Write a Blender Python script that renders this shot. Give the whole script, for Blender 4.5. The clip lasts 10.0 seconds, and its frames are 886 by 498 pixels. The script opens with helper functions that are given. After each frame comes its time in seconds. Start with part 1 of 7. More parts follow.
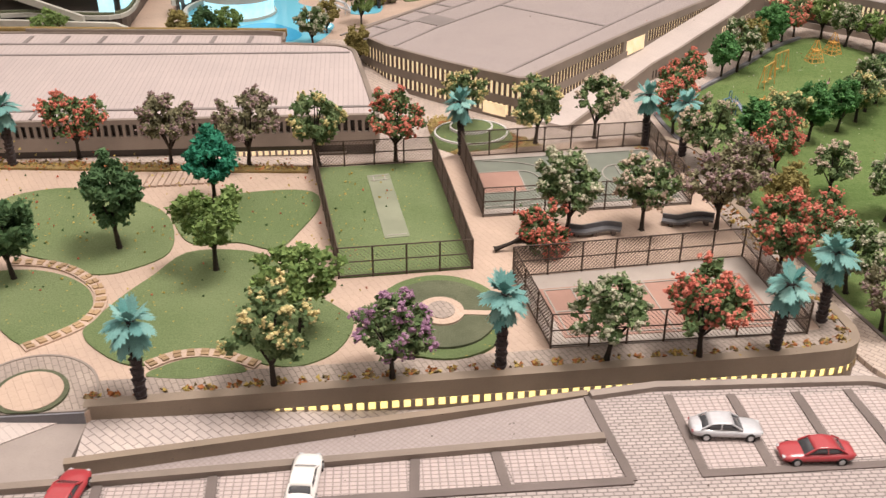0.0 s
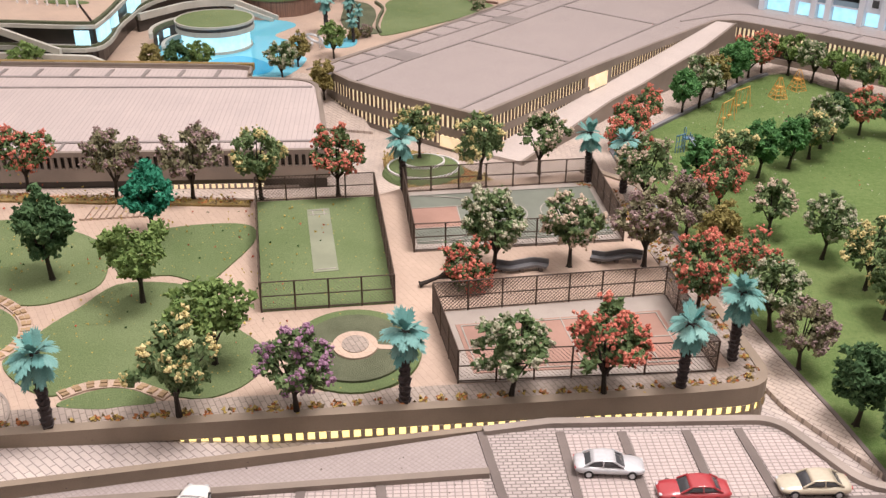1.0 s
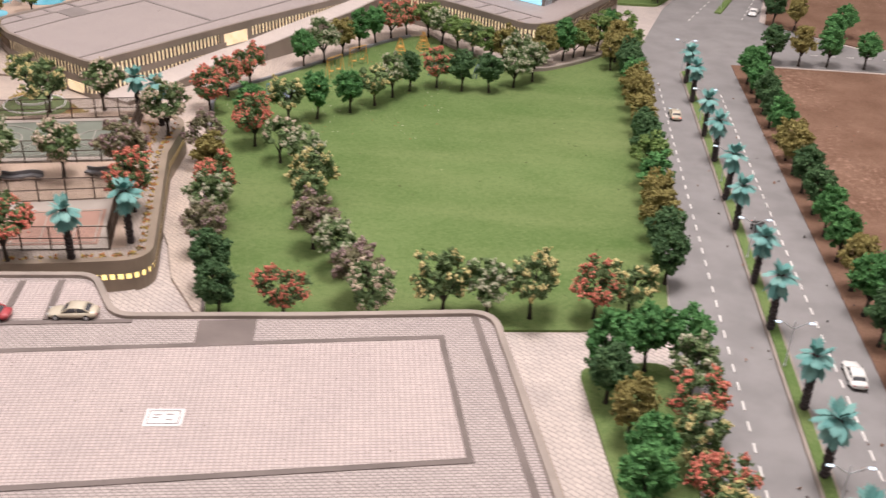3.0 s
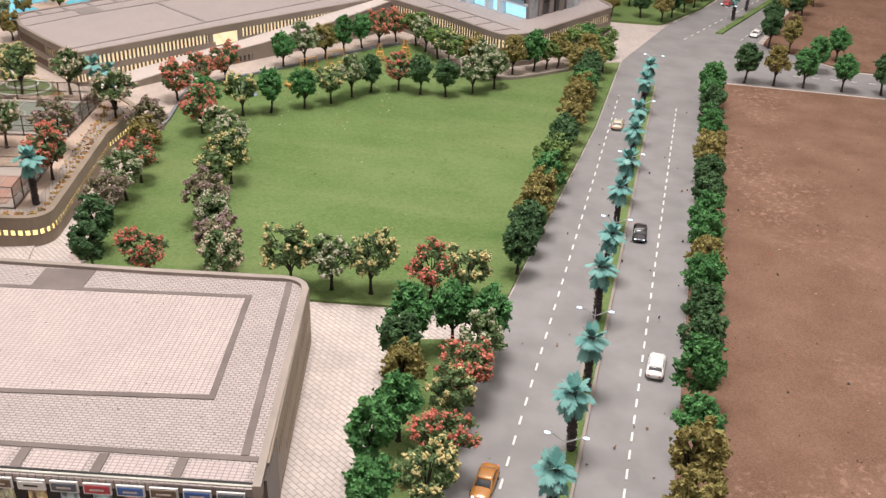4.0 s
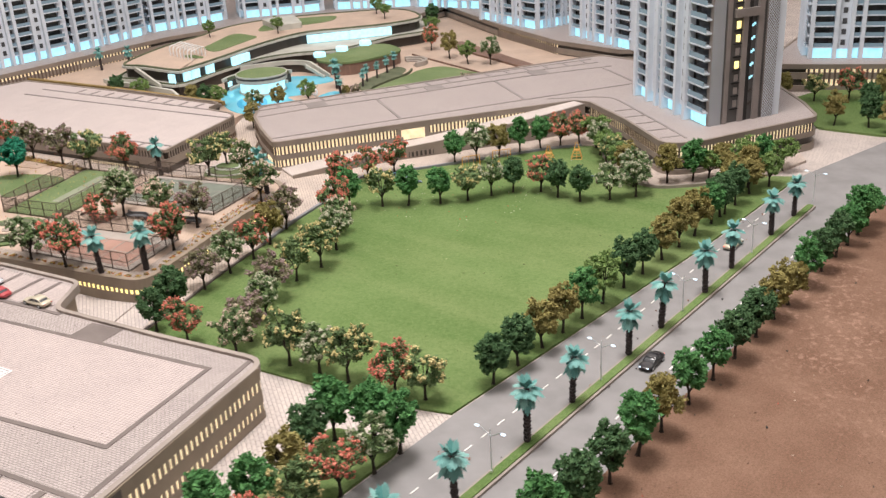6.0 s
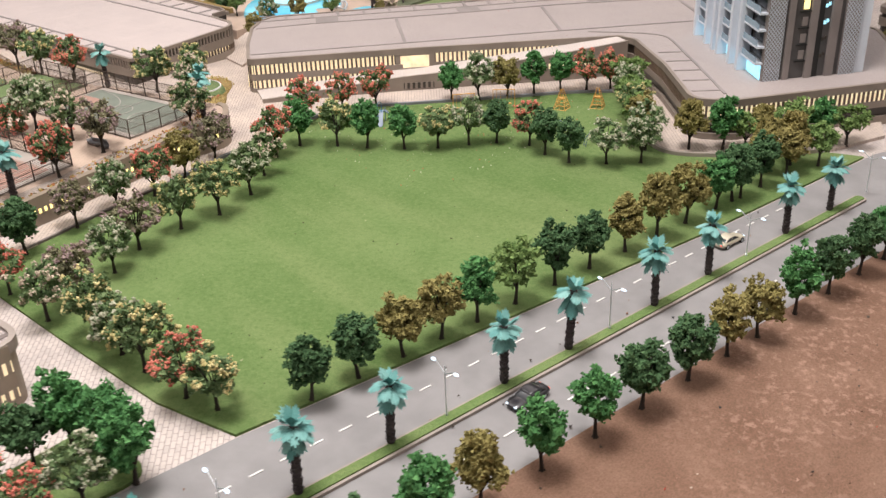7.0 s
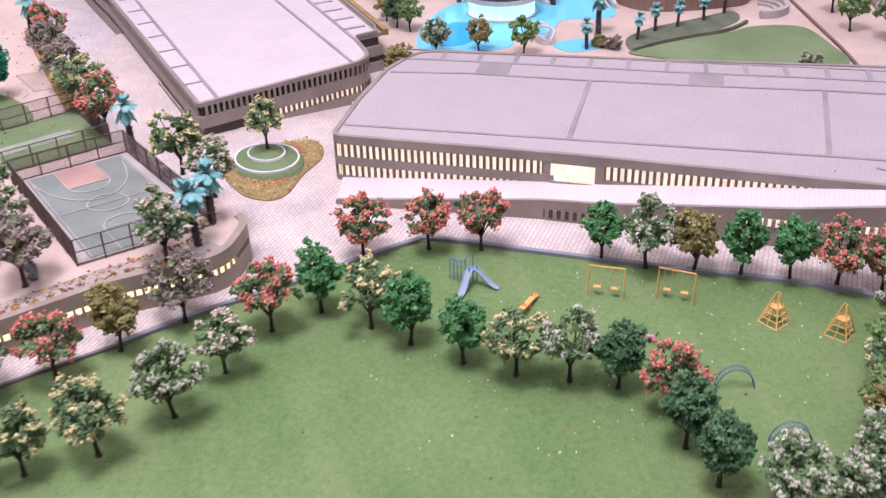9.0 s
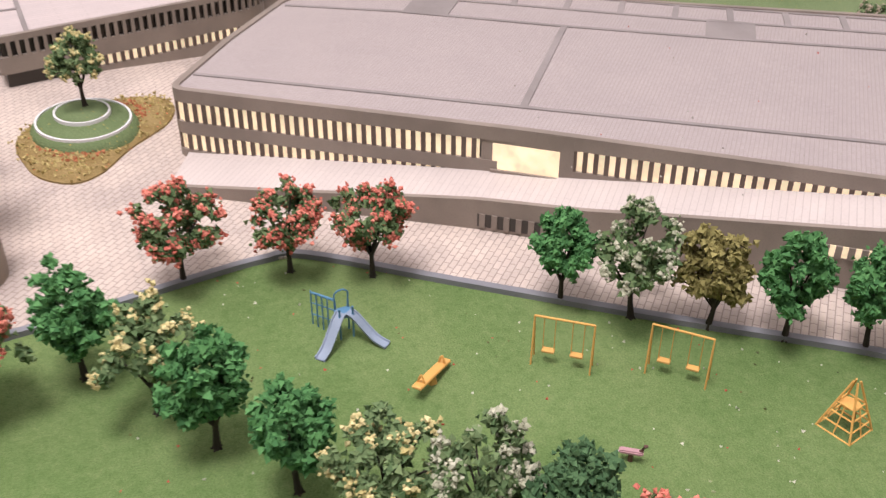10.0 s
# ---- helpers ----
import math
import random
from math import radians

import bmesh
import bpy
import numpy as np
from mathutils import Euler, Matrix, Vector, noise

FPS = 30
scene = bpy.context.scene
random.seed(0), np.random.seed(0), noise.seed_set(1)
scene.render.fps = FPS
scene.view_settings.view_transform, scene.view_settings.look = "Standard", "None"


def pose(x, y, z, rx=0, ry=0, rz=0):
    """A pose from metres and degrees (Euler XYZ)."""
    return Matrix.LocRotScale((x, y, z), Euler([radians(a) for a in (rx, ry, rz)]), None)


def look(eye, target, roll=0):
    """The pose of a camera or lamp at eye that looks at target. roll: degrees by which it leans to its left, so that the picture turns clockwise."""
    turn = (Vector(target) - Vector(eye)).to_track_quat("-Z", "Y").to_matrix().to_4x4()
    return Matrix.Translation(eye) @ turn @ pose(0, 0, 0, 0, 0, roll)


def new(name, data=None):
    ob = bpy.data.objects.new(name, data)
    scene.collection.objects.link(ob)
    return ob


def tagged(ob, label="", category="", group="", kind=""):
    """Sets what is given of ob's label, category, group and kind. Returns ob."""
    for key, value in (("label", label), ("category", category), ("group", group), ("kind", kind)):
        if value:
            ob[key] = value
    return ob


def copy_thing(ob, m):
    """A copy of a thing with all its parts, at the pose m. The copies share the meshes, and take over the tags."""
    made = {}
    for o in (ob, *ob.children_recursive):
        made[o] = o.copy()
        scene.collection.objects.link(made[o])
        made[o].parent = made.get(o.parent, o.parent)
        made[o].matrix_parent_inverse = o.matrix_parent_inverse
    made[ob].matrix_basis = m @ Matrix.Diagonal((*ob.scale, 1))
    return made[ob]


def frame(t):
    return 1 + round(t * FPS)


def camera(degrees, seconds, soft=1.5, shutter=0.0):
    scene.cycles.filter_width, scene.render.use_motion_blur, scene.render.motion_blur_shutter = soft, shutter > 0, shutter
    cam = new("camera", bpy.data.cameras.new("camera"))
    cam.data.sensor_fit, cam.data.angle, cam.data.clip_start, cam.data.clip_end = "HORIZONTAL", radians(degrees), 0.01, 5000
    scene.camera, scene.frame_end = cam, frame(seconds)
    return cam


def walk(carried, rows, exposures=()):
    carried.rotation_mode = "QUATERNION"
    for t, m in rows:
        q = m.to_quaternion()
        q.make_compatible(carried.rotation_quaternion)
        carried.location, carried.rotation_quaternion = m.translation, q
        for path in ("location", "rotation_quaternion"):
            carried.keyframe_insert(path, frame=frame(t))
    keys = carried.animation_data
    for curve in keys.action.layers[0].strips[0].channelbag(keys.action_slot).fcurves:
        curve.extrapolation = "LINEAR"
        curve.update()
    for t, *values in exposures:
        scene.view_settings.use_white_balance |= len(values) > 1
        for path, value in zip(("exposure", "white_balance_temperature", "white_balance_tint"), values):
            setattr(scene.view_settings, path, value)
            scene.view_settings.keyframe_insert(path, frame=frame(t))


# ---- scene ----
cam = camera(48.9, 10.0, 1.4, 0.18)
PATH = [
    (0, (0.152, 0.075, 0.322), (-0.032, 1.823, -0.632), 0.4),
    (0.5, (0.191, 0.08, 0.327), (-0.002, 1.839, -0.605), 0.3),
    (1, (0.21, 0.073, 0.334), (-0.015, 1.84, -0.574), 0.4),
    (1.5, (0.236, 0.051, 0.349), (0.002, 1.829, -0.536), 1.1),
    (2, (0.312, 0.013, 0.36), (0.09, 1.79, -0.531), 1.7),
    (2.5, (0.468, -0.041, 0.378), (0.304, 1.72, -0.555), 2.1),
    (3, (0.608, -0.073, 0.395), (0.461, 1.669, -0.577), 2.4),
    (3.2, (0.669, -0.074, 0.394), (0.516, 1.674, -0.565), 3.5),
    (4.3, (0.886, -0.119, 0.398), (0.355, 1.578, -0.518), 0.2),
    (4.5, (0.927, -0.139, 0.405), (0.326, 1.546, -0.49), -0.6),
    (5, (1.036, -0.161, 0.436), (0.208, 1.468, -0.378), -1.9),
    (5.2, (1.067, -0.154, 0.45), (0.152, 1.444, -0.333), -2.1),
    (6.3, (1.169, 0.134, 0.411), (-0.078, 1.473, -0.395), -3.3),
    (6.5, (1.167, 0.194, 0.395), (-0.113, 1.49, -0.431), -2.9),
    (7, (1.189, 0.35, 0.373), (-0.202, 1.462, -0.537), -2.2),
    (7.5, (1.189, 0.502, 0.358), (-0.324, 1.416, -0.577), -2.8),
    (8, (1.12, 0.617, 0.384), (-0.478, 1.308, -0.6), -2.9),
    (8.5, (0.993, 0.679, 0.39), (-0.66, 1.214, -0.602), -3.2),
    (9, (0.886, 0.772, 0.382), (-0.761, 1.258, -0.644), -1.9),
    (9.5, (0.76, 0.846, 0.325), (-0.885, 1.327, -0.706), -0.4),
    (10, (0.668, 0.899, 0.262), (-0.951, 1.388, -0.805), 0.3),
]
walk(cam, [(t, look(eye, target, roll)) for t, eye, target, roll in PATH],
     [(0, -0.11, 6850, 14), (1.0, -0.08, 6620, 16), (2.0, -0.08, 6560, 16), (2.5, -0.14, 6550, 17), (4.3, -0.02, 6450, 11), (5.0, 0.02, 6350, 11), (6.5, 0.02, 6500, 10), (7.5, 0.09, 6230, 12), (8.0, 0.02, 6150, 19), (8.5, -0.06, 6300, 18), (9.0, 0.19, 5560, 31), (9.5, -0.08, 6000, 30), (10, 0.00, 6200, 17)])

# ---- light: assumed soft lamps over the model in a showroom, all out of view ----
world = bpy.data.worlds.new("world")
scene.world = world
world.use_nodes = True
world.node_tree.nodes["Background"].inputs["Color"].default_value = (1.0, 0.95, 0.92, 1)
world.node_tree.nodes["Background"].inputs["Strength"].default_value = 0.15


def overhead_lamp(x, y, z, sx, sy, watts, color):
    data = bpy.data.lights.new("ceiling_panel", "AREA")
    data.shape, data.size, data.size_y, data.energy, data.color = "RECTANGLE", sx, sy, watts, color
    ob = new("ceiling_panel", data)
    ob.matrix_world = pose(x, y, z)
    return ob


WARM_WHITE = (1.0, 0.945, 0.905)
overhead_lamp(0.62, 0.60, 1.85, 0.6, 0.6, 42.0, WARM_WHITE)
# weak unseen lamp, added for faint secondary shadows
overhead_lamp(-0.6, 0.1, 1.85, 0.6, 0.6, 5.0, WARM_WHITE)
# broad unseen fill, added to soften and lift the shadows
overhead_lamp(0.5, 0.9, 1.93, 5.0, 5.0, 80.0, WARM_WHITE)

# ---- levels of the model, in metres ----
GARDEN, DECK, ROOF_B, CLUB = 0.023, 0.0445, 0.0465, 0.019


# ---- materials ----
def nodes_of(name):
    m = bpy.data.materials.new(name)
    m.use_nodes = True
    nt = m.node_tree
    return m, nt, nt.nodes["Principled BSDF"]


def node(nt, kind, **values):
    n = nt.nodes.new("ShaderNode" + kind)
    for k, v in values.items():
        n.inputs[k.replace("_", " ")].default_value = v
    return n


def millimetres(nt, turn=0.0):
    """World place in millimetres, turned about z."""
    g = nt.nodes.new("ShaderNodeNewGeometry")
    mp = nt.nodes.new("ShaderNodeMapping")
    mp.inputs["Scale"].default_value = (1000, 1000, 1000)
    mp.inputs["Rotation"].default_value = (0, 0, radians(turn))
    nt.links.new(g.outputs["Position"], mp.inputs["Vector"])
    return mp.outputs["Vector"]


def mix(nt, fac, a, b, mode="MIX"):
    m = nt.nodes.new("ShaderNodeMix")
    m.data_type, m.blend_type = "RGBA", mode
    for sock, val in ((m.inputs["Factor"], fac), (m.inputs["A"], a), (m.inputs["B"], b)):
        if isinstance(val, bpy.types.NodeSocket):
            nt.links.new(val, sock)
        elif isinstance(val, (int, float)):
            sock.default_value = val
        else:
            sock.default_value = (*val, 1)
    return m.outputs["Result"]


def ramp(nt, fac, lo, hi):
    r = nt.nodes.new("ShaderNodeMapRange")
    r.inputs["From Min"].default_value, r.inputs["From Max"].default_value = lo, hi
    nt.links.new(fac, r.inputs["Value"])
    return r.outputs["Result"]


def noise_of(nt, vec, scale, detail=3.0, rough=0.55):
    n = node(nt, "TexNoise", Scale=scale, Detail=detail, Roughness=rough)
    nt.links.new(vec, n.inputs["Vector"])
    return n.outputs["Fac"]


def bump_to(nt, bsdf, height, strength, distance):
    b = node(nt, "Bump", Strength=strength, Distance=distance)
    nt.links.new(height, b.inputs["Height"])
    nt.links.new(b.outputs["Normal"], bsdf.inputs["Normal"])


def plain(name, color, rough=0.5, metal=0.0, spread=0.12, grain=0.35, bump=0.15, spec=0.4):
    """A painted or moulded surface: mottled at two scales, with a fine grain."""
    m, nt, p = nodes_of(name)
    v = millimetres(nt)
    broad, fine = noise_of(nt, v, 0.03), noise_of(nt, v, 1.3, 2.0)
    dark, light = [c * (1 - spread) for c in color], [min(1, c * (1 + spread)) for c in color]
    c = mix(nt, ramp(nt, broad, 0.35, 0.65), dark, light)
    c = mix(nt, mixfac(nt, fine, grain), c, [k * 0.7 for k in color])
    nt.links.new(c, p.inputs["Base Color"])
    p.inputs["Roughness"].default_value, p.inputs["Metallic"].default_value = rough, metal
    p.inputs["Specular IOR Level"].default_value = spec
    bump_to(nt, p, fine, bump, 0.0003)
    return m


def mixfac(nt, fac, amount):
    r = nt.nodes.new("ShaderNodeMapRange")
    r.inputs["From Min"].default_value, r.inputs["From Max"].default_value = 0.5, 0.75
    r.inputs["To Max"].default_value = amount
    nt.links.new(fac, r.inputs["Value"])
    return r.outputs["Result"]


def paving(name, light, dark, joint, w, h, gap, turn=0.0, offset=0.5, rough=0.6, stain=0.25):
    """Small paving stones, w by h millimetres, joints sunk a little."""
    m, nt, p = nodes_of(name)
    v = millimetres(nt, turn)
    b = nt.nodes.new("ShaderNodeTexBrick")
    b.offset = offset
    for k, val in (("Scale", 1.0), ("Mortar Size", gap), ("Mortar Smooth", 0.3), ("Brick Width", w), ("Row Height", h), ("Bias", 0.0)):
        b.inputs[k].default_value = val
    b.inputs["Color1"].default_value, b.inputs["Color2"].default_value, b.inputs["Mortar"].default_value = (*light, 1), (*dark, 1), (*joint, 1)
    nt.links.new(v, b.inputs["Vector"])
    broad, fine = noise_of(nt, v, 0.022, 4.0), noise_of(nt, v, 0.9, 3.0)
    c = mix(nt, ramp(nt, broad, 0.3, 0.7), b.outputs["Color"], mix(nt, 1.0, b.outputs["Color"], (1 - stain, 1 - stain, 1 - stain * 0.9), "MULTIPLY"))
    c = mix(nt, mixfac(nt, fine, 0.35), c, mix(nt, 1.0, c, (0.72, 0.70, 0.68), "MULTIPLY"))
    nt.links.new(c, p.inputs["Base Color"])
    p.inputs["Roughness"].default_value = rough
    p.inputs["Specular IOR Level"].default_value = 0.35
    inv = nt.nodes.new("ShaderNodeMath")
    inv.operation = "SUBTRACT"
    inv.inputs[0].default_value = 1.0
    nt.links.new(b.outputs["Fac"], inv.inputs[1])
    bump_to(nt, p, inv.outputs[0], 0.5, 0.0002)
    return m


def flock(name, deep, bright, broad_scale=0.012, fine_scale=1.3, bump=1.0, speck=None, patch=None, worn=None):
    """Static-grass or earth flock: soft drifts, fine fibres, stray crumbs."""
    m, nt, p = nodes_of(name)
    v = millimetres(nt)
    broad, mid, fine = noise_of(nt, v, broad_scale, 4.0), noise_of(nt, v, 0.30, 4.0, 0.65), noise_of(nt, v, fine_scale, 2.0, 0.7)
    c = mix(nt, ramp(nt, broad, 0.3, 0.7), deep, bright)
    if patch:
        st = node(nt, "Mapping", Scale=(0.22, 1.0, 1.0))
        nt.links.new(v, st.inputs["Vector"])
        streak = noise_of(nt, st.outputs["Vector"], 0.016, 3.0, 0.5)
        c = mix(nt, ramp(nt, streak, 0.44, 0.88), c, patch)
        c = mix(nt, mixfac(nt, mid, 0.5), c, patch)
        c = mix(nt, ramp(nt, mid, 0.48, 0.25), c, mix(nt, 1.0, c, (0.70, 0.78, 0.70), "MULTIPLY"))
    c = mix(nt, ramp(nt, fine, 0.3, 0.75), mix(nt, 1.0, c, (0.62, 0.66, 0.6), "MULTIPLY"), c)
    if worn:
        scratch, area = ramp(nt, noise_of(nt, v, 0.16, 6.0, 0.72), 0.53, 0.62), ramp(nt, noise_of(nt, v, 0.006, 3.0), 0.50, 0.66)
        both = nt.nodes.new("ShaderNodeMath")
        both.operation = "MULTIPLY"
        nt.links.new(scratch, both.inputs[0])
        nt.links.new(area, both.inputs[1])
        c = mix(nt, both.outputs[0], c, worn)
    if speck:
        vo = nt.nodes.new("ShaderNodeTexVoronoi")
        vo.inputs["Scale"].default_value = 0.22
        nt.links.new(v, vo.inputs["Vector"])
        dot = nt.nodes.new("ShaderNodeMath")
        dot.operation, dot.inputs[1].default_value = "LESS_THAN", 0.11
        nt.links.new(vo.outputs["Distance"], dot.inputs[0])
        c = mix(nt, dot.outputs[0], c, speck)
    nt.links.new(c, p.inputs["Base Color"])
    p.inputs["Roughness"].default_value = 0.95
    p.inputs["Specular IOR Level"].default_value = 0.12
    bump_to(nt, p, fine, bump, 0.0009)
    return m


def leafy(name, dark, light, rough=0.8):
    """Sponge foliage: every crumb has its own tone."""
    m, nt, p = nodes_of(name)
    g = nt.nodes.new("ShaderNodeNewGeometry")
    oi = nt.nodes.new("ShaderNodeObjectInfo")
    v = millimetres(nt)
    c = mix(nt, g.outputs["Random Per Island"], dark, light)
    c = mix(nt, ramp(nt, oi.outputs["Random"], 0.0, 1.0), mix(nt, 1.0, c, (0.88, 0.90, 0.88), "MULTIPLY"), c)
    fine = noise_of(nt, v, 1.7, 3.0, 0.7)
    c = mix(nt, ramp(nt, fine, 0.35, 0.65), mix(nt, 1.0, c, (0.78, 0.80, 0.78), "MULTIPLY"), c)
    nt.links.new(c, p.inputs["Base Color"])
    p.inputs["Roughness"].default_value = rough
    p.inputs["Specular IOR Level"].default_value = 0.2
    bump_to(nt, p, fine, 0.5, 0.0004)
    return m


def glow(name, color, strength, vary=0.35):
    """A backlit panel, uneven from pane to pane."""
    m, nt, p = nodes_of(name)
    v = millimetres(nt)
    f = noise_of(nt, v, 0.12, 2.0)
    c = mix(nt, ramp(nt, f, 0.3, 0.7), [k * (1 - vary) for k in color], color)
    p.inputs["Base Color"].default_value = (*[k * 0.5 for k in color], 1)
    nt.links.new(c, p.inputs["Emission Color"])
    p.inputs["Emission Strength"].default_value = strength
    p.inputs["Roughness"].default_value = 0.4
    return m


def gloss(name, color, rough=0.2, metal=0.0, coat=0.0, alpha=1.0, transmission=0.0):
    m, nt, p = nodes_of(name)
    v = millimetres(nt)
    f = noise_of(nt, v, 0.6, 2.0)
    nt.links.new(mix(nt, ramp(nt, f, 0.3, 0.7), [k * 0.9 for k in color], color), p.inputs["Base Color"])
    p.inputs["Roughness"].default_value, p.inputs["Metallic"].default_value = rough, metal
    p.inputs["Coat Weight"].default_value, p.inputs["Transmission Weight"].default_value = coat, transmission
    return m


M_PATH = paving("herringbone_paving", (0.625, 0.525, 0.45), (0.55, 0.46, 0.395), (0.34, 0.275, 0.24), 7.0, 3.4, 0.3, turn=38)
M_STREET = paving("street_paving", (0.64, 0.56, 0.51), (0.56, 0.49, 0.45), (0.33, 0.28, 0.26), 7.5, 3.6, 0.32, turn=33)
M_DECK = paving("deck_paving", (0.490, 0.425, 0.403), (0.415, 0.36, 0.34), (0.215, 0.185, 0.177), 4.2, 2.2, 0.36, turn=-10, stain=0.10)
M_TILE = paving("bay_tile", (0.555, 0.470, 0.447), (0.495, 0.42, 0.40), (0.305, 0.258, 0.245), 3.4, 2.4, 0.34, turn=-10, offset=0.0, stain=0.10)
M_ROOF = paving("roof_tile", (0.405, 0.35, 0.335), (0.375, 0.325, 0.31), (0.31, 0.265, 0.255), 2.2, 2.2, 0.20, turn=-54, offset=0.0, stain=0.07)
M_ROOF_A = paving("roof_slat_board", (0.535, 0.46, 0.44), (0.505, 0.437, 0.42), (0.43, 0.37, 0.35), 60.0, 4.2, 0.42, turn=-101, offset=0.3, stain=0.08)
M_PANEL = paving("roof_panel", (0.66, 0.57, 0.54), (0.62, 0.54, 0.51), (0.55, 0.48, 0.46), 2.2, 2.2, 0.12, turn=-50, offset=0.0)
M_ROOFLINE = plain("roof_line", (0.25, 0.22, 0.21), 0.6)
M_STRIP = plain("dark_strip", (0.178, 0.150, 0.140), 0.75, spec=0.12)
M_PATCH = plain("grey_patch", (0.24, 0.21, 0.20), 0.6)
M_RAMP = paving("ramp_planks", (0.575, 0.505, 0.468), (0.55, 0.482, 0.447), (0.475, 0.415, 0.385), 60.0, 3.4, 0.24, turn=-143.6, stain=0.10)
M_FASCIA = plain("taupe_fascia", (0.24, 0.197, 0.165), 0.45, bump=0.05)
M_WALL = plain("taupe_wall", (0.27, 0.215, 0.165), 0.5, bump=0.08)
M_FIN = plain("brown_fin", (0.115, 0.08, 0.063), 0.5)
M_DARKGLASS = plain("dark_interior", (0.05, 0.042, 0.036), 0.35)
M_KERB = plain("grey_kerb", (0.30, 0.255, 0.225), 0.6)
M_BLUEKERB = plain("dark_grey_kerb", (0.205, 0.205, 0.225), 0.6)
M_ROAD = plain("road_surface", (0.235, 0.225, 0.225), 0.75, spread=0.1, grain=0.3, bump=0.25)
M_LINE = plain("white_marking", (0.68, 0.66, 0.64), 0.6, spread=0.04)
M_GRASS = flock("lawn_flock", (0.124, 0.206, 0.064), (0.206, 0.288, 0.110), 0.007, patch=(0.272, 0.330, 0.142))
M_GARDEN_GRASS = flock("garden_flock", (0.160, 0.222, 0.098), (0.250, 0.310, 0.160), speck=(0.42, 0.33, 0.10))
M_SOIL = flock("brown_earth", (0.198, 0.110, 0.078), (0.272, 0.160, 0.118), 0.02, 0.7, 0.6, worn=(0.315, 0.195, 0.148))
M_HEDGE = flock("low_hedge", (0.135, 0.150, 0.098), (0.205, 0.215, 0.145), 0.05, 1.6, 1.0)
M_BED = flock("flower_bed", (0.30, 0.20, 0.08), (0.42, 0.30, 0.14), 0.09, 1.2, 1.0, speck=(0.62, 0.20, 0.10))
M_SAND = paving("garden_path", (0.565, 0.43, 0.34), (0.54, 0.41, 0.322), (0.47, 0.352, 0.277), 8.0, 4.0, 0.2, turn=52, stain=0.18)
M_CLAY = plain("red_court", (0.345, 0.205, 0.162), 0.7)
M_COURTLINE = plain("court_marking", (0.34, 0.32, 0.285), 0.7)
M_COURT = plain("green_court", (0.17, 0.188, 0.155), 0.7)
M_APRON = plain("court_apron", (0.36, 0.315, 0.28), 0.75)
M_LIP = plain("pale_lip", (0.47, 0.46, 0.41), 0.6)
M_STONE = plain("warm_stone", (0.36, 0.25, 0.145), 0.8, spread=0.25)
M_BORDER = paving("border_paving", (0.44, 0.37, 0.315), (0.38, 0.32, 0.275), (0.25, 0.205, 0.175), 6.0, 3.0, 0.28, turn=56)
M_ENDWALL = plain("dark_end_wall", (0.075, 0.06, 0.056), 0.4)
M_SLATE = plain("slate_grey", (0.16, 0.16, 0.17), 0.5)
M_PITCH = plain("pitch_strip", (0.235, 0.255, 0.18), 0.8)
M_FENCE = plain("fence_brown", (0.075, 0.05, 0.038), 0.5)
M_WIRE = plain("wire_brown", (0.105, 0.074, 0.057), 0.6)
M_LANE = plain("lane_surface", (0.33, 0.285, 0.26), 0.8, spread=0.1, grain=0.3, bump=0.2)
M_BARK = plain("dark_bark", (0.035, 0.027, 0.022), 0.85, bump=0.6)
M_PALMBARK = plain("palm_bark", (0.055, 0.044, 0.046), 0.85, bump=0.6)
M_WARM = glow("warm_window", (1.0, 0.81, 0.51), 0.95, 0.42)
M_YELLOW = glow("yellow_window", (1.0, 0.80, 0.30), 1.9, 0.2)
M_LIT = glow("bright_window", (0.50, 0.88, 1.0), 1.25, 0.25)
M_CYAN = glow("cyan_light", (0.42, 0.84, 1.0), 1.25, 0.3)
M_LAMP = glow("lamp_glass", (0.70, 0.86, 1.0), 1.6, 0.1)
M_WATER = gloss("pool_water", (0.16, 0.56, 0.72), 0.08)
M_DEEPWATER = gloss("deep_pool_water", (0.03, 0.36, 0.62), 0.08)
M_WHITE = plain("white_paint", (0.72, 0.71, 0.71), 0.45, spread=0.05)
M_STEEL = gloss("pale_metal", (0.62, 0.65, 0.68), 0.3, 0.6)
M_TYRE = plain("black_rubber", (0.02, 0.02, 0.02), 0.7)
M_GLASS = gloss("car_glass", (0.075, 0.078, 0.085), 0.10)
M_BLUE = plain("blue_plastic", (0.09, 0.22, 0.36), 0.45)
M_CHUTE = plain("grey_blue_plastic", (0.24, 0.29, 0.37), 0.5)
M_ARCH = plain("dark_blue_metal", (0.09, 0.135, 0.18), 0.5)
M_ORANGE = plain("orange_plastic", (0.66, 0.36, 0.10), 0.5)
M_TOWER = plain("tower_white", (0.62, 0.67, 0.74), 0.5, spread=0.05)
M_TOWERGREY = plain("tower_grey", (0.085, 0.08, 0.08), 0.5)
M_BALCONY = gloss("balcony_glass", (0.25, 0.36, 0.45), 0.15)
M_ROOM = plain("room_wall", (0.72, 0.66, 0.62), 0.8)
M_TABLE = plain("plinth_side", (0.16, 0.12, 0.10), 0.5)
M_BRICKWALL = paving("brown_brick", (0.27, 0.16, 0.115), (0.22, 0.13, 0.095), (0.16, 0.10, 0.08), 3.0, 1.2, 0.2)


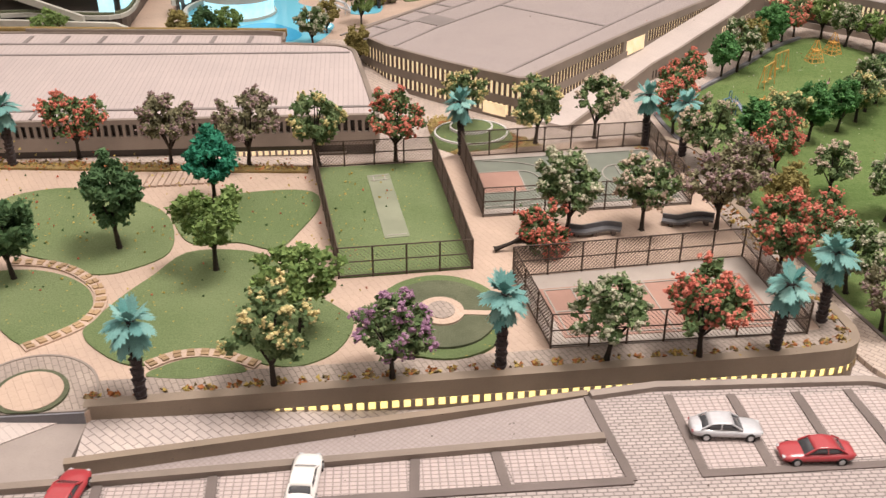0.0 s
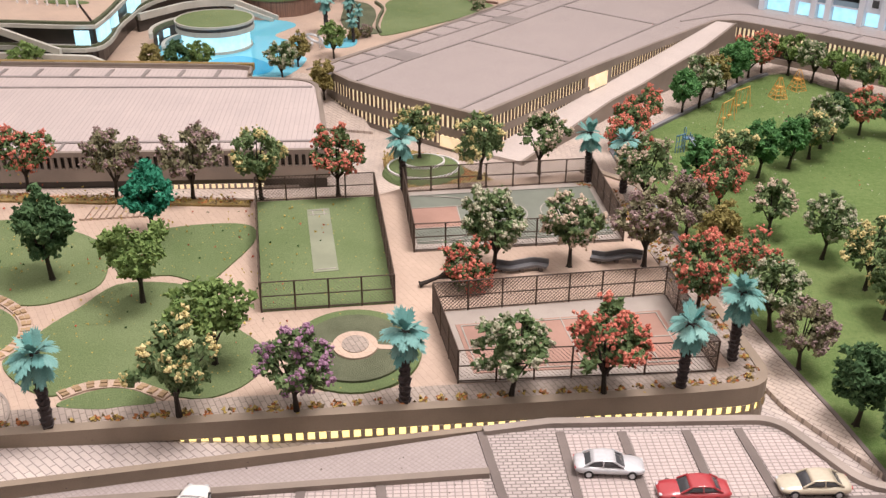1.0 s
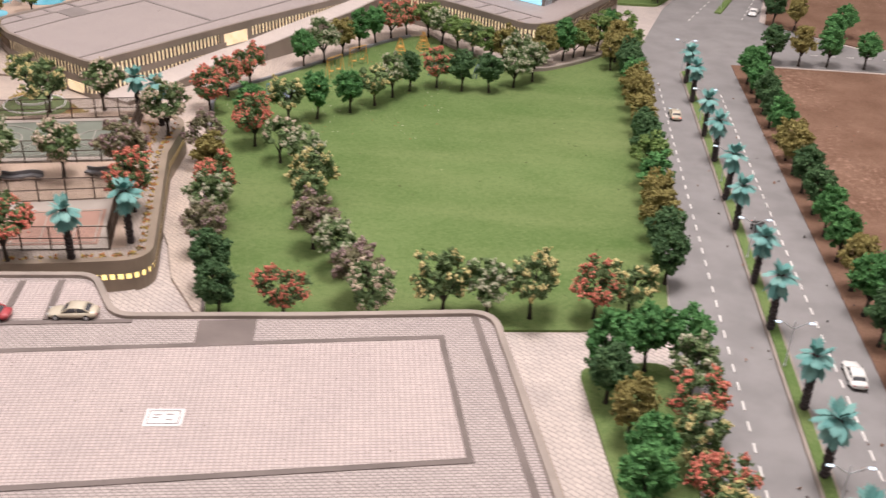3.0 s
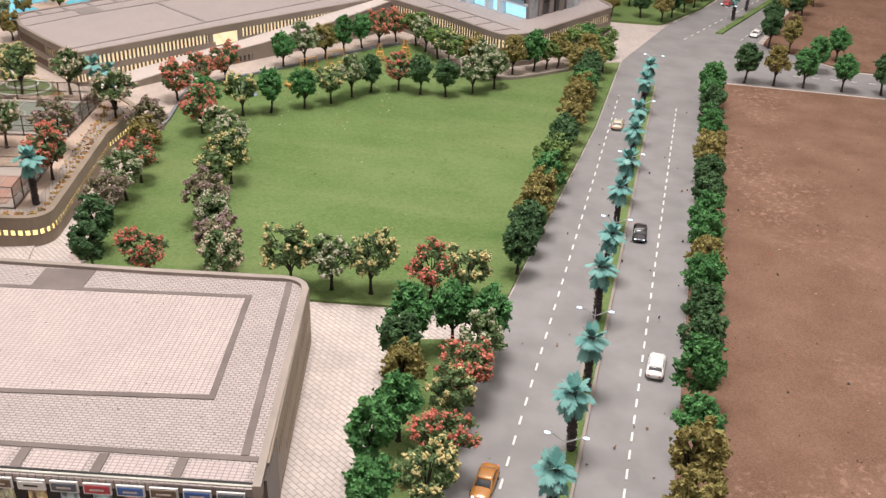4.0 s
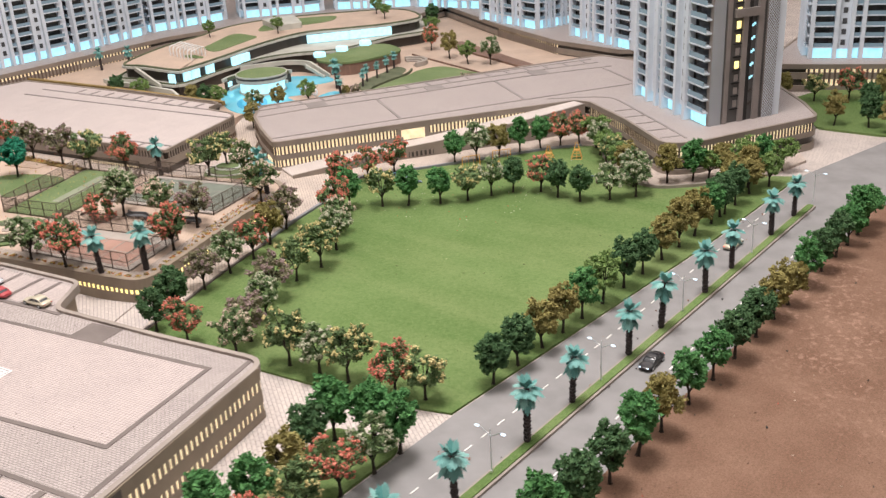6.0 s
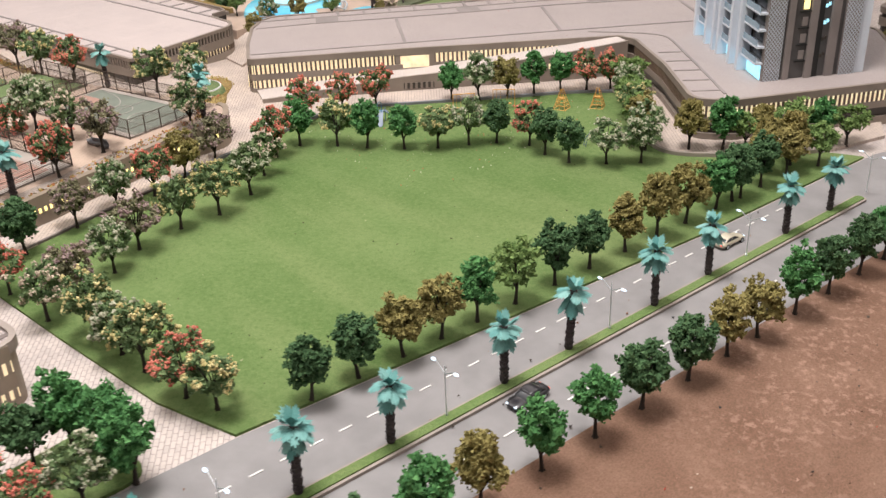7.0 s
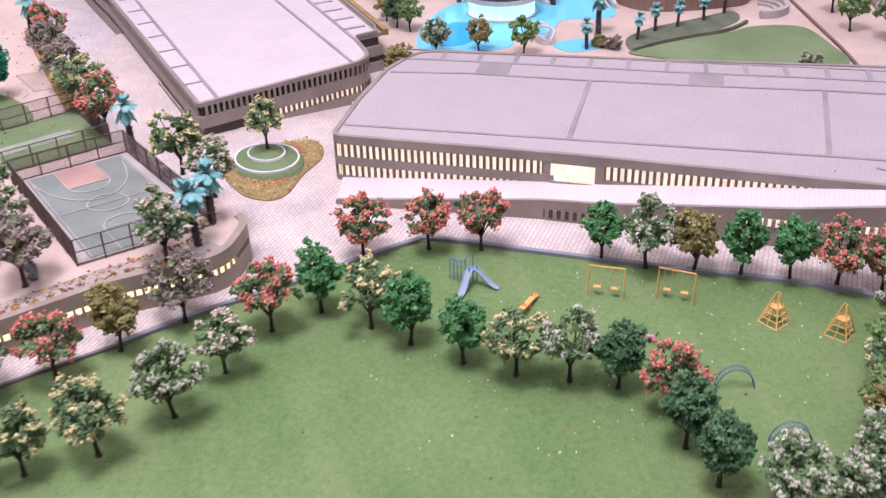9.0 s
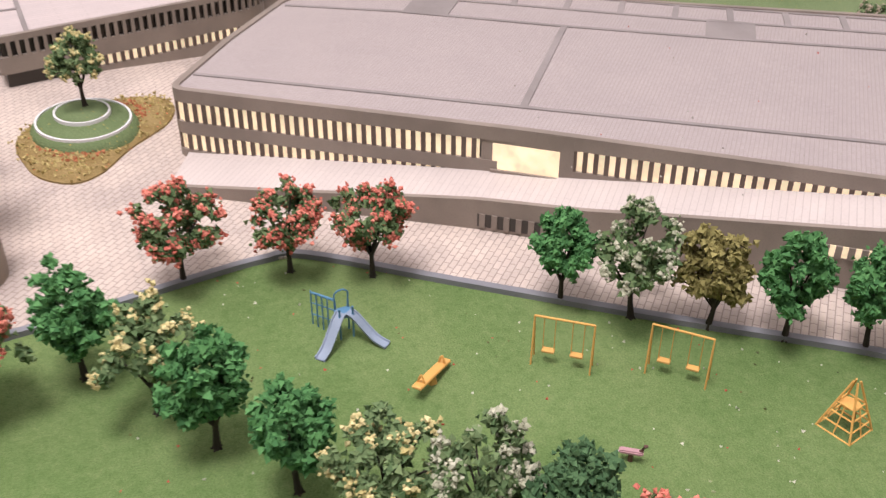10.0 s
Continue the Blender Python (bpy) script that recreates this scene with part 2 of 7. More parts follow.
# ---- mesh helpers ----
def part(name, data, material, parent=None, label=""):
    """One mesh object, from a bmesh or from (points, faces)."""
    if isinstance(data, tuple):
        me = bpy.data.meshes.new(name)
        me.from_pydata([tuple(p) for p in data[0]], [], [tuple(f) for f in data[1]])
    elif isinstance(data, bpy.types.Mesh):
        me = data
    else:
        me = bpy.data.meshes.new(name)
        bmesh.ops.recalc_face_normals(data, faces=data.faces)
        data.to_mesh(me)
        data.free()
    if material and not me.materials:
        me.materials.append(material)
    ob = new(name, me)
    if parent:
        ob.parent = parent
    if label:
        ob["label"] = label
    return ob


def smooth(ob):
    ob.data.polygons.foreach_set("use_smooth", [True] * len(ob.data.polygons))
    return ob


def thing(name, label, category, group="", at=None):
    ob = new(name)
    ob.empty_display_size = 0.005
    if at is not None:
        ob.matrix_world = at
    return tagged(ob, label, category, group)


def structure(name, data, material, label=""):
    return tagged(part(name, data, material), label, "", "", "structure")


def fillet(points, steps=7):
    """A closed outline with rounded corners; points are (x, y) or (x, y, radius)."""
    out, n = [], len(points)
    for i, p in enumerate(points):
        a, b, c = Vector(points[i - 1][:2]), Vector(p[:2]), Vector(points[(i + 1) % n][:2])
        r = p[2] if len(p) > 2 else 0
        if not r:
            out.append(tuple(b))
            continue
        u, w = (a - b).normalized(), (c - b).normalized()
        half = u.angle(w) / 2
        d = min(r / math.tan(half), (a - b).length * 0.49, (c - b).length * 0.49)
        s, e = b + u * d, b + w * d
        for k in range(steps + 1):
            t = k / steps
            out.append(tuple(s * (1 - t) ** 2 + b * 2 * t * (1 - t) + e * t * t))
    return out


def spline(points, steps=6, closed=False):
    """A smooth curve through points (Catmull-Rom)."""
    P = [Vector(p) for p in points]
    n, out = len(P), []
    for i in range(n if closed else n - 1):
        a = P[i - 1] if closed or i else P[0]
        b, c = P[i], P[(i + 1) % n]
        d = P[(i + 2) % n] if closed or i + 2 < n else P[-1]
        for k in range(steps):
            t = k / steps
            out.append(0.5 * (2 * b + (c - a) * t + (2 * a - 5 * b + 4 * c - d) * t * t + (3 * b - a - 3 * c + d) * t ** 3))
    if not closed:
        out.append(P[-1])
    return [tuple(v) for v in out]


def ring_of(x, y, rx, ry=None, n=36, turn=0.0):
    ry = ry or rx
    c, s = math.cos(turn), math.sin(turn)
    return [(x + rx * math.cos(a) * c - ry * math.sin(a) * s, y + rx * math.cos(a) * s + ry * math.sin(a) * c) for a in (2 * math.pi * k / n for k in range(n))]


def area2(poly):
    return sum(poly[i - 1][0] * poly[i][1] - poly[i][0] * poly[i - 1][1] for i in range(len(poly)))


def shifted(path, d, closed):
    """The path moved d to its left."""
    P = [Vector(p[:2]) for p in path]
    n, out = len(P), []
    for i in range(n):
        a = P[i - 1] if closed or i else None
        c = P[(i + 1) % n] if closed or i + 1 < n else None
        b = P[i]
        ns = []
        for u, v in ((a, b), (b, c)):
            if u is not None and v is not None and (v - u).length > 1e-7:
                t = (v - u).normalized()
                ns.append(Vector((-t.y, t.x)))
        m = sum(ns, Vector((0, 0)))
        m = m.normalized() if m.length > 1e-6 else Vector((0, 1))
        k = max(0.5, m.dot(ns[0])) if ns else 1
        out.append(tuple(b + m * d / k))
    return out


def draped(poly, z0, top, step=0.02):
    """A slab whose top follows a height function, cut into small squares."""
    bm = bmesh.new()
    bm.faces.new([bm.verts.new((x, y, 0)) for x, y in poly])
    for axis in (0, 1):
        lo, hi = min(p[axis] for p in poly), max(p[axis] for p in poly)
        for k in range(math.floor(lo / step) + 1, math.ceil(hi / step)):
            co = (k * step, 0, 0) if axis == 0 else (0, k * step, 0)
            no = (1, 0, 0) if axis == 0 else (0, 1, 0)
            bmesh.ops.bisect_plane(bm, geom=bm.verts[:] + bm.edges[:] + bm.faces[:], dist=1e-7, plane_co=co, plane_no=no)
    for v in bm.verts:
        v.co.z = top(v.co.x, v.co.y)
    rim = [e for e in bm.edges if len(e.link_faces) == 1]
    low = bmesh.ops.extrude_edge_only(bm, edges=rim)["geom"]
    for v in low:
        if isinstance(v, bmesh.types.BMVert):
            v.co.z = z0
    return bm


def prism(poly, z0, z1, bevel=0.0):
    """A slab over a closed outline; z1 may be a function of x and y."""
    if area2(poly) < 0:
        poly = poly[::-1]
    if callable(z1):
        return draped(poly, z0, z1)
    top = lambda x, y: z1
    bm = bmesh.new()
    up = [bm.verts.new((x, y, top(x, y))) for x, y in poly]
    dn = [bm.verts.new((x, y, z0)) for x, y in poly]
    f = bm.faces.new(up)
    bm.faces.new(dn[::-1])
    n = len(poly)
    for i in range(n):
        bm.faces.new((up[i], dn[i], dn[(i + 1) % n], up[(i + 1) % n]))
    if bevel:
        bmesh.ops.bevel(bm, geom=list(f.edges), offset=bevel, segments=2, affect="EDGES", profile=0.6)
    return bm


def band(path, z0, z1, inner, outer=0.0, closed=False, bm=None):
    """A wall along a path from its left side at inner to its right side at -outer; z0 and z1 may be functions."""
    lo = z0 if callable(z0) else (lambda x, y: z0)
    hi = z1 if callable(z1) else (lambda x, y: z1)
    L, R = shifted(path, inner, closed), shifted(path, -outer, closed)
    bm = bm or bmesh.new()
    n = len(path)
    rows = []
    for i in range(n):
        rows.append([bm.verts.new((*L[i], lo(*L[i]))), bm.verts.new((*L[i], hi(*L[i]))), bm.verts.new((*R[i], hi(*R[i]))), bm.verts.new((*R[i], lo(*R[i])))])
    for i in range(n if closed else n - 1):
        a, b = rows[i], rows[(i + 1) % n]
        for k in range(4):
            bm.faces.new((a[k], a[(k + 1) % 4], b[(k + 1) % 4], b[k]))
    if not closed:
        bm.faces.new(rows[0])
        bm.faces.new(rows[-1][::-1])
    return bm


def box(bm, x0, x1, y0, y1, z0, z1, m=None):
    vs = [bm.verts.new((x, y, z)) for x in (x0, x1) for y in (y0, y1) for z in (z0, z1)]
    for q in ((0, 1, 3, 2), (4, 6, 7, 5), (0, 4, 5, 1), (2, 3, 7, 6), (0, 2, 6, 4), (1, 5, 7, 3)):
        bm.faces.new([vs[k] for k in q])
    if m is not None:
        bmesh.ops.transform(bm, matrix=m, verts=vs)
    return vs


def tube(bm, points, radii, sides=7, cap=True):
    """A round bar through points; radii one or many."""
    P = [Vector(p) for p in points]
    R = radii if isinstance(radii, (list, tuple)) else [radii] * len(P)
    rows = []
    for i, p in enumerate(P):
        t = (P[min(i + 1, len(P) - 1)] - P[max(i - 1, 0)]).normalized()
        u = t.cross(Vector((0, 0, 1)) if abs(t.z) < 0.9 else Vector((1, 0, 0))).normalized()
        w = t.cross(u)
        rows.append([bm.verts.new(p + (u * math.cos(a) + w * math.sin(a)) * R[i]) for a in (2 * math.pi * k / sides for k in range(sides))])
    for a, b in zip(rows, rows[1:]):
        for k in range(sides):
            bm.faces.new((a[k], a[(k + 1) % sides], b[(k + 1) % sides], b[k]))
    if cap:
        bm.faces.new(rows[0][::-1])
        bm.faces.new(rows[-1])
    return bm


def along(path, spacing, start=0.0, stop=0.0):
    """Places and directions at even steps along an open path."""
    P = [Vector(p[:2]) for p in path]
    lens = [(b - a).length for a, b in zip(P, P[1:])]
    total = sum(lens)
    n = max(1, int((total - start - stop) / spacing))
    step = (total - start - stop) / n
    out = []
    for k in range(n + 1):
        d, i = start + k * step, 0
        while i < len(lens) - 1 and d > lens[i]:
            d -= lens[i]
            i += 1
        t = (P[i + 1] - P[i]).normalized()
        out.append((P[i] + t * d, math.atan2(t.y, t.x)))
    return out


UNIT = {}


def unit_box(material):
    """A shared bevelled box, one metre each way, base at z = 0."""
    if material.name not in UNIT:
        bm = bmesh.new()
        box(bm, -0.5, 0.5, -0.5, 0.5, 0, 1)
        me = bpy.data.meshes.new("piece")
        bmesh.ops.recalc_face_normals(bm, faces=bm.faces)
        bm.to_mesh(me)
        bm.free()
        me.materials.append(material)
        UNIT[material.name] = me
    return UNIT[material.name]


def piece(name, material, parent, x, y, z, sx, sy, sz, turn=0.0):
    ob = part(name, unit_box(material), None, parent)
    ob.matrix_local = pose(x, y, z, 0, 0, math.degrees(turn)) @ Matrix.Diagonal((sx, sy, sz, 1))
    return ob


def fins(parent, path, z0, z1, spacing, width, depth, material, name="fin"):
    """Upright fins along a facade, open path, z0 and z1 may be functions."""
    lo = z0 if callable(z0) else (lambda x, y: z0)
    hi = z1 if callable(z1) else (lambda x, y: z1)
    for p, a in along(path, spacing, spacing / 2, spacing / 2):
        h = hi(p.x, p.y) - lo(p.x, p.y)
        if h > 0.0012:
            piece(name, material, parent, p.x, p.y, lo(p.x, p.y), width, depth, h, a)


def lerp_table(v, rows):
    """Straight-line lookup in rows of (v, value)."""
    if v <= rows[0][0]:
        return rows[0][1]
    for (a, p), (b, q) in zip(rows, rows[1:]):
        if v <= b:
            return p + (q - p) * (v - a) / (b - a)
    return rows[-1][1]


def ribbon(left, right, z0, top):
    """A slab between two lines of as many points; top is a function or a height."""
    hi = top if callable(top) else (lambda x, y: top)
    bm = bmesh.new()
    rows = []
    for a, b in zip(left, right):
        rows.append([bm.verts.new((*a, z0)), bm.verts.new((*a, hi(*a))), bm.verts.new((*b, hi(*b))), bm.verts.new((*b, z0))])
    for a, b in zip(rows, rows[1:]):
        for k in range(4):
            bm.faces.new((a[k], a[(k + 1) % 4], b[(k + 1) % 4], b[k]))
    bm.faces.new(rows[0])
    bm.faces.new(rows[-1][::-1])
    return bm


def even(path, n):
    """The path as n + 1 evenly spaced points."""
    P = [Vector(p) for p in path]
    lens = [(b - a).length for a, b in zip(P, P[1:])]
    total, out = sum(lens), []
    for k in range(n + 1):
        d, i = total * k / n, 0
        while i < len(lens) - 1 and d > lens[i]:
            d -= lens[i]
            i += 1
        out.append(tuple(P[i].lerp(P[i + 1], min(1, d / lens[i]))))
    return out


# ---- the room round the model ----
structure("floor", prism([(-4, -4), (5, -4), (5, 6), (-4, 6)], -0.95, -0.9), M_ROOM, "plain pale showroom floor")
structure("ceiling", prism([(-4, -4), (5, -4), (5, 6), (-4, 6)], 1.95, 2.0), M_ROOM, "plain pale showroom ceiling")
for nm, a, b in (("wall_south", (-4, -4), (5, -4)), ("wall_east", (5, -4), (5, 6)), ("wall_north", (5, 6), (-4, 6)), ("wall_west", (-4, 6), (-4, -4))):
    structure(nm, band([a, b], -0.95, 2.0, 0.0, 0.05), M_ROOM, "plain pale showroom wall")
structure("model_base", prism([(-1.9, -0.9), (2.3, -0.9), (2.3, 3.2), (-1.9, 3.2)], -0.9, -0.004), M_TABLE, "dark plinth that carries the model landscape")

# ---- ground, streets, lawn ----
structure("ground", prism([(-1.9, -0.9), (2.3, -0.9), (2.3, 3.2), (-1.9, 3.2)], -0.004, -0.0005), M_STREET, "pale beige paved ground of the model")

ROAD_W, ROAD_N, ROAD_E, MID = 0.728, 0.752, 0.864, 0.802
road = fillet([(ROAD_W, -0.9), (ROAD_E, -0.9), (ROAD_E + 0.004, 1.198, 0.03), (2.3, 1.215), (2.3, 1.300), (1.06, 1.300, 0.03), (0.942, 1.408, 0.02), (0.979, 1.570), (1.244, 2.602), (1.114, 2.602), (0.879, 1.654), (0.804, 1.452), (0.785, 1.372), (ROAD_N + 0.004, 1.25, 0.03), (ROAD_N, 0.98), (ROAD_W, 0.55)])
structure("road", prism(road, -0.003, 0.0), M_ROAD, "grey asphalt road with worn dusty surface")


def dashes(parent, x, y0, y1, step=0.0185, length=0.0095, width=0.0014):
    for k in range(int((y1 - y0) / step)):
        piece("lane_mark", M_LINE, parent, x, y0 + k * step, 0.0, width, length, 0.0005)


marks = tagged(new("lane_marking"), "white dashed lane marks on the road", "road marking", "", "structure")
dashes(marks, 0.7660, -0.0944, 1.135, step=0.0212)
dashes(marks, 0.838, -0.1, 1.10)
for k in range(14):
    a = math.radians(69)
    x, y = 0.838 + 0.024 * k * math.cos(a), 1.396 + 0.024 * k * math.sin(a)
    piece("lane_mark", M_LINE, marks, x, y, 0.0, 0.0014, 0.0095, 0.0005, a - math.pi / 2)

median = fillet([(MID - 0.0050, -0.9), (MID + 0.0070, -0.9), (MID + 0.0070, 1.145, 0.005), (MID - 0.0050, 1.145, 0.005)])
structure("median_kerb", prism(median, -0.001, 0.0022, 0.0004), M_KERB, "dark kerb round the planted road median")
structure("median_grass", prism(shifted(median, 0.0022, True), 0.0, 0.0032, 0.0006), M_GRASS, "narrow grass median between the lanes")
for k in range(10):
    piece("lane_mark", M_LINE, marks, 0.990 + 0.024 * k, 1.257, 0.0, 0.0095, 0.0014, 0.0005)
    piece("lane_mark", M_LINE, marks, 0.920 + 0.0075 * k, 1.420 + 0.0240 * k, 0.0, 0.0014, 0.0095, 0.0005, -0.35)
a = math.radians(71)
md = [(0.886 + d * math.cos(a) - s * math.sin(a) * 0.005, 1.442 + d * math.sin(a) + s * math.cos(a) * 0.005) for d, s in ((0, 1), (0, -1), (0.9, -1), (0.9, 1))]
structure("far_median", prism(md, -0.001, 0.0025, 0.0004), M_GRASS, "grass median of the far road")

lawn = spline([(0.390, 0.490), (0.374, 0.545), (0.345, 0.630), (0.322, 0.712), (0.302, 0.772), (0.284, 0.846), (0.270, 0.893), (0.261, 0.930), (0.263, 0.952), (0.305, 1.014), (0.363, 1.101), (0.408, 1.172), (0.444, 1.214), (0.470, 1.222), (0.500, 1.180), (0.545, 1.140), (0.585, 1.112), (0.618, 1.106), (0.650, 1.128), (0.690, 1.170), (0.722, 1.220)], 5)
lawn += fillet([(ROAD_N + 0.002, 1.235), (ROAD_N - 0.0015, 0.98), (ROAD_W - 0.0015, 0.55), (0.66, 0.528), (0.54, 0.510)])
structure("lawn", prism(lawn, -0.002, 0.0016), M_GRASS, "wide flat lawn of short green flock grass")
structure("lawn_kerb", band(spline([(0.322, 0.712), (0.302, 0.772), (0.284, 0.846), (0.270, 0.893), (0.261, 0.930), (0.263, 0.952), (0.305, 1.014), (0.363, 1.101), (0.408, 1.172), (0.444, 1.214)], 6), -0.002, 0.0045, 0.0035, 0.0005), M_BLUEKERB, "dark grey kerb along the lawn edge")
structure("lawn_kerb_2", band(spline([(0.390, 0.490), (0.374, 0.545), (0.345, 0.630), (0.322, 0.712)], 6), -0.002, 0.0038, 0.002, 0.0005), M_STRIP, "dark low kerb along the lawn edge")
structure("lawn_kerb_3", band(spline([(0.500, 1.180), (0.545, 1.140), (0.585, 1.112), (0.618, 1.106), (0.650, 1.128), (0.690, 1.170), (0.722, 1.220)], 6), -0.002, 0.0055, 0.003, 0.0005), M_KERB, "pale kerb along the lawn edge")
structure("field", prism([(ROAD_E, -0.9), (2.3, -0.9), (2.3, 1.205), (ROAD_E + 0.004, 1.188)], -0.002, 0.001), M_SOIL, "bare field of reddish brown earth beside the road")
structure("island_planting", prism(fillet([(0.658, 0.480, 0.012), (0.726, 0.500, 0.02), (0.727, 0.24), (0.700, 0.245, 0.01)]), -0.002, 0.002), M_GRASS, "planted grass island between walkway and road")
structure("far_lawn", prism(fillet([(0.700, 1.456, 0.02), (0.796, 1.460, 0.02), (0.854, 1.584), (0.878, 1.666), (1.094, 2.530), (0.894, 2.530), (0.600, 1.570, 0.03)]), -0.001, 0.003), M_GRASS, "grass strip in front of the far block")
structure("far_field", prism(fillet([(0.949, 1.396, 0.02), (1.065, 1.307, 0.03), (2.3, 1.307), (2.3, 3.2), (1.5, 3.2), (1.256, 2.602), (0.986, 1.570)]), -0.001, 0.001), M_SOIL, "far brown earth field across the street")
structure("plaza", prism(fillet([(-0.30, 0.70), (0.21, 0.74), (0.25, 0.74), (0.27, 0.70), (0.325, 0.60), (0.346, 0.55), (0.392, 0.488), (0.374, 0.547), (0.343, 0.632), (0.320, 0.712), (0.300, 0.773), (0.282, 0.847), (0.268, 0.894), (0.259, 0.931), (0.261, 0.953), (0.303, 1.015), (0.361, 1.102), (0.406, 1.173), (0.442, 1.215), (0.47, 1.225), (0.502, 1.183), (0.547, 1.143), (0.587, 1.115), (0.618, 1.109), (0.648, 1.131), (0.688, 1.173), (0.724, 1.232), (0.74, 1.30), (0.66, 1.42), (0.1, 1.42), (-0.15, 1.05), (-0.3, 0.9)]), -0.001, 0.003), M_PATH, "light herringbone-paved plaza and walkway")



def plaza_z(x, y):
    """The plaza climbs to the west between the two low blocks."""
    return lerp_table(x, [(0.165, 0.0034), (0.182, 0.0026)]) + lerp_table(x, [(-0.1, 0.0105), (0.02, 0.0080), (0.09, 0.0040), (0.13, 0.0020), (0.18, 0.0)]) * lerp_table(y, [(0.85, 1.0), (0.95, 0.2)])


rise = draped([(-0.32, 0.72), (0.182, 0.72), (0.182, 1.08), (-0.32, 1.08)], -0.001, plaza_z, 0.01)
structure("plaza_slope", rise, M_PATH, "herringbone-paved plaza sloping up between the blocks")

# ---- raised garden with the courts ----
wall_e = fillet([(0.0203, 0.4381), (0.2886, 0.5209), (0.3346, 0.5373, 0.022), (0.2830, 0.7162), (0.2760, 0.7900, 0.03), (0.2380, 0.8120, 0.02), (0.1561, 0.7700)])[1:-1]


def garden_z(x, y):
    """The terrace rises gently towards the west."""
    return 0.0366 - 0.0507 * (x - 0.13) + 0.013 * (y - 0.60)


def on_garden(lift=0.0):
    return lambda x, y: garden_z(x, y) + lift


garden = [(-0.5164, 0.3144), (-0.0823, 0.4012), (-0.0474, 0.4105), (-0.0450, 0.4173), (0.0203, 0.4381)] + wall_e + [(0.0938, 0.7414), (0.0807, 0.7281), (-0.0084, 0.6967), (-0.0964, 0.6801), (-0.2328, 0.6533), (-0.4830, 0.5874)]


def street_z(x, y):
    return lerp_table(x, [(-0.2, 0.0470), (-0.0488, 0.0370), (0.0, 0.0328), (0.034, 0.0297), (0.075, 0.0236), (0.28, 0.001), (1, 0.0005)])


street_n = even([(-0.0490, 0.4166), (0.0203, 0.4387), (0.2888, 0.5228), (0.3199, 0.5417)], 16)
street_s = even([(-0.0400, 0.3762), (0.0617, 0.4108), (0.2020, 0.4577), (0.3454, 0.4835)], 16)
structure("street", ribbon(street_n, street_s, -0.003, street_z), M_STREET, "pale herringbone-paved street that ramps gently up")
structure("garden_slab", prism(garden, -0.003, on_garden(-0.0003)), M_SAND, "raised garden terrace with beige paved paths")
gw = [(-0.0498, 0.4158), (0.0203, 0.4381)] + wall_e
gw_out = shifted(gw, -0.0032, False)


def window_z(lift):
    """Height of the window row, which sinks a little towards the east."""
    return lambda x, y: garden_z(x, y) + lift - 0.008 * max(0.0, x - 0.05)


structure("garden_wall", band(gw_out, window_z(-0.0085), on_garden(0.0012), 0.0060, 0.0), M_WALL, "taupe retaining wall of the raised garden")
structure("garden_wall_foot", band(gw_out, -0.003, window_z(-0.0132), 0.0031, 0.0), M_WALL, "taupe foot of the retaining wall")
arc = [p for p in gw if p[0] > 0.262 and p[1] > 0.528]
lit_line = [(0.0325, 0.4420), (0.2884, 0.5205), arc[0]]
sill = tagged(new("garden_wall_window"), "row of small square yellow-lit windows in the retaining wall", "window", "", "structure")
for line in (lit_line, arc):
    part("lit_pane", band(shifted(line, -0.0026, False), window_z(-0.0136), window_z(-0.0083), 0.0006, 0.0), M_YELLOW, sill)
    fins(sill, shifted(line, -0.0032, False), window_z(-0.0137), window_z(-0.0082), 0.0058, 0.0022, 0.0014, M_WALL, "pier")

# lane at the west end of the street, below the corner of the garden
def lane_z(lift):
    return lambda x, y: 0.0374 + 0.13 * max(0.0, -0.048 - x) + lift


structure("side_lane", prism([(-0.0395, 0.3615), (-0.0425, 0.3775), (-0.0474, 0.4120), (-0.0823, 0.4022), (-0.39, 0.338), (-0.39, 0.280)], 0.0, lane_z(0.0)), M_LANE, "grey side lane at the end of the paved street")
structure("lane_apron", prism([(-0.0592, 0.4069), (-0.0823, 0.4019), (-0.30, 0.356), (-0.13, 0.335), (-0.0758, 0.3872)], 0.03, lane_z(0.0006)), M_RAMP, "pale paved corner of the side lane")
structure("plaza_kerb", band([(-0.35, 0.3450), (-0.0823, 0.4010), (-0.0474, 0.4105)], 0.03, on_garden(0.0004), 0.0016, 0.0006), M_BLUEKERB, "dark kerb under the paved circle")

# lawns, beds and paths of the garden
big_lawn = spline([(-0.0750, 0.4755), (-0.0735, 0.4684), (-0.0653, 0.4600), (-0.0494, 0.4505), (-0.0359, 0.4487), (-0.0268, 0.4575), (-0.0174, 0.4636), (-0.0043, 0.4680), (0.0075, 0.4670), (0.0190, 0.4622), (0.0265, 0.4607), (0.0401, 0.4627), (0.0534, 0.4753), (0.0591, 0.4922), (0.0585, 0.5082), (0.0513, 0.5160), (0.0196, 0.5394), (-0.0011, 0.5634), (-0.0233, 0.5679), (-0.0505, 0.5590), (-0.0603, 0.5305), (-0.0667, 0.5128), (-0.0715, 0.4941)], 4, True)
top_lawn = spline([(-0.0488, 0.5694), (-0.0250, 0.5770), (-0.0011, 0.5737), (0.0072, 0.5978), (0.0120, 0.6363), (-0.0015, 0.6545), (-0.0423, 0.6409), (-0.0743, 0.6118), (-0.0658, 0.5856)], 5, True)
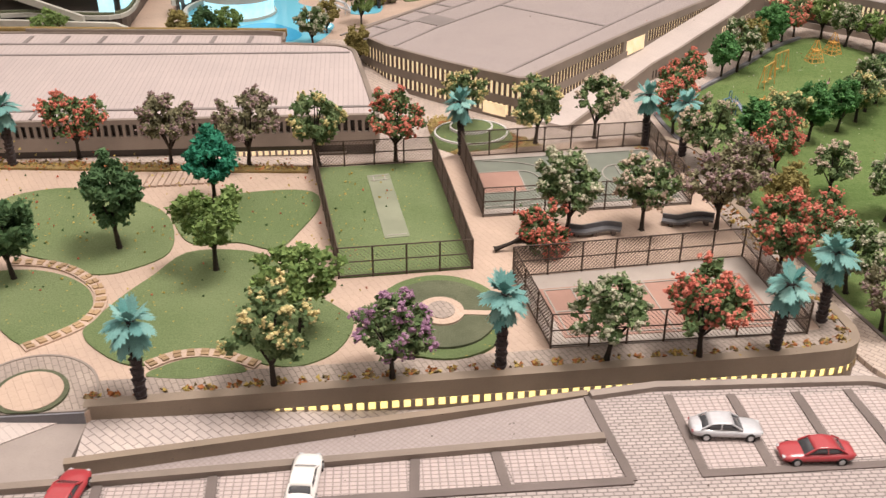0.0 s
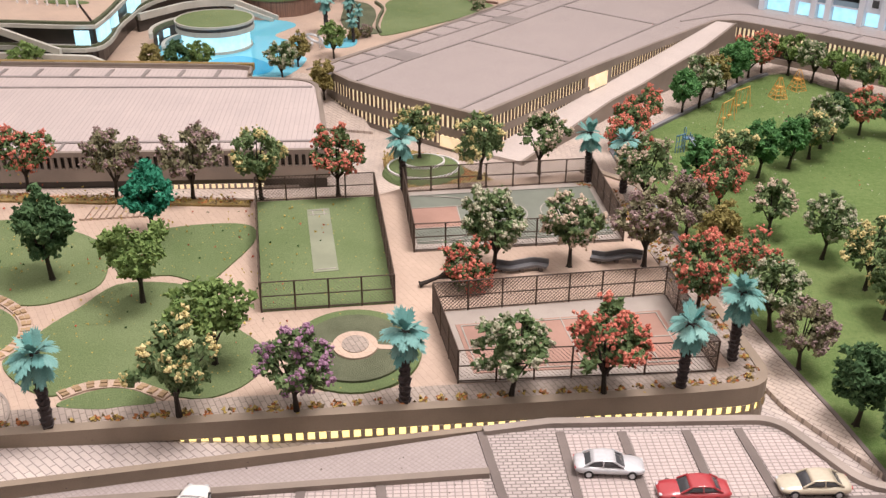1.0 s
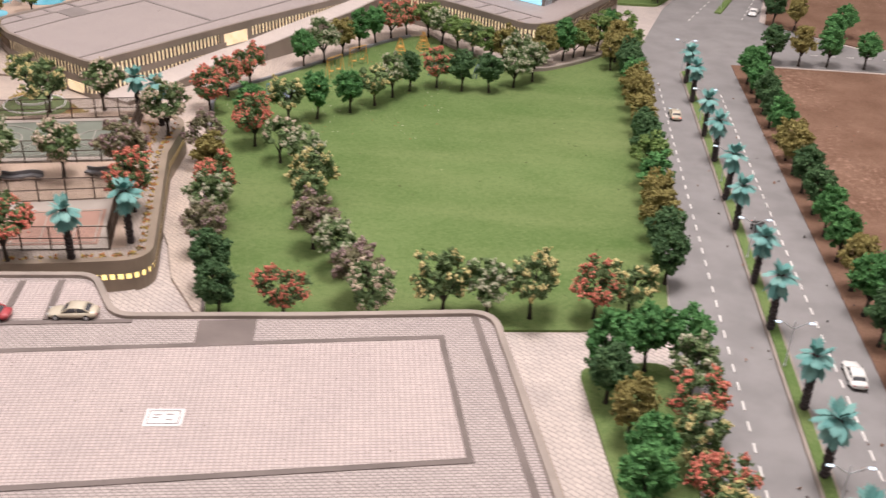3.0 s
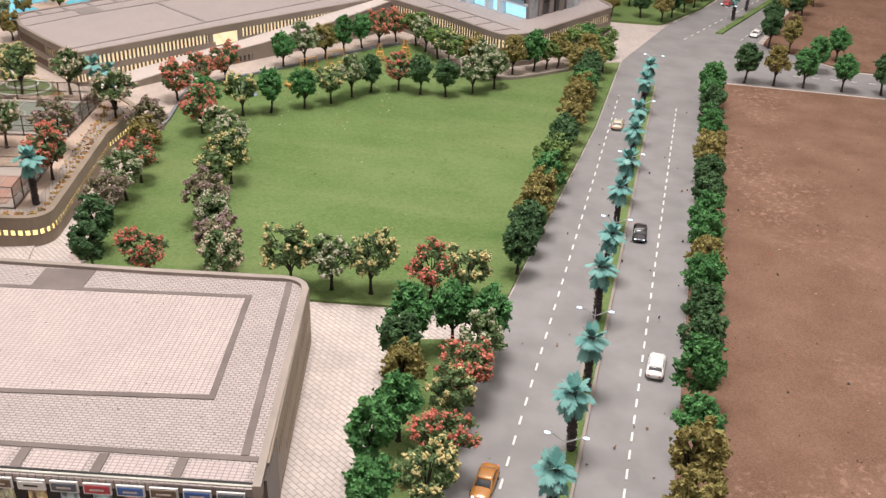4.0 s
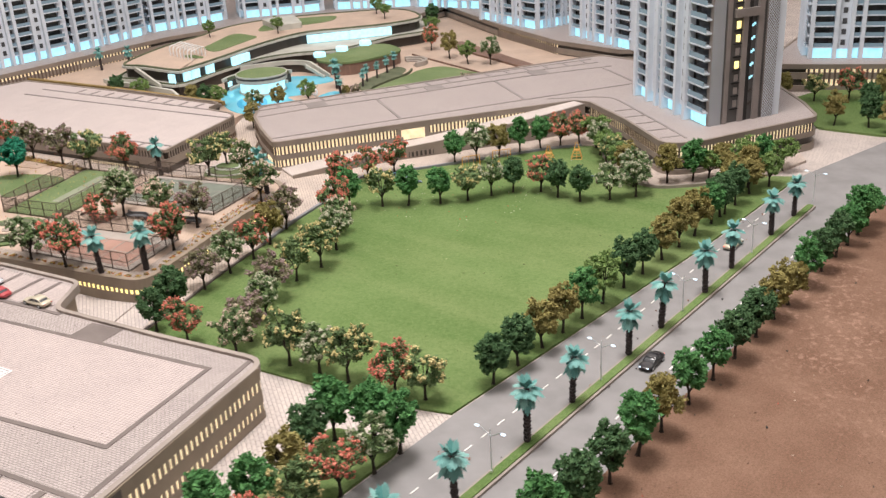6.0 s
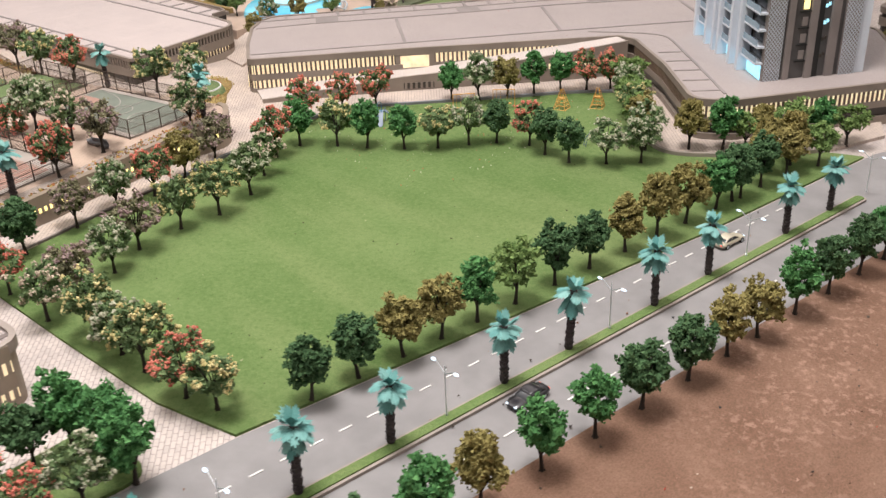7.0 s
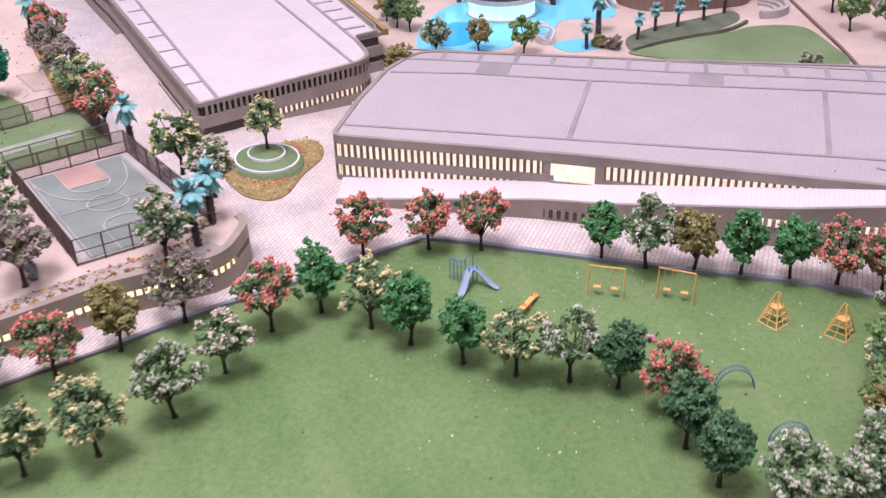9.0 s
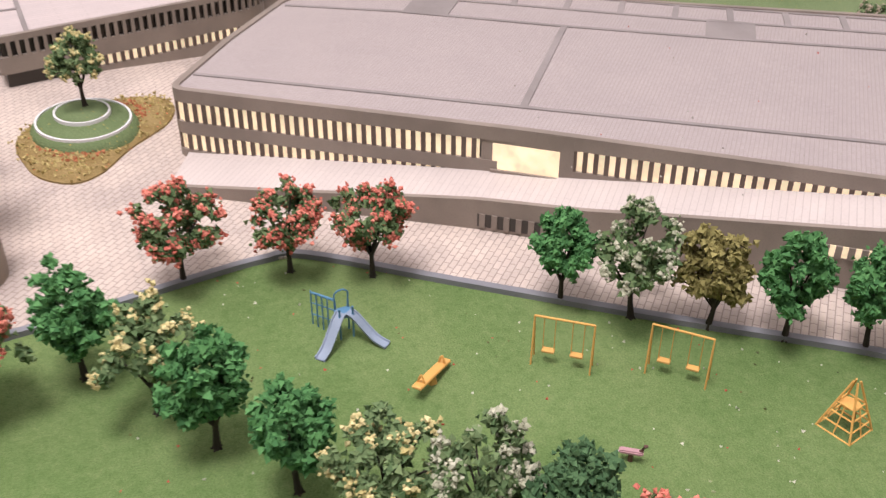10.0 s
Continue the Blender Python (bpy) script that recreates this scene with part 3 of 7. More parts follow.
west_lawn = spline([(-0.0773, 0.5325), (-0.0606, 0.5581), (-0.0743, 0.5969), (-0.1012, 0.6166), (-0.1511, 0.6248), (-0.1855, 0.5976), (-0.1756, 0.5527), (-0.1426, 0.5390), (-0.1106, 0.5326), (-0.0952, 0.5252)], 5, True)
left_lawn = spline([(-0.1003, 0.4549), (-0.0837, 0.4702), (-0.0784, 0.4833), (-0.0819, 0.4999), (-0.0930, 0.5135), (-0.1120, 0.5219), (-0.1322, 0.5222), (-0.1500, 0.5120), (-0.1355, 0.4850)], 5, True)
front_lawn = spline([(-0.0105, 0.4427), (0.0018, 0.4477), (0.0149, 0.4529), (0.0130, 0.4572), (0.0009, 0.4612), (-0.0118, 0.4600), (-0.0225, 0.4530), (-0.0305, 0.4416)], 5, True)
far_lawn_w = spline([(-0.2100, 0.5243), (-0.2003, 0.5962), (-0.2489, 0.6099), (-0.3285, 0.5662), (-0.3190, 0.5008)], 5, True)
for nm, poly in (("garden_lawn", big_lawn), ("garden_lawn_2", top_lawn), ("garden_lawn_3", west_lawn), ("garden_lawn_4", left_lawn), ("garden_lawn_5", front_lawn), ("garden_lawn_6", far_lawn_w)):
    structure(nm, prism(poly, GARDEN - 0.002, on_garden(0.0006)), M_GARDEN_GRASS, "curved patch of garden lawn strewn with fallen petals")
for nm, pts in (("stepping_path", [(-0.0971, 0.4520), (-0.0839, 0.4681), (-0.0771, 0.4803), (-0.0766, 0.4969), (-0.0849, 0.5127), (-0.1026, 0.5257), (-0.1206, 0.5309), (-0.1420, 0.5289)]), ("stepping_path_2", [(-0.0330, 0.4490), (-0.0235, 0.4590), (-0.0120, 0.4640), (0.0000, 0.4650), (0.0102, 0.4625), (0.0200, 0.4595)])):
    sp = tagged(new(nm), "winding garden path of pale rough stones", "path", "", "structure")
    part("path_bed", band(spline(pts, 6), GARDEN - 0.002, on_garden(0.0008), 0.0034, 0.0034), M_SAND, sp)
    for p, an in along(spline(pts, 6), 0.0065, 0.003, 0.003):
        for s in (-0.8017, 0.8492):
            piece("stone", M_STONE, sp, p.x - s * 0.0017 * math.sin(an) + random.uniform(-0.0004, 0.0004), p.y + s * 0.0017 * math.cos(an), garden_z(p.x, p.y) + 0.0006, random.uniform(0.0032, 0.0044), 0.0024, random.uniform(0.0006, 0.0012), an + random.uniform(-0.1236, 0.1135))
slat_bed = tagged(new("boardwalk"), "small slatted boardwalk across the garden path", "path", "", "structure")
for k in range(12):
    piece("plank", M_SAND, slat_bed, -0.1101 + 0.0041 * k, 0.6458 + 0.0016 * k, garden_z(-0.1101 + 0.0041 * k, 0.6458) - 0.0006, 0.0036, 0.022, 0.0016, 0.12)
structure("planting_strip", band(spline([(-0.2328, 0.6461), (-0.0963, 0.6727), (-0.0084, 0.6909)], 5), GARDEN - 0.002, on_garden(0.0012), 0.0, 0.009), M_BED, "strip of dry autumn-coloured planting along the garden edge")
border_line = [(-0.0470, 0.4167), (0.0203, 0.4381)] + wall_e[:16]
structure("border_paving", band(shifted(border_line, 0.0028, False), GARDEN - 0.002, on_garden(0.0004), 0.0145, 0.0), M_BORDER, "darker herringbone border paving along the wall")

# the round plaza with its hedge rings
C1 = (0.1043, 0.5208)
structure("ring_hedge", prism(ring_of(*C1, 0.037, 0.041), GARDEN - 0.002, on_garden(0.0016)), M_GARDEN_GRASS, "ring of short grass round the small plaza")
structure("ring_hedge_2", prism(ring_of(*C1, 0.030, 0.033), GARDEN - 0.002, on_garden(0.0030)), M_HEDGE, "ring of dark clipped hedge round the small plaza")
structure("ring_gap", prism([(0.0754, 0.5144), (0.1353, 0.5230), (0.1353, 0.5274), (0.0755, 0.5185)], GARDEN - 0.002, on_garden(0.0034)), M_SAND, "paved cut through the hedge ring")
structure("round_plaza", prism(ring_of(*C1, 0.0125, 0.0135), GARDEN - 0.002, on_garden(0.0042)), M_SAND, "round pale paved plaza inside the hedge ring")
structure("round_plaza_ring", prism(ring_of(*C1, 0.0075, 0.0085), GARDEN - 0.002, on_garden(0.0047)), M_BORDER, "inner paved circle of the small plaza")
C2 = (-0.0765, 0.4190)


def corner_disc(r):
    """A disc round C2, cut off along the kerb."""
    return [(x, max(y, 0.4016 + 0.27 * (x + 0.0823))) for x, y in ring_of(*C2, r, r * 1.02, 48)]


structure("circle_plaza", prism(corner_disc(0.0295), GARDEN - 0.002, on_garden(0.0006)), M_BORDER, "paved circle at the garden corner")
structure("circle_kerb", band(corner_disc(0.0300), GARDEN, on_garden(0.0010), 0.0012, 0.0, True), M_KERB, "thin kerb round the paved circle")
structure("circle_hedge", prism(corner_disc(0.0168), GARDEN - 0.002, on_garden(0.0018)), M_HEDGE, "thin green hedge ring on the paved circle")
structure("circle_center", prism(corner_disc(0.0145), GARDEN - 0.002, on_garden(0.0022)), M_SAND, "smooth sandy disc inside the hedge ring")


# ---- the courts ----
def quad_at(c, u, v):
    """A point of the court with corners c (front left, front right, back right, back left)."""
    a, b, d, e = [Vector(p) for p in c]
    return tuple((a * (1 - u) + b * u) * (1 - v) + (e * (1 - u) + d * u) * v)


def court_lines(parent, c, segments, z, width=0.0011):
    for u0, v0, u1, v1 in segments:
        p, q = quad_at(c, u0, v0), quad_at(c, u1, v1)
        part("court_line", band(even([p, q], 6), on_garden(z - GARDEN), on_garden(z - GARDEN + 0.00025), width / 2, width / 2), M_COURTLINE, parent)


def circle_line(parent, c, u, v, ru, rv, a0, a1, z, width=0.001):
    pts = [quad_at(c, u + ru * math.cos(radians(a0 + (a1 - a0) * k / 20)), v + rv * math.sin(radians(a0 + (a1 - a0) * k / 20))) for k in range(21)]
    part("court_line", band(pts, on_garden(z - GARDEN), on_garden(z - GARDEN + 0.00025), width / 2, width / 2), M_COURTLINE, parent)


CRI = [(0.0423, 0.5488), (0.1169, 0.5756), (0.0764, 0.7205), (-0.0042, 0.6905)]
BAS = [(0.1183, 0.6428), (0.2576, 0.6923), (0.2358, 0.7883), (0.0956, 0.7322)]
BAD = [(0.1639, 0.5024), (0.3039, 0.5420), (0.2814, 0.6227), (0.1411, 0.5693)]
cg = structure("cricket_ground", prism(CRI, GARDEN - 0.002, on_garden(0.0004)), M_GARDEN_GRASS, "small grass cricket ground with a mown pitch")
part("pitch", prism([(0.0607, 0.5997), (0.0753, 0.6061), (0.0485, 0.6928), (0.0341, 0.6860)], GARDEN - 0.002, on_garden(0.0008)), M_PITCH, cg, "pale mown pitch strip")
PIT = [(0.0607, 0.5997), (0.0753, 0.6061), (0.0485, 0.6928), (0.0341, 0.6860)]
court_lines(cg, PIT, [(0.1, 0.90, 0.9, 0.90), (0.1, 0.97, 0.9, 0.97), (0.25, 0.88, 0.25, 0.98), (0.75, 0.88, 0.75, 0.98), (0.1, 0.03, 0.9, 0.03)], GARDEN + 0.0009, 0.0007)
bs = structure("basketball_court", prism(BAS, GARDEN - 0.002, on_garden(0.0004)), M_APRON, "fenced basketball court, dull green with pale lines")
part("court_surface", prism([quad_at(BAS, u, v) for u, v in ((0.02, 0.10), (0.97, 0.10), (0.97, 0.93), (0.02, 0.93))], GARDEN - 0.002, on_garden(0.0008)), M_COURT, bs)
part("key_area", prism([quad_at(BAS, u, v) for u, v in ((0.02, 0.33), (0.25, 0.33), (0.25, 0.68), (0.02, 0.68))], GARDEN - 0.002, on_garden(0.0011)), M_CLAY, bs, "dull red key area")
court_lines(bs, BAS, [(0.02, 0.12, 0.97, 0.12), (0.02, 0.91, 0.97, 0.91), (0.5, 0.12, 0.5, 0.91), (0.25, 0.33, 0.25, 0.68), (0.02, 0.33, 0.25, 0.33), (0.02, 0.68, 0.25, 0.68), (0.75, 0.33, 0.75, 0.68), (0.75, 0.33, 0.97, 0.33), (0.75, 0.68, 0.97, 0.68)], GARDEN + 0.0012, 0.0008)
circle_line(bs, BAS, 0.5, 0.51, 0.09, 0.16, 0, 360, GARDEN + 0.0012)
circle_line(bs, BAS, 0.25, 0.505, 0.09, 0.17, -90, 90, GARDEN + 0.0012)
circle_line(bs, BAS, 0.75, 0.505, 0.09, 0.17, 90, 270, GARDEN + 0.0012)
circle_line(bs, BAS, 0.02, 0.505, 0.42, 0.39, -80, 80, GARDEN + 0.0012)
bd = structure("badminton_court", prism(BAD, GARDEN - 0.002, on_garden(0.0004)), M_APRON, "fenced badminton court, dusty red with white lines")
part("court_surface", prism([quad_at(BAD, u, v) for u, v in ((0.07, 0.10), (0.93, 0.10), (0.93, 0.78), (0.07, 0.78))], GARDEN - 0.002, on_garden(0.0008)), M_CLAY, bd)
court_lines(bd, BAD, [(0.09, 0.13, 0.91, 0.13), (0.09, 0.75, 0.91, 0.75), (0.09, 0.13, 0.09, 0.75), (0.91, 0.13, 0.91, 0.75), (0.50, 0.10, 0.50, 0.78), (0.20, 0.13, 0.20, 0.75), (0.80, 0.13, 0.80, 0.75), (0.36, 0.13, 0.36, 0.75), (0.64, 0.13, 0.64, 0.75), (0.09, 0.44, 0.36, 0.44), (0.64, 0.44, 0.91, 0.44)], GARDEN + 0.0010, 0.0009)


def wire_side(bm, a, b, z0, z1, ground, pitch=0.0024, r=0.00019):
    """Diamond wires between two posts."""
    L = (Vector(b) - Vector(a)).length
    t = (Vector(b) - Vector(a)).normalized()
    nrm = Vector((-t.y, t.x)) * r
    h = z1 - z0
    for sgn in (1, -1):
        s = -h
        while s < L:
            p0, p1 = max(0.0, s), min(L, s + h)
            if p1 - p0 > 0.0003:
                za, zb = z0 + (p0 - s), z0 + (p1 - s)
                if sgn < 0:
                    za, zb = z0 + z1 - za, z0 + z1 - zb
                A, B = Vector(a) + t * p0, Vector(a) + t * p1
                za, zb = za + ground(*A), zb + ground(*B)
                q = [bm.verts.new((A.x + nrm.x, A.y + nrm.y, za - r)), bm.verts.new((A.x - nrm.x, A.y - nrm.y, za + r)), bm.verts.new((B.x - nrm.x, B.y - nrm.y, zb + r)), bm.verts.new((B.x + nrm.x, B.y + nrm.y, zb - r))]
                bm.faces.new(q)
            s += pitch


def fence(label, corners, height, low=0.0):
    """A cage of posts, three rails and diamond wire round a court."""
    cx, cy = corners[0]
    f = thing("court_fence", label, "fence", "court fences", pose(cx, cy, GARDEN))
    loc = [(x - cx, y - cy) for x, y in corners]
    wires = bmesh.new()
    ground = lambda x, y: garden_z(x + cx, y + cy) - GARDEN
    for i in range(4):
        a, b = loc[i], loc[(i + 1) % 4]
        h = height
        for z in (0.0012, h * 0.52, h):
            rail = bmesh.new()
            tube(rail, [(*p, z + ground(*p)) for p in even([a, b], 8)], 0.00042, 5)
            part("rail", rail, M_FENCE, f)
        for p, an in along([a, b], 0.019):
            if (p - Vector(b)).length > 0.002:
                post = bmesh.new()
                tube(post, [(p.x, p.y, ground(*p) - 0.001), (p.x, p.y, h + ground(*p))], 0.0006, 6)
                part("post", post, M_FENCE, f)
        wire_side(wires, a, b, 0.0012, h, ground)
    tagged(part("wire_mesh", wires, M_WIRE, f, "brown diamond wire mesh"), kind="stuff")
    return f


fence("dark brown wire fence round the cricket ground", CRI, 0.0195)
fence("dark brown wire fence round the basketball court", BAS, 0.0205)
fence("dark brown wire fence round the badminton court", BAD, 0.0205)

# ---- deck over the shops: parking, kerbs, ramp ----
deck = fillet([(0.1821, 0.4479), (0.2132, 0.4587), (0.3230, 0.4767, 0.02), (0.3559, 0.4302, 0.02), (0.4848, 0.4514), (0.5976, 0.4734, 0.02), (0.6526, 0.2605), (0.2373, 0.1832), (-0.40, 0.08), (-0.3839, 0.2742), (0.1879, 0.4172)])
dk = structure("deck", prism(deck, 0.039, DECK), M_DECK, "paved parking deck on the flat roof of the shops")
deck_edge = deck[0:deck.index(min(deck, key=lambda p: abs(p[0] - 0.6526) + abs(p[1] - 0.2605))) + 1]
structure("deck_parapet", band(deck_edge, 0.039, DECK + 0.0026, 0.0015, 0.0030), M_KERB, "low taupe parapet round the parking deck")
ramp_n = even([(-0.3819, 0.2826), (-0.0402, 0.3752), (0.0617, 0.4098), (0.1821, 0.4479)], 16)
ramp_s = even([(-0.3832, 0.2787), (-0.0378, 0.3609), (0.0985, 0.3949), (0.1879, 0.4172)], 16)


def ramp_z(x, y):
    return lerp_table(x, [(-0.3, 0.026), (-0.06, 0.0375), (0.06, 0.0392), (0.12, 0.0408), (0.18, DECK)])


structure("deck_ramp", ribbon(ramp_n, ramp_s, 0.0, ramp_z), M_ROOF, "smooth pale ramp that climbs to the parking deck")
structure("ramp_wall", band([(-0.0402, 0.3742), (0.0617, 0.4090), (0.1821, 0.4490)], 0.0, lambda x, y: 0.0452, 0.0035, 0.0005), M_WALL, "taupe wall beside the ramp")
structure("ramp_kerb", band([(-0.3834, 0.2778), (-0.0379, 0.3600), (0.0984, 0.3939), (0.1879, 0.4165)], 0.035, DECK + 0.0030, 0.0025, 0.0015), M_FASCIA, "dark kerb between ramp and parking")


STRIPS = [0]


def deck_strip(points, width=0.0042, lift=0.0005, material=M_STRIP, z=DECK):
    STRIPS[0] += 1
    lift += 0.00003 * (STRIPS[0] % 13)
    part("strip", band(points, z - 0.002, z + lift, width / 2, width / 2), material, dk)


for pts in ([(0.2186, 0.4528), (0.2293, 0.3992)], [(0.2478, 0.4570), (0.2581, 0.4061)], [(0.2784, 0.4622), (0.2881, 0.4130)], [(0.3034, 0.4672), (0.3145, 0.4198)], [(0.2274, 0.3992), (0.3686, 0.4269)],
            [(0.1812, 0.4474), (0.1987, 0.3914)], [(0.1068, 0.3966), (0.1097, 0.3722)], [(0.1401, 0.4054), (0.1470, 0.3811)], [(0.0628, 0.3856), (0.0675, 0.3642)], [(0.0246, 0.3750), (0.0293, 0.3555)], [(-0.0202, 0.3633), (-0.0165, 0.3457)], [(-0.0661, 0.3360), (0.1987, 0.3914)]):
    deck_strip(pts)
for quad in (((0.1076, 0.3948), (0.1381, 0.4025), (0.1443, 0.3829), (0.1117, 0.3751)), ((0.1428, 0.4036), (0.1849, 0.4142), (0.1922, 0.3931), (0.1499, 0.3845)), ((0.0662, 0.3839), (0.1039, 0.3937), (0.1071, 0.3740), (0.0704, 0.3672)), ((0.0281, 0.3742), (0.0599, 0.3827), (0.0640, 0.3660), (0.0322, 0.3594)), ((-0.0168, 0.3625), (0.0217, 0.3721), (0.0259, 0.3573), (-0.0127, 0.3496)),
                   ((0.2213, 0.4506), (0.2454, 0.4545), (0.2553, 0.4074), (0.2313, 0.4027)), ((0.2506, 0.4552), (0.2754, 0.4592), (0.2853, 0.4143), (0.2606, 0.4095)), ((0.2812, 0.4605), (0.3009, 0.4642), (0.3116, 0.4212), (0.2907, 0.4165)), ((0.3062, 0.4650), (0.3203, 0.4670), (0.3374, 0.4564), (0.3469, 0.4270), (0.3175, 0.4219))):
    part("bay_tiles", prism(list(quad), DECK - 0.002, DECK + 0.0003), M_TILE, dk, "pale square-tiled parking bay")
for rect in ([(0.2752, 0.3767), (0.5660, 0.4398), (0.5938, 0.3265), (0.3046, 0.2577)], [(0.0206, 0.3242), (0.2421, 0.3664), (0.2634, 0.2693), (0.0391, 0.2131)]):
    part("field_tiles", prism(rect, DECK - 0.002, DECK + 0.0003), M_TILE, dk, "large square-tiled field of the deck")
    part("field_frame", band(rect[::-1], DECK - 0.002, DECK + 0.0006, 0.002, 0.002, True), M_STRIP, dk)
deck_strip([(0.5850, 0.4680), (0.6345, 0.2840)], 0.0045)
deck_strip([(0.6460, 0.2832), (0.1792, 0.1955)], 0.004)
for k in range(11):
    x, y = 0.6010 - 0.0427 * k, 0.2722 - 0.0080 * k
    deck_strip([(x + 0.003, y), (x + 0.006, y - 0.0155)], 0.0055)
    part("edge_tiles", prism([(x + 0.008, y), (x + 0.0395, y + 0.0059), (x + 0.0420, y - 0.0092), (x + 0.0105, y - 0.0150)], DECK - 0.002, DECK + 0.0003), M_TILE, dk, "pale square-tiled roof edge panel")
part("edge_lip", band([(0.6520, 0.2626), (0.1101, 0.1604)], 0.041, DECK + 0.0008, 0.0008, 0.0006), M_LIP, dk, "thin pale lip along the roof edge")
part("grey_field", prism([(0.4100, 0.4340), (0.4460, 0.4412), (0.4507, 0.4148), (0.4154, 0.4073)], DECK - 0.002, DECK + 0.0005), M_STRIP, dk, "plain grey paved patch")
part("grey_field", prism([(0.0775, 0.3655), (0.1144, 0.3733), (0.1161, 0.3429), (0.0790, 0.3352)], DECK - 0.002, DECK + 0.0005), M_STRIP, dk, "plain grey paved patch")
sign = thing("roof_marking", "white square roof marking with short grey bars", "marking", "", pose(0.4221, 0.3368, DECK + 0.0003, 0, 0, 9))
bm = bmesh.new()
box(bm, -0.0105, 0.0105, -0.0075, 0.0075, 0, 0.0004)
part("white_square", bm, M_WHITE, sign)
fr = bmesh.new()
band([(-0.0085, -0.0055), (0.0085, -0.0055), (0.0085, 0.0055), (-0.0085, 0.0055)], 0.0002, 0.0006, 0.0003, 0.0003, True, fr)
part("thin_frame", fr, M_PATCH, sign)
bars = bmesh.new()
for x0, x1, y in ((-0.0060, -0.0015, 0.0020), (-0.0060, -0.0030, -0.0004), (0.0010, 0.0052, 0.0024), (0.0014, 0.0050, -0.0022)):
    box(bars, x0, x1, y - 0.0004, y + 0.0004, 0.0003, 0.0006)
part("bars", bars, M_PATCH, sign, "short grey bars")


# ---- the low blocks with finned facades ----
def stretch(outline, a, b):
    """The part of a closed outline from the point nearest a to the point nearest b, in its own direction."""
    near = lambda p: min(range(len(outline)), key=lambda i: (outline[i][0] - p[0]) ** 2 + (outline[i][1] - p[1]) ** 2)
    i, j = near(a), near(b)
    return outline[i:j + 1] if i <= j else outline[i:] + outline[:j + 1]


def block(name, label, outline, z0, top, solids, roof):
    """A flat-roofed block: dark core, roof, and solid taupe bands at the heights given."""
    b = thing(name, label, "building")
    part("core", prism(shifted(outline, 0.0035, True), z0, top - 0.003), M_DARKGLASS, b, "dark recessed glazing")
    part("roof", prism(shifted(outline, 0.003, True), top - 0.004, top - 0.0012), roof, b, "pale tiled flat roof")
    for lo, hi in solids:
        part("facade_band", band(outline, lo, hi, 0.0042, 0.0, True), M_FASCIA, b, "taupe facade band")
    return b


def lit_row(parent, path, lo, hi, pane=M_WARM, spacing=0.0055, width=0.0024, fin=M_FIN):
    part("lit_panel", band(shifted(path, 0.0014, False), lo, hi, 0.001, 0.0), pane, parent, "backlit glowing window strip")
    fins(parent, shifted(path, 0.0008, False), lo, hi, spacing, width, 0.0012, fin)


B_OUT = fillet([(0.136, 0.897, 0.012), (0.2435, 1.0705), (0.388, 1.285), (0.412, 1.288, 0.02), (0.505, 1.229, 0.05), (0.606, 1.150, 0.03), (0.640, 1.180, 0.02), (0.731, 1.365, 0.03), (0.690, 1.425, 0.03), (0.60, 1.53, 0.03), (0.26, 1.585, 0.03), (0.162, 1.412), (0.077, 1.245), (0.008, 1.118), (-0.042, 1.026, 0.035), (0.0, 0.980), (0.063, 0.938)], 9)
RB = ROOF_B
bb = block("podium_block", "long taupe podium block with rows of warm lit fins", B_OUT, 0.0, RB, [(RB - 0.0077, RB), (0.0195, 0.0270), (0.0, 0.0095)], M_ROOF)
UPPER, LOWER = (0.0270, RB - 0.0077), (0.0095, 0.0195)
for path in ([(0.1400, 0.90346), (0.2310, 1.05033)], [(0.2570, 1.09054), (0.388, 1.285)]):
    lit_row(bb, path, *UPPER)
    lit_row(bb, path, *LOWER)
west_front = stretch(B_OUT, (-0.03, 1.04), (0.138, 0.900))
lit_row(bb, west_front, *UPPER, spacing=0.0056)
lit_row(bb, west_front, *LOWER, spacing=0.0056)
part("lit_entrance", band([(0.0995, 0.9175), (0.1205, 0.9057)], 0.0080, 0.0185, 0.001, 0.0012), M_WARM, bb, "wide bright entrance under the facade band")
pod = stretch(B_OUT, (0.412, 1.288), (0.725, 1.36))
lit_row(bb, pod, *UPPER)
part("doorway_frame", band([(0.2300, 1.0524), (0.2575, 1.0932)], 0.0200, RB - 0.0006, 0.0035, 0.0012), M_FASCIA, bb, "taupe wall round the doorway")
part("doorway", band([(0.2335, 1.0576), (0.2535, 1.0872)], 0.0222, 0.0372, 0.001, 0.0016), M_WARM, bb, "bright warm lit doorway")
part("doorway_sill", band([(0.2330, 1.0568), (0.2540, 1.0880)], 0.0208, 0.0224, 0.001, 0.0030), M_FASCIA, bb)


def roof_strip(parent, points, z, width=0.003, material=M_STRIP):
    part("roof_strip", band(points, z - 0.0016, z - 0.0004, width / 2, width / 2), material, parent)


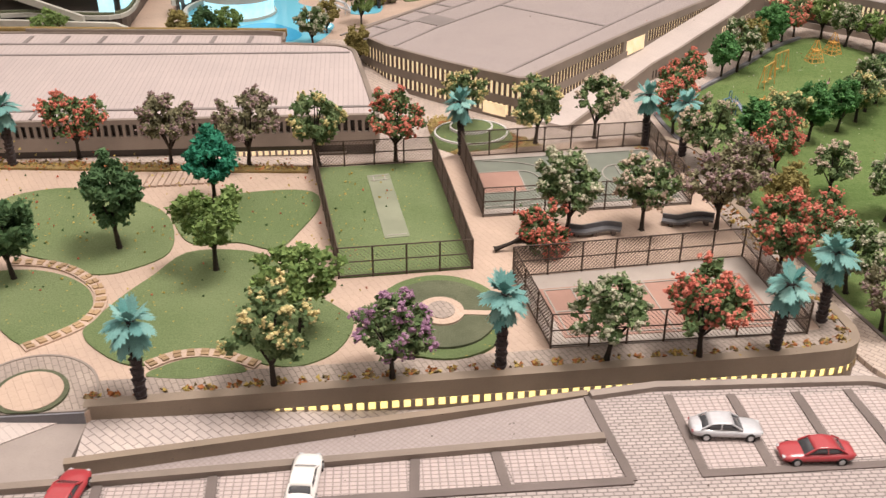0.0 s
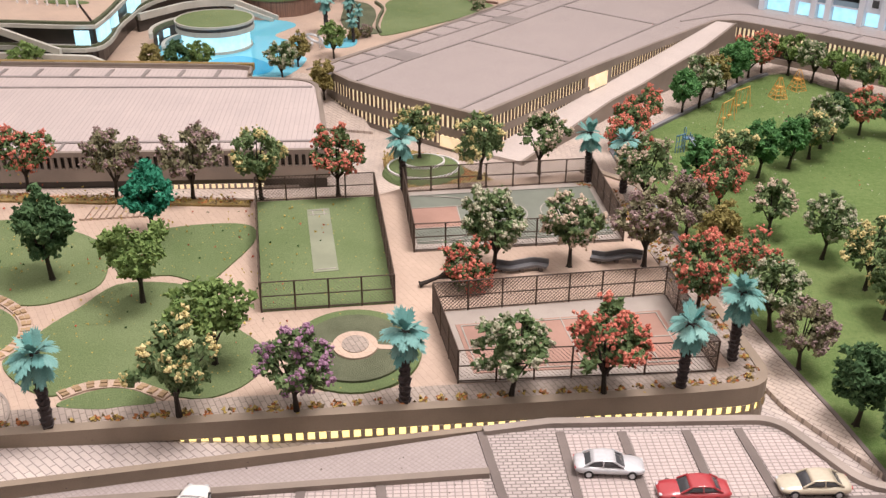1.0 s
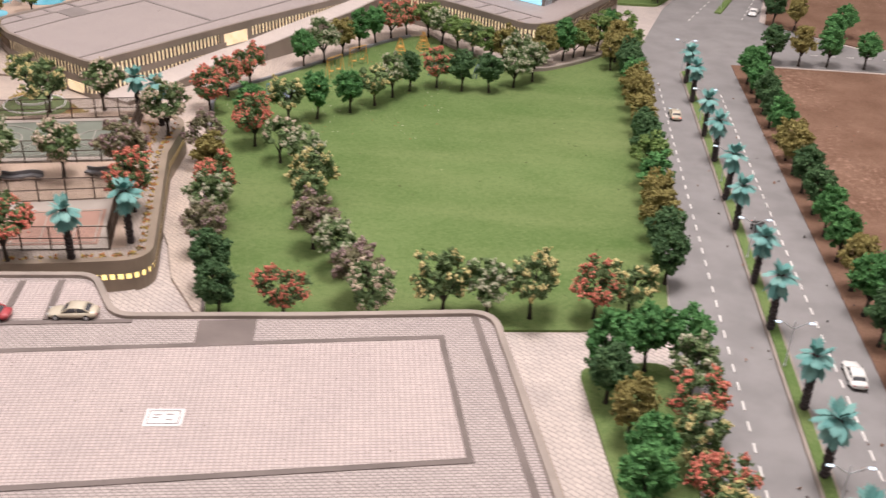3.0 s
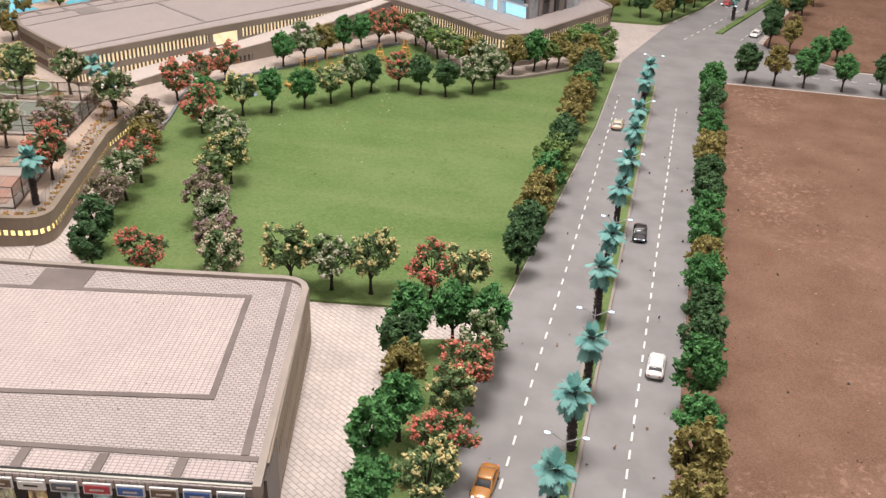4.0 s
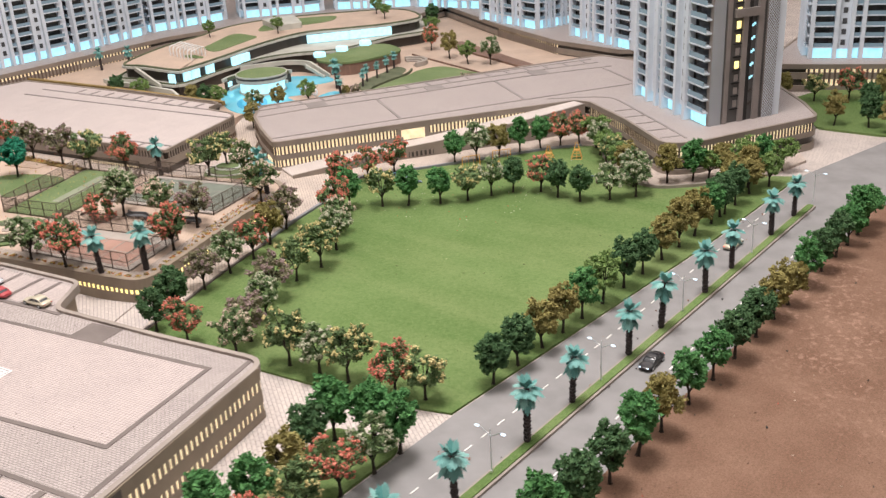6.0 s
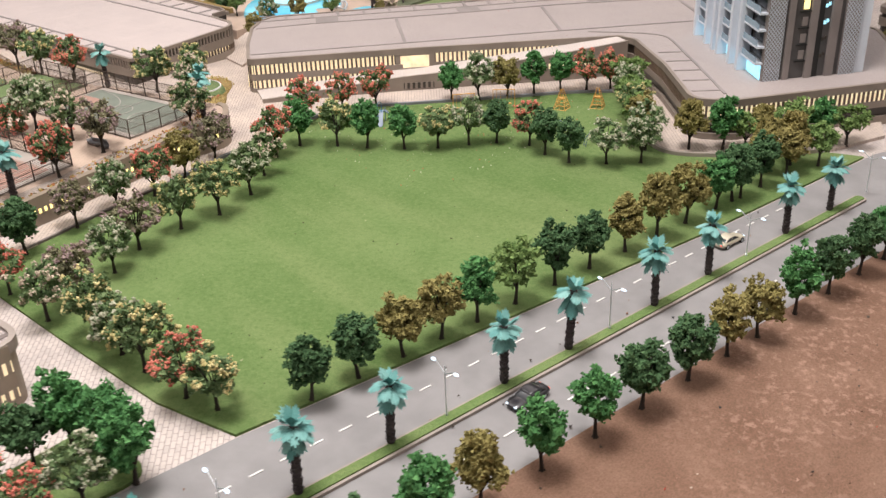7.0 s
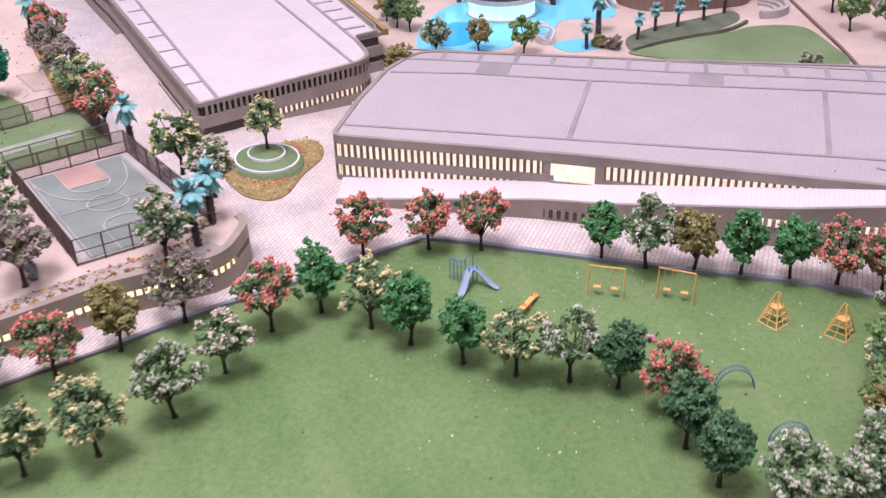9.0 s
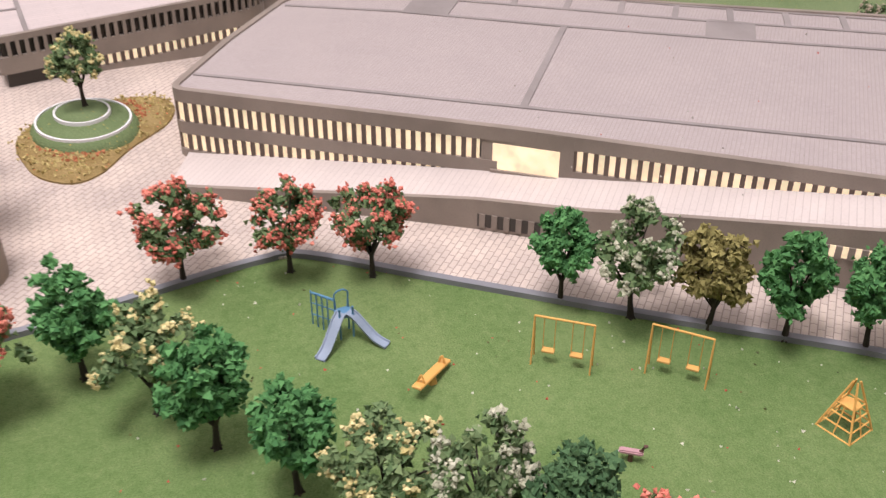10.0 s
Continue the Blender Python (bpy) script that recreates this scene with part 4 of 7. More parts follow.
front_line = [(0.117, 0.914), (0.214, 1.081), (0.315, 1.256), (0.407, 1.409), (0.46, 1.50)]
rear_mid = [(-0.026, 1.000), (-0.006, 1.038), (0.050, 1.135), (0.109, 1.234), (0.168, 1.342), (0.205, 1.405), (0.285, 1.530)]
rear_inner = [(0.008, 0.984), (0.042, 1.056), (0.095, 1.143), (0.147, 1.236), (0.199, 1.335), (0.235, 1.395), (0.320, 1.515)]
pod_line = spline([(0.345, 1.277), (0.381, 1.305), (0.405, 1.320), (0.425, 1.326), (0.446, 1.318), (0.490, 1.286), (0.560, 1.234), (0.618, 1.190)], 4)
for line in (front_line, rear_mid, rear_inner, pod_line):
    roof_strip(bb, line, RB, 0.0030, M_ROOFLINE)
rear_edge = shifted(rear_mid, 0.028, False)
roof_strip(bb, rear_edge, RB, 0.0022, M_ROOFLINE)
for p, an in along(rear_mid, 0.0345, 0.045, 0.02):
    n = Vector((-math.sin(an), math.cos(an)))
    roof_strip(bb, [tuple(p), tuple(p + n * 0.028)], RB - 0.0001, 0.0042, M_ROOFLINE)
for a, b in (((0.101, 1.152), (0.214, 1.081)), ((0.199, 1.337), (0.316, 1.257)), ((0.31, 1.50), (0.42, 1.425))):
    roof_strip(bb, [a, b], RB - 0.0001, 0.0042, M_ROOFLINE)
for x, y in ((0.015, -0.004), (0.114, 0.170), (0.211, 0.335)):
    part("roof_patch", prism([(x, y + 1.079), (x + 0.016, y + 1.106), (x + 0.046, y + 1.088), (x + 0.030, y + 1.061)], RB - 0.0014, RB - 0.0005), M_PATCH, bb, "plain grey roof patch")
for k in range(5):
    p = Vector((0.476, 1.270)).lerp(Vector((0.594, 1.181)), k / 4)
    roof_strip(bb, [tuple(p - Vector((0.006, 0.007))), tuple(p + Vector((0.0135, 0.0165)))], RB - 0.0001, 0.0030, M_ROOFLINE)


# ramp along the front of the block
def front_ramp(x, y):
    return lerp_table(y, [(0.893, 0.0068), (1.045, 0.0200), (1.085, 0.0222), (1.285, 0.0460)])


r_in = even([(0.139, 0.905), (0.2435, 1.0715), (0.388, 1.284)], 24)
r_out = even([(0.177, 0.891), (0.2584, 1.038), (0.3147, 1.1232), (0.364, 1.195), (0.410, 1.278)], 24)
structure("entrance_ramp", ribbon(r_in, r_out, -0.002, front_ramp), M_RAMP, "long pale paved ramp up to the lit doorway")
structure("entrance_ramp_wall", band(r_out, -0.002, lambda x, y: front_ramp(x, y) + 0.0008, 0.0012, 0.0016), M_FASCIA, "taupe side wall of the long ramp")
rw = tagged(new("ramp_wall_window"), "short rows of narrow windows in the ramp wall", "window", "", "structure")
for seg, lo, hi, glass in (([(0.2600, 1.0410), (0.2810, 1.0720)], 0.0050, 0.0125, M_DARKGLASS), ([(0.345, 1.1675), (0.364, 1.195), (0.394, 1.250)], 0.0195, 0.0255, M_WARM)):
    part("window_strip", band(shifted(seg, -0.0014, False), lo, hi, 0.0, 0.0006), glass, rw)
    fins(rw, shifted(seg, -0.0022, False), lo - 0.0002, hi + 0.0002, 0.0055, 0.0030, 0.001, M_FASCIA)

A_OUT = fillet([(0.025, 0.797, 0.005), (-0.006, 0.900), (-0.030, 0.977, 0.035), (-0.097, 0.975), (-0.104, 1.004), (-0.36, 0.978), (-0.60, 0.945), (-0.66, 0.66), (-0.36, 0.7266)], 9)


def roof_a(x, y):
    return 0.0462 + 0.010 * (y - 0.80)


def under_roof(d):
    return lambda x, y: roof_a(x, y) - d


ab = thing("hall_block", "low block with pale slatted roof and dark finned facade", "building")
part("core", prism(shifted(A_OUT, 0.0035, True), 0.0, under_roof(0.003)), M_DARKGLASS, ab, "dark recessed glazing")
part("roof", prism(shifted(A_OUT, 0.003, True), 0.045, under_roof(0.0012)), M_ROOF_A, ab, "pale slatted flat roof")
for lo, hi in ((0.0040, 0.0), (0.0250, 0.0140)):
    part("facade_band", band(A_OUT, under_roof(lo), under_roof(hi), 0.0042, 0.0, True), M_FASCIA, ab, "taupe facade band")
# base left out at the corner: the dark core colour stands for the bay's shade
a_base = [(0.0125, 0.8385)] + stretch(A_OUT, (-0.006, 0.900), (-0.36, 0.7266)) + [(-0.002, 0.7921)]
part("facade_band", band(a_base, 0.0, under_roof(0.0320), 0.0042, 0.0), M_FASCIA, ab, "taupe facade base, open at the corner")
a_south = even([(-0.36, 0.7266), (0.020, 0.7961)], 12)
a_east = stretch(A_OUT, (0.024, 0.802), (-0.07, 0.975))
fins(ab, shifted(a_south, 0.001, False), under_roof(0.0140), under_roof(0.0040), 0.0056, 0.0024, 0.0022, M_FASCIA)
fins(ab, shifted(a_east, 0.001, False), under_roof(0.0140), under_roof(0.0040), 0.0056, 0.0024, 0.0022, M_FASCIA)
a_lit = even([(0.0098, 0.848), (-0.006, 0.900), (-0.018, 0.938)], 8) + stretch(A_OUT, (-0.023, 0.955), (-0.07, 0.975))
part("lit_panel", band(shifted(a_lit, 0.0022, False), under_roof(0.0320), under_roof(0.0250), 0.001, 0.0), M_WARM, ab, "backlit glowing window strip")
fins(ab, shifted(a_lit, 0.0009, False), under_roof(0.0320), under_roof(0.0250), 0.0055, 0.0023, 0.0022, M_FIN)
s_low = [(-0.13, 0.7678), (-0.03, 0.7868)]
part("lit_panel", band(shifted(even(s_low, 6), -0.0004, False), under_roof(0.0320), under_roof(0.0285), 0.0, 0.0004), M_WARM, ab)
fins(ab, shifted(s_low, -0.0012, False), under_roof(0.0325), under_roof(0.0280), 0.005, 0.0018, 0.001, M_FASCIA)


def hall_strip(points, width):
    part("roof_strip", band(even(points, 10), under_roof(0.0016), under_roof(0.0003), width / 2, width / 2), M_ROOFLINE, ab)


south_line = [(-0.36, 0.7550), (0.0160, 0.8170)]
hall_strip(south_line, 0.0032)
for p, an in along(south_line, 0.047, 0.005, 0.052):
    n = Vector((math.sin(an), -math.cos(an)))
    hall_strip([tuple(p), tuple(p + n * 0.0185)], 0.0024)
hall_strip([(-0.50, 0.884), (-0.323, 0.909), (-0.030, 0.954)], 0.0032)
hall_strip([(-0.50, 0.920), (-0.341, 0.941), (-0.097, 0.972)], 0.0036)
for k in range(9):
    a = Vector((-0.132 - 0.0355 * k, 0.9685 - 0.0046 * k))
    hall_strip([tuple(a), tuple(a + Vector((-0.003, 0.024)))], 0.0040)
part("roof_kerb", band(even([(-0.097, 0.975), (-0.104, 1.004), (-0.36, 0.978)], 12), under_roof(0.002), under_roof(-0.0030), 0.0026, 0.0), M_FASCIA, ab, "raised taupe kerb on the roof edge")
part("roof_hedge", band(even([(-0.104, 1.0055), (-0.36, 0.9795), (-0.60, 0.9465)], 16), under_roof(0.004), under_roof(-0.0028), 0.0, 0.006), M_BED, ab, "dry hedge along the roof edge")

# the shops under the parking deck
cb = thing("shop_block", "low block with a row of shops under the parking deck", "building")
c_body = fillet([(0.1922, 0.4460), (0.2131, 0.4549), (0.3209, 0.4728, 0.02), (0.3518, 0.4262, 0.02), (0.4848, 0.4474), (0.5980, 0.4724, 0.02), (0.6515, 0.2707), (0.2377, 0.1915), (-0.40, 0.088), (-0.3683, 0.2745), (0.1877, 0.4138)])
part("core", prism(c_body, -0.002, 0.0400), M_WALL, cb, "taupe side walls")
ce = [(0.6490, 0.2801), (0.6008, 0.4618)]
for lo, hi in ((0.0352, 0.0460), (0.0147, 0.0262), (0.0, 0.0070)):
    part("facade_band", band(ce, lo, hi, 0.0, 0.0014), M_WALL, cb)
for lo, hi, y0 in ((0.0262, 0.0352, 0.3050), (0.0070, 0.0147, 0.3370)):
    run = [(0.6490 - 0.2652 * (y0 - 0.2801), y0), (0.6008, 0.4618)]
    part("lit_panel", band(run, lo, hi, -0.0001, 0.0006), M_WARM, cb, "backlit glowing window strip")
    fins(cb, shifted(run, -0.0010, False), lo, hi, 0.0058, 0.0028, 0.0010, M_WALL)
part("side_panel", band([(0.6425, 0.3045), (0.6341, 0.3364)], 0.0070, 0.0147, 0.0, 0.0010), M_KERB, cb, "plain pale side panel")
part("end_wall", band([(0.6520, 0.2685), (0.6428, 0.3035)], 0.0, 0.0440, 0.0, 0.0018), M_ENDWALL, cb, "plain dark end wall")
shop_line = [(0.6488, 0.2651), (0.1103, 0.1634)]
t = (Vector(shop_line[1]) - Vector(shop_line[0])).normalized()
nrm = Vector((t.y, -t.x)) * -1
ang = math.atan2(t.y, t.x)
part("fascia", band(shop_line, 0.0350, 0.0450, 0.0025, 0.0), M_TYRE, cb, "black shop front fascia")
part("shop_floor", band(shop_line, 0.0, 0.0145, 0.0045, 0.0), M_TOWERGREY, cb, "dark stepped shop terrace")
part("step", band(shop_line, 0.0, 0.0121, 0.0070, -0.0045), M_TOWERGREY, cb)
part("step", band(shop_line, 0.0, 0.0096, 0.0095, -0.0070), M_TOWERGREY, cb)
structure("forecourt", prism([(0.6537, 0.2556), (0.1097, 0.1535), (0.13, -0.15), (0.655, -0.15)][::-1], -0.002, 0.0071), M_PATH, "beige paved forecourt in front of the shops")
M_SIGN = [plain("sign_face_" + n, c, 0.4) for n, c in (("red", (0.42, 0.04, 0.06)), ("blue", (0.03, 0.10, 0.32)), ("brown", (0.12, 0.08, 0.05)), ("slate", (0.08, 0.10, 0.13)), ("white", (0.6, 0.6, 0.6)))]


def goods(name, color):
    """A lit shop window: shelves and hangers of many small coloured goods."""
    m, nt, p = nodes_of(name)
    g = nt.nodes.new("ShaderNodeNewGeometry")
    mp = nt.nodes.new("ShaderNodeMapping")
    mp.inputs["Scale"].default_value = (430, 430, 190)
    nt.links.new(g.outputs["Position"], mp.inputs["Vector"])
    vo = nt.nodes.new("ShaderNodeTexVoronoi")
    vo.inputs["Scale"].default_value = 1.0
    nt.links.new(mp.outputs["Vector"], vo.inputs["Vector"])
    f = noise_of(nt, mp.outputs["Vector"], 0.55, 3.0)
    c = mix(nt, 0.86, vo.outputs["Color"], color)
    c = mix(nt, ramp(nt, f, 0.40, 0.66), [k * 0.09 for k in color], c)
    nt.links.new(c, p.inputs["Base Color"])
    nt.links.new(c, p.inputs["Emission Color"])
    p.inputs["Emission Strength"].default_value = 0.24
    p.inputs["Roughness"].default_value = 0.25
    return m


M_SHOP = [goods("shop_display_" + n, c) for n, c in (("amber", (0.85, 0.56, 0.26)), ("rose", (0.72, 0.42, 0.36)), ("blue", (0.38, 0.50, 0.56)), ("cream", (0.62, 0.56, 0.40)), ("grey", (0.30, 0.31, 0.34)))]
order_sign, order_shop = [3, 1, 2, 1, 0, 3, 4, 2, 2, 1, 3, 0, 2, 1, 3, 4, 0, 1, 2, 3, 1], [1, 4, 3, 1, 2, 2, 0, 3, 0, 1, 2, 3, 0, 4, 1, 2, 0, 3, 1, 2, 0]
for k in range(21):
    c = Vector(shop_line[0]) + t * (0.0115 + 0.0178 * k)
    out = -nrm
    q = c + nrm * 0.0
    piece("shop_pier", M_TYRE, cb, c.x - t.x * 0.0085, c.y - t.y * 0.0085, 0.0141, 0.0066, 0.0046, 0.0215, ang)
    part("display_window", unit_box(M_SHOP[order_shop[k]]), None, cb, "lit shop window with goods").matrix_local = pose(c.x + nrm.x * 0.0012, c.y + nrm.y * 0.0012, 0.0147, 0, 0, math.degrees(ang)) @ Matrix.Diagonal((0.0108, 0.0014, 0.0206, 1))
    s = c - Vector((-t.y, t.x)) * -0.0062
    frame_ob = part("sign_frame", unit_box(M_WHITE), None, cb)
    frame_ob.matrix_local = pose(s.x, s.y, 0.0357, 0, 0, math.degrees(ang)) @ Matrix.Diagonal((0.0150, 0.0012, 0.0070, 1))
    s = c - Vector((-t.y, t.x)) * -0.0070
    part("sign_face", unit_box(M_SIGN[order_sign[k]]), None, cb).matrix_local = pose(s.x, s.y, 0.0368, 0, 0, math.degrees(ang)) @ Matrix.Diagonal((0.0134, 0.0008, 0.0047, 1))
    s = c - Vector((-t.y, t.x)) * -0.0075
    part("sign_lettering", unit_box(M_PANEL if order_sign[k] != 4 else M_TYRE), None, cb).matrix_local = pose(s.x, s.y, 0.0386, 0, 0, math.degrees(ang)) @ Matrix.Diagonal((0.0078, 0.0004, 0.0010, 1))

for k in (0.6, 3.1, 7.0, 9.4, 12.6, 15.8, 19.0):
    q = Vector(shop_line[0]) + t * (0.0115 + 0.0178 * (k - 0.5)) + Vector((-t.y, t.x)) * 0.0078
    piece("stair_cheek", M_PATCH, cb, q.x, q.y, 0.0069, 0.0026, 0.0068, 0.0073, ang)

# ---- towers ----
def tower(label, corners, z0, floors, pitch=0.0178, stairs=1, sides=(0, 1, 2, 3)):
    """A residential tower on four ground corners (south, east, north, west): fins, balconies, dark stair core."""
    S, E, N, W = [Vector(p) for p in corners]
    tw = thing("residential_tower", label, "tower", "towers", pose(S.x, S.y, z0))
    S0 = S.copy()
    S, E, N, W = [p - S0 for p in (S, E, N, W)]
    H = floors * pitch
    poly = [tuple(p) for p in (S, E, N, W)]
    part("core", prism(shifted(poly, 0.006, True), 0.0, H), M_TOWERGREY, tw, "dark grey tower core")
    part("lobby", prism(shifted(poly, 0.0028, True), 0.0, pitch * 0.90), M_CYAN, tw, "cyan lit glass lobby")
    for side_no, (a, b) in enumerate(((W, S), (S, E), (E, N), (N, W))):
        if side_no not in sides:
            continue
        d = (b - a).normalized()
        L = (b - a).length
        n = Vector((d.y, -d.x))
        an = math.atan2(d.y, d.x)
        if side_no == stairs:
            cols = [(0.03, 0.20, "lattice"), (0.80, 0.97, "lattice"), (0.20, 0.80, "stair")]
        else:
            cols = [(0.0, 0.035, "fin"), (0.035, 0.20, "bal"), (0.20, 0.235, "fin"), (0.235, 0.33, "wall"), (0.33, 0.365, "fin"), (0.365, 0.42, "bal"), (0.42, 0.455, "fin"), (0.455, 0.62, "bal"), (0.62, 0.655, "fin"), (0.655, 0.75, "wall"), (0.75, 0.785, "fin"), (0.785, 1.0, "bal")]
        for u0, u1, what in cols:
            m = a + d * L * (u0 + u1) / 2
            w = L * (u1 - u0)
            if what == "fin":
                piece("fin_wall", M_TOWER, tw, m.x + n.x * 0.002, m.y + n.y * 0.002, 0.0, w, 0.013, H + 0.004, an)
            elif what == "wall":
                piece("side_wall", M_TOWER, tw, m.x - n.x * 0.002, m.y - n.y * 0.002, pitch * 0.9, w, 0.006, H - pitch * 0.9, an)
                for f in range(1, floors):
                    piece("window", M_GLASS, tw, m.x + n.x * 0.0012, m.y + n.y * 0.0012, f * pitch + 0.005, w * 0.4, 0.0008, 0.009, an)
            elif what == "bal":
                for f in range(1, floors):
                    piece("balcony_slab", M_TOWER, tw, m.x - n.x * 0.0005, m.y - n.y * 0.0005, f * pitch, w, 0.011, 0.0022, an)
                    piece("balcony_rail", M_BALCONY, tw, m.x + n.x * 0.0045, m.y + n.y * 0.0045, f * pitch + 0.0022, w * 0.94, 0.0006, 0.0062, an)
                    piece("window", M_GLASS, tw, m.x - n.x * 0.0052, m.y - n.y * 0.0052, f * pitch + 0.003, w * 0.6, 0.0008, 0.013, an)
            elif what == "lattice":
                piece("lattice_back", M_PATCH, tw, m.x - n.x * 0.001, m.y - n.y * 0.001, 0.0, w, 0.006, H, an)
                lat = bmesh.new()
                c2, rows_l = 5, int(H / (w / 5 * 1.15))
                sx, sz = w / c2, H / rows_l
                for r in range(rows_l):
                    for c in range(c2):
                        for sg in (1, -1):
                            p0, p1 = -w / 2 + c * sx, -w / 2 + (c + 1) * sx
                            za, zb = (r * sz, (r + 1) * sz) if sg > 0 else ((r + 1) * sz, r * sz)
                            vs = [lat.verts.new((p0, 0, za - 0.0007)), lat.verts.new((p1, 0, zb - 0.0007)), lat.verts.new((p1, 0, zb + 0.0007)), lat.verts.new((p0, 0, za + 0.0007))]
                            lat.faces.new(vs)
                ob = part("lattice_screen", lat, M_TOWER, tw, "pale diagonal lattice screen")
                ob.matrix_local = pose(m.x + n.x * 0.0028, m.y + n.y * 0.0028, 0.0, 0, 0, math.degrees(an))
            else:
                piece("stair_wall", M_TOWERGREY, tw, m.x - n.x * 0.003, m.y - n.y * 0.003, 0.0, w, 0.006, H, an)
                for s0, wd in ((-0.40, 0.10), (-0.02, 0.12), (0.34, 0.14)):
                    q = m + d * w * s0
                    piece("pilaster", M_PATCH, tw, q.x + n.x * 0.0012, q.y + n.y * 0.0012, 0.0, w * wd, 0.0035, H, an)
                # no recess is cut: a flat black strip paints its shade
                piece("recess", M_TYRE, tw, m.x + n.x * 0.0003 + d.x * w * 0.10, m.y + n.y * 0.0003 + d.y * w * 0.10, 0.0, w * 0.10, 0.0012, H, an)
                for f in range(1, floors):
                    q = m - d * w * 0.16
                    piece("stair_window", M_YELLOW if f > 3 and f % 5 else M_PATCH, tw, q.x + n.x * 0.0004, q.y + n.y * 0.0004, f * pitch + 0.003, w * 0.09, 0.0012, 0.0095, an)
                    q = m + d * w * 0.20
                    for s2 in (-0.022, 0.022):
                        piece("stair_light", M_CYAN if f > 2 else M_DARKGLASS, tw, q.x + d.x * w * s2 + n.x * 0.0004, q.y + d.y * w * s2 + n.y * 0.0004, f * pitch + 0.004 + 20 * s2 * 0.002, w * 0.035, 0.0012, 0.0035, an)
                    piece("slab_edge", M_TYRE, tw, m.x - d.x * w * 0.16 + n.x * 0.0009, m.y - d.y * w * 0.16 + n.y * 0.0009, f * pitch, w * 0.20, 0.0016, 0.0014, an)
                for f in (floors // 3, 2 * floors // 3):
                    piece("cross_wall", M_PATCH, tw, m.x + n.x * 0.002, m.y + n.y * 0.002, f * pitch, w * 0.55, 0.006, 0.011, an)
    return tw


tower("tall grey and white residential tower with balconies and cyan lit base", [(0.617, 1.248), (0.672, 1.348), (0.508, 1.464), (0.453, 1.364)], ROOF_B - 0.001, 24)

# ---- trees ----
FOLIAGE = {
    "G": leafy("bright_green_foliage", (0.054, 0.165, 0.055), (0.130, 0.315, 0.108)),
    "D": leafy("dark_green_foliage", (0.046, 0.102, 0.044), (0.104, 0.192, 0.083)),
    "O": leafy("olive_gold_foliage", (0.20, 0.165, 0.055), (0.37, 0.315, 0.12)),
    "L": leafy("leaf_green_foliage", (0.11, 0.186, 0.055), (0.248, 0.352, 0.117)),
    "E": leafy("emerald_foliage", (0.015, 0.165, 0.105), (0.045, 0.305, 0.190)),
    "B": leafy("brownish_green_foliage", (0.152, 0.145, 0.086), (0.304, 0.283, 0.172)),
    "S": leafy("muted_green_foliage", (0.085, 0.148, 0.060), (0.205, 0.275, 0.125)),
}
BLOSSOM = {
    "W": leafy("white_blossom", (0.37, 0.37, 0.26), (0.62, 0.59, 0.46)),
    "Y": leafy("yellow_blossom", (0.50, 0.41, 0.17), (0.80, 0.68, 0.36)),
    "R": leafy("red_blossom", (0.56, 0.135, 0.10), (0.84, 0.30, 0.225)),
    "M": leafy("mauve_blossom", (0.25, 0.165, 0.17), (0.43, 0.315, 0.30)),
    "C": leafy("cream_pink_blossom", (0.50, 0.40, 0.31), (0.78, 0.62, 0.51)),
    "V": leafy("purple_blossom", (0.30, 0.155, 0.265), (0.50, 0.30, 0.43)),
}
M_FROND = leafy("teal_frond", (0.13, 0.34, 0.33), (0.29, 0.53, 0.50), 0.6)
LEAFS = {"G": "G", "D": "D", "O": "O", "E": "E", "L": "L", "W": "S", "Y": "S", "R": "S", "M": "B", "C": "S", "V": "S"}
WORDS = {"G": "bright green model tree with a dense round crown", "D": "dark green model tree with a dense clumpy crown", "O": "olive-gold model tree with a dense clumpy crown", "E": "emerald green model tree with feathery clumps", "L": "mid green model tree with a loose clumpy crown",
         "W": "green model tree covered in white blossom", "Y": "green model tree dotted with yellow blossom", "R": "green model tree covered in coral red blossom", "M": "greyish model tree with dusty mauve blossom", "C": "model tree with cream and pink blossom", "V": "model tree with purple blossom"}
FLAKE = np.array([(1, 1, 1), (-1, -1, 1), (-1, 1, -1), (1, -1, -1)], float) * 0.85
FLAKEF = np.array([(0, 2, 1), (0, 1, 3), (0, 3, 2), (1, 2, 3)])
PUFF = np.array([(1, 0, 0), (0, 1, 0), (-1, 0, 0), (0, -1, 0), (0, 0, 1), (0, 0, -1)], float)
PUFFF = np.array([(0, 1, 4), (1, 2, 4), (2, 3, 4), (3, 0, 4), (1, 0, 5), (2, 1, 5), (3, 2, 5), (0, 3, 5)])


def crumbs(rng, centres, sizes, base=FLAKE, faces=FLAKEF):
    """Small irregular lumps, one round each centre."""
    n = len(centres)
    v = base[None] * rng.uniform(0.65, 1.2, (n, len(base), 1)) * sizes[:, None, None]
    ax = rng.normal(size=(n, 3))
    ax /= np.linalg.norm(ax, axis=1)[:, None]
    an = rng.uniform(0, np.pi, n)
    c, s = np.cos(an)[:, None, None], np.sin(an)[:, None, None]
    k = np.broadcast_to(ax[:, None, :], v.shape)
    v = v * c + np.cross(k, v) * s + k * (k * v).sum(-1, keepdims=True) * (1 - c)
    v = v + centres[:, None, :]
    f = faces[None] + (np.arange(n) * len(base))[:, None, None]
    return v.reshape(-1, 3), f.reshape(-1, 3)


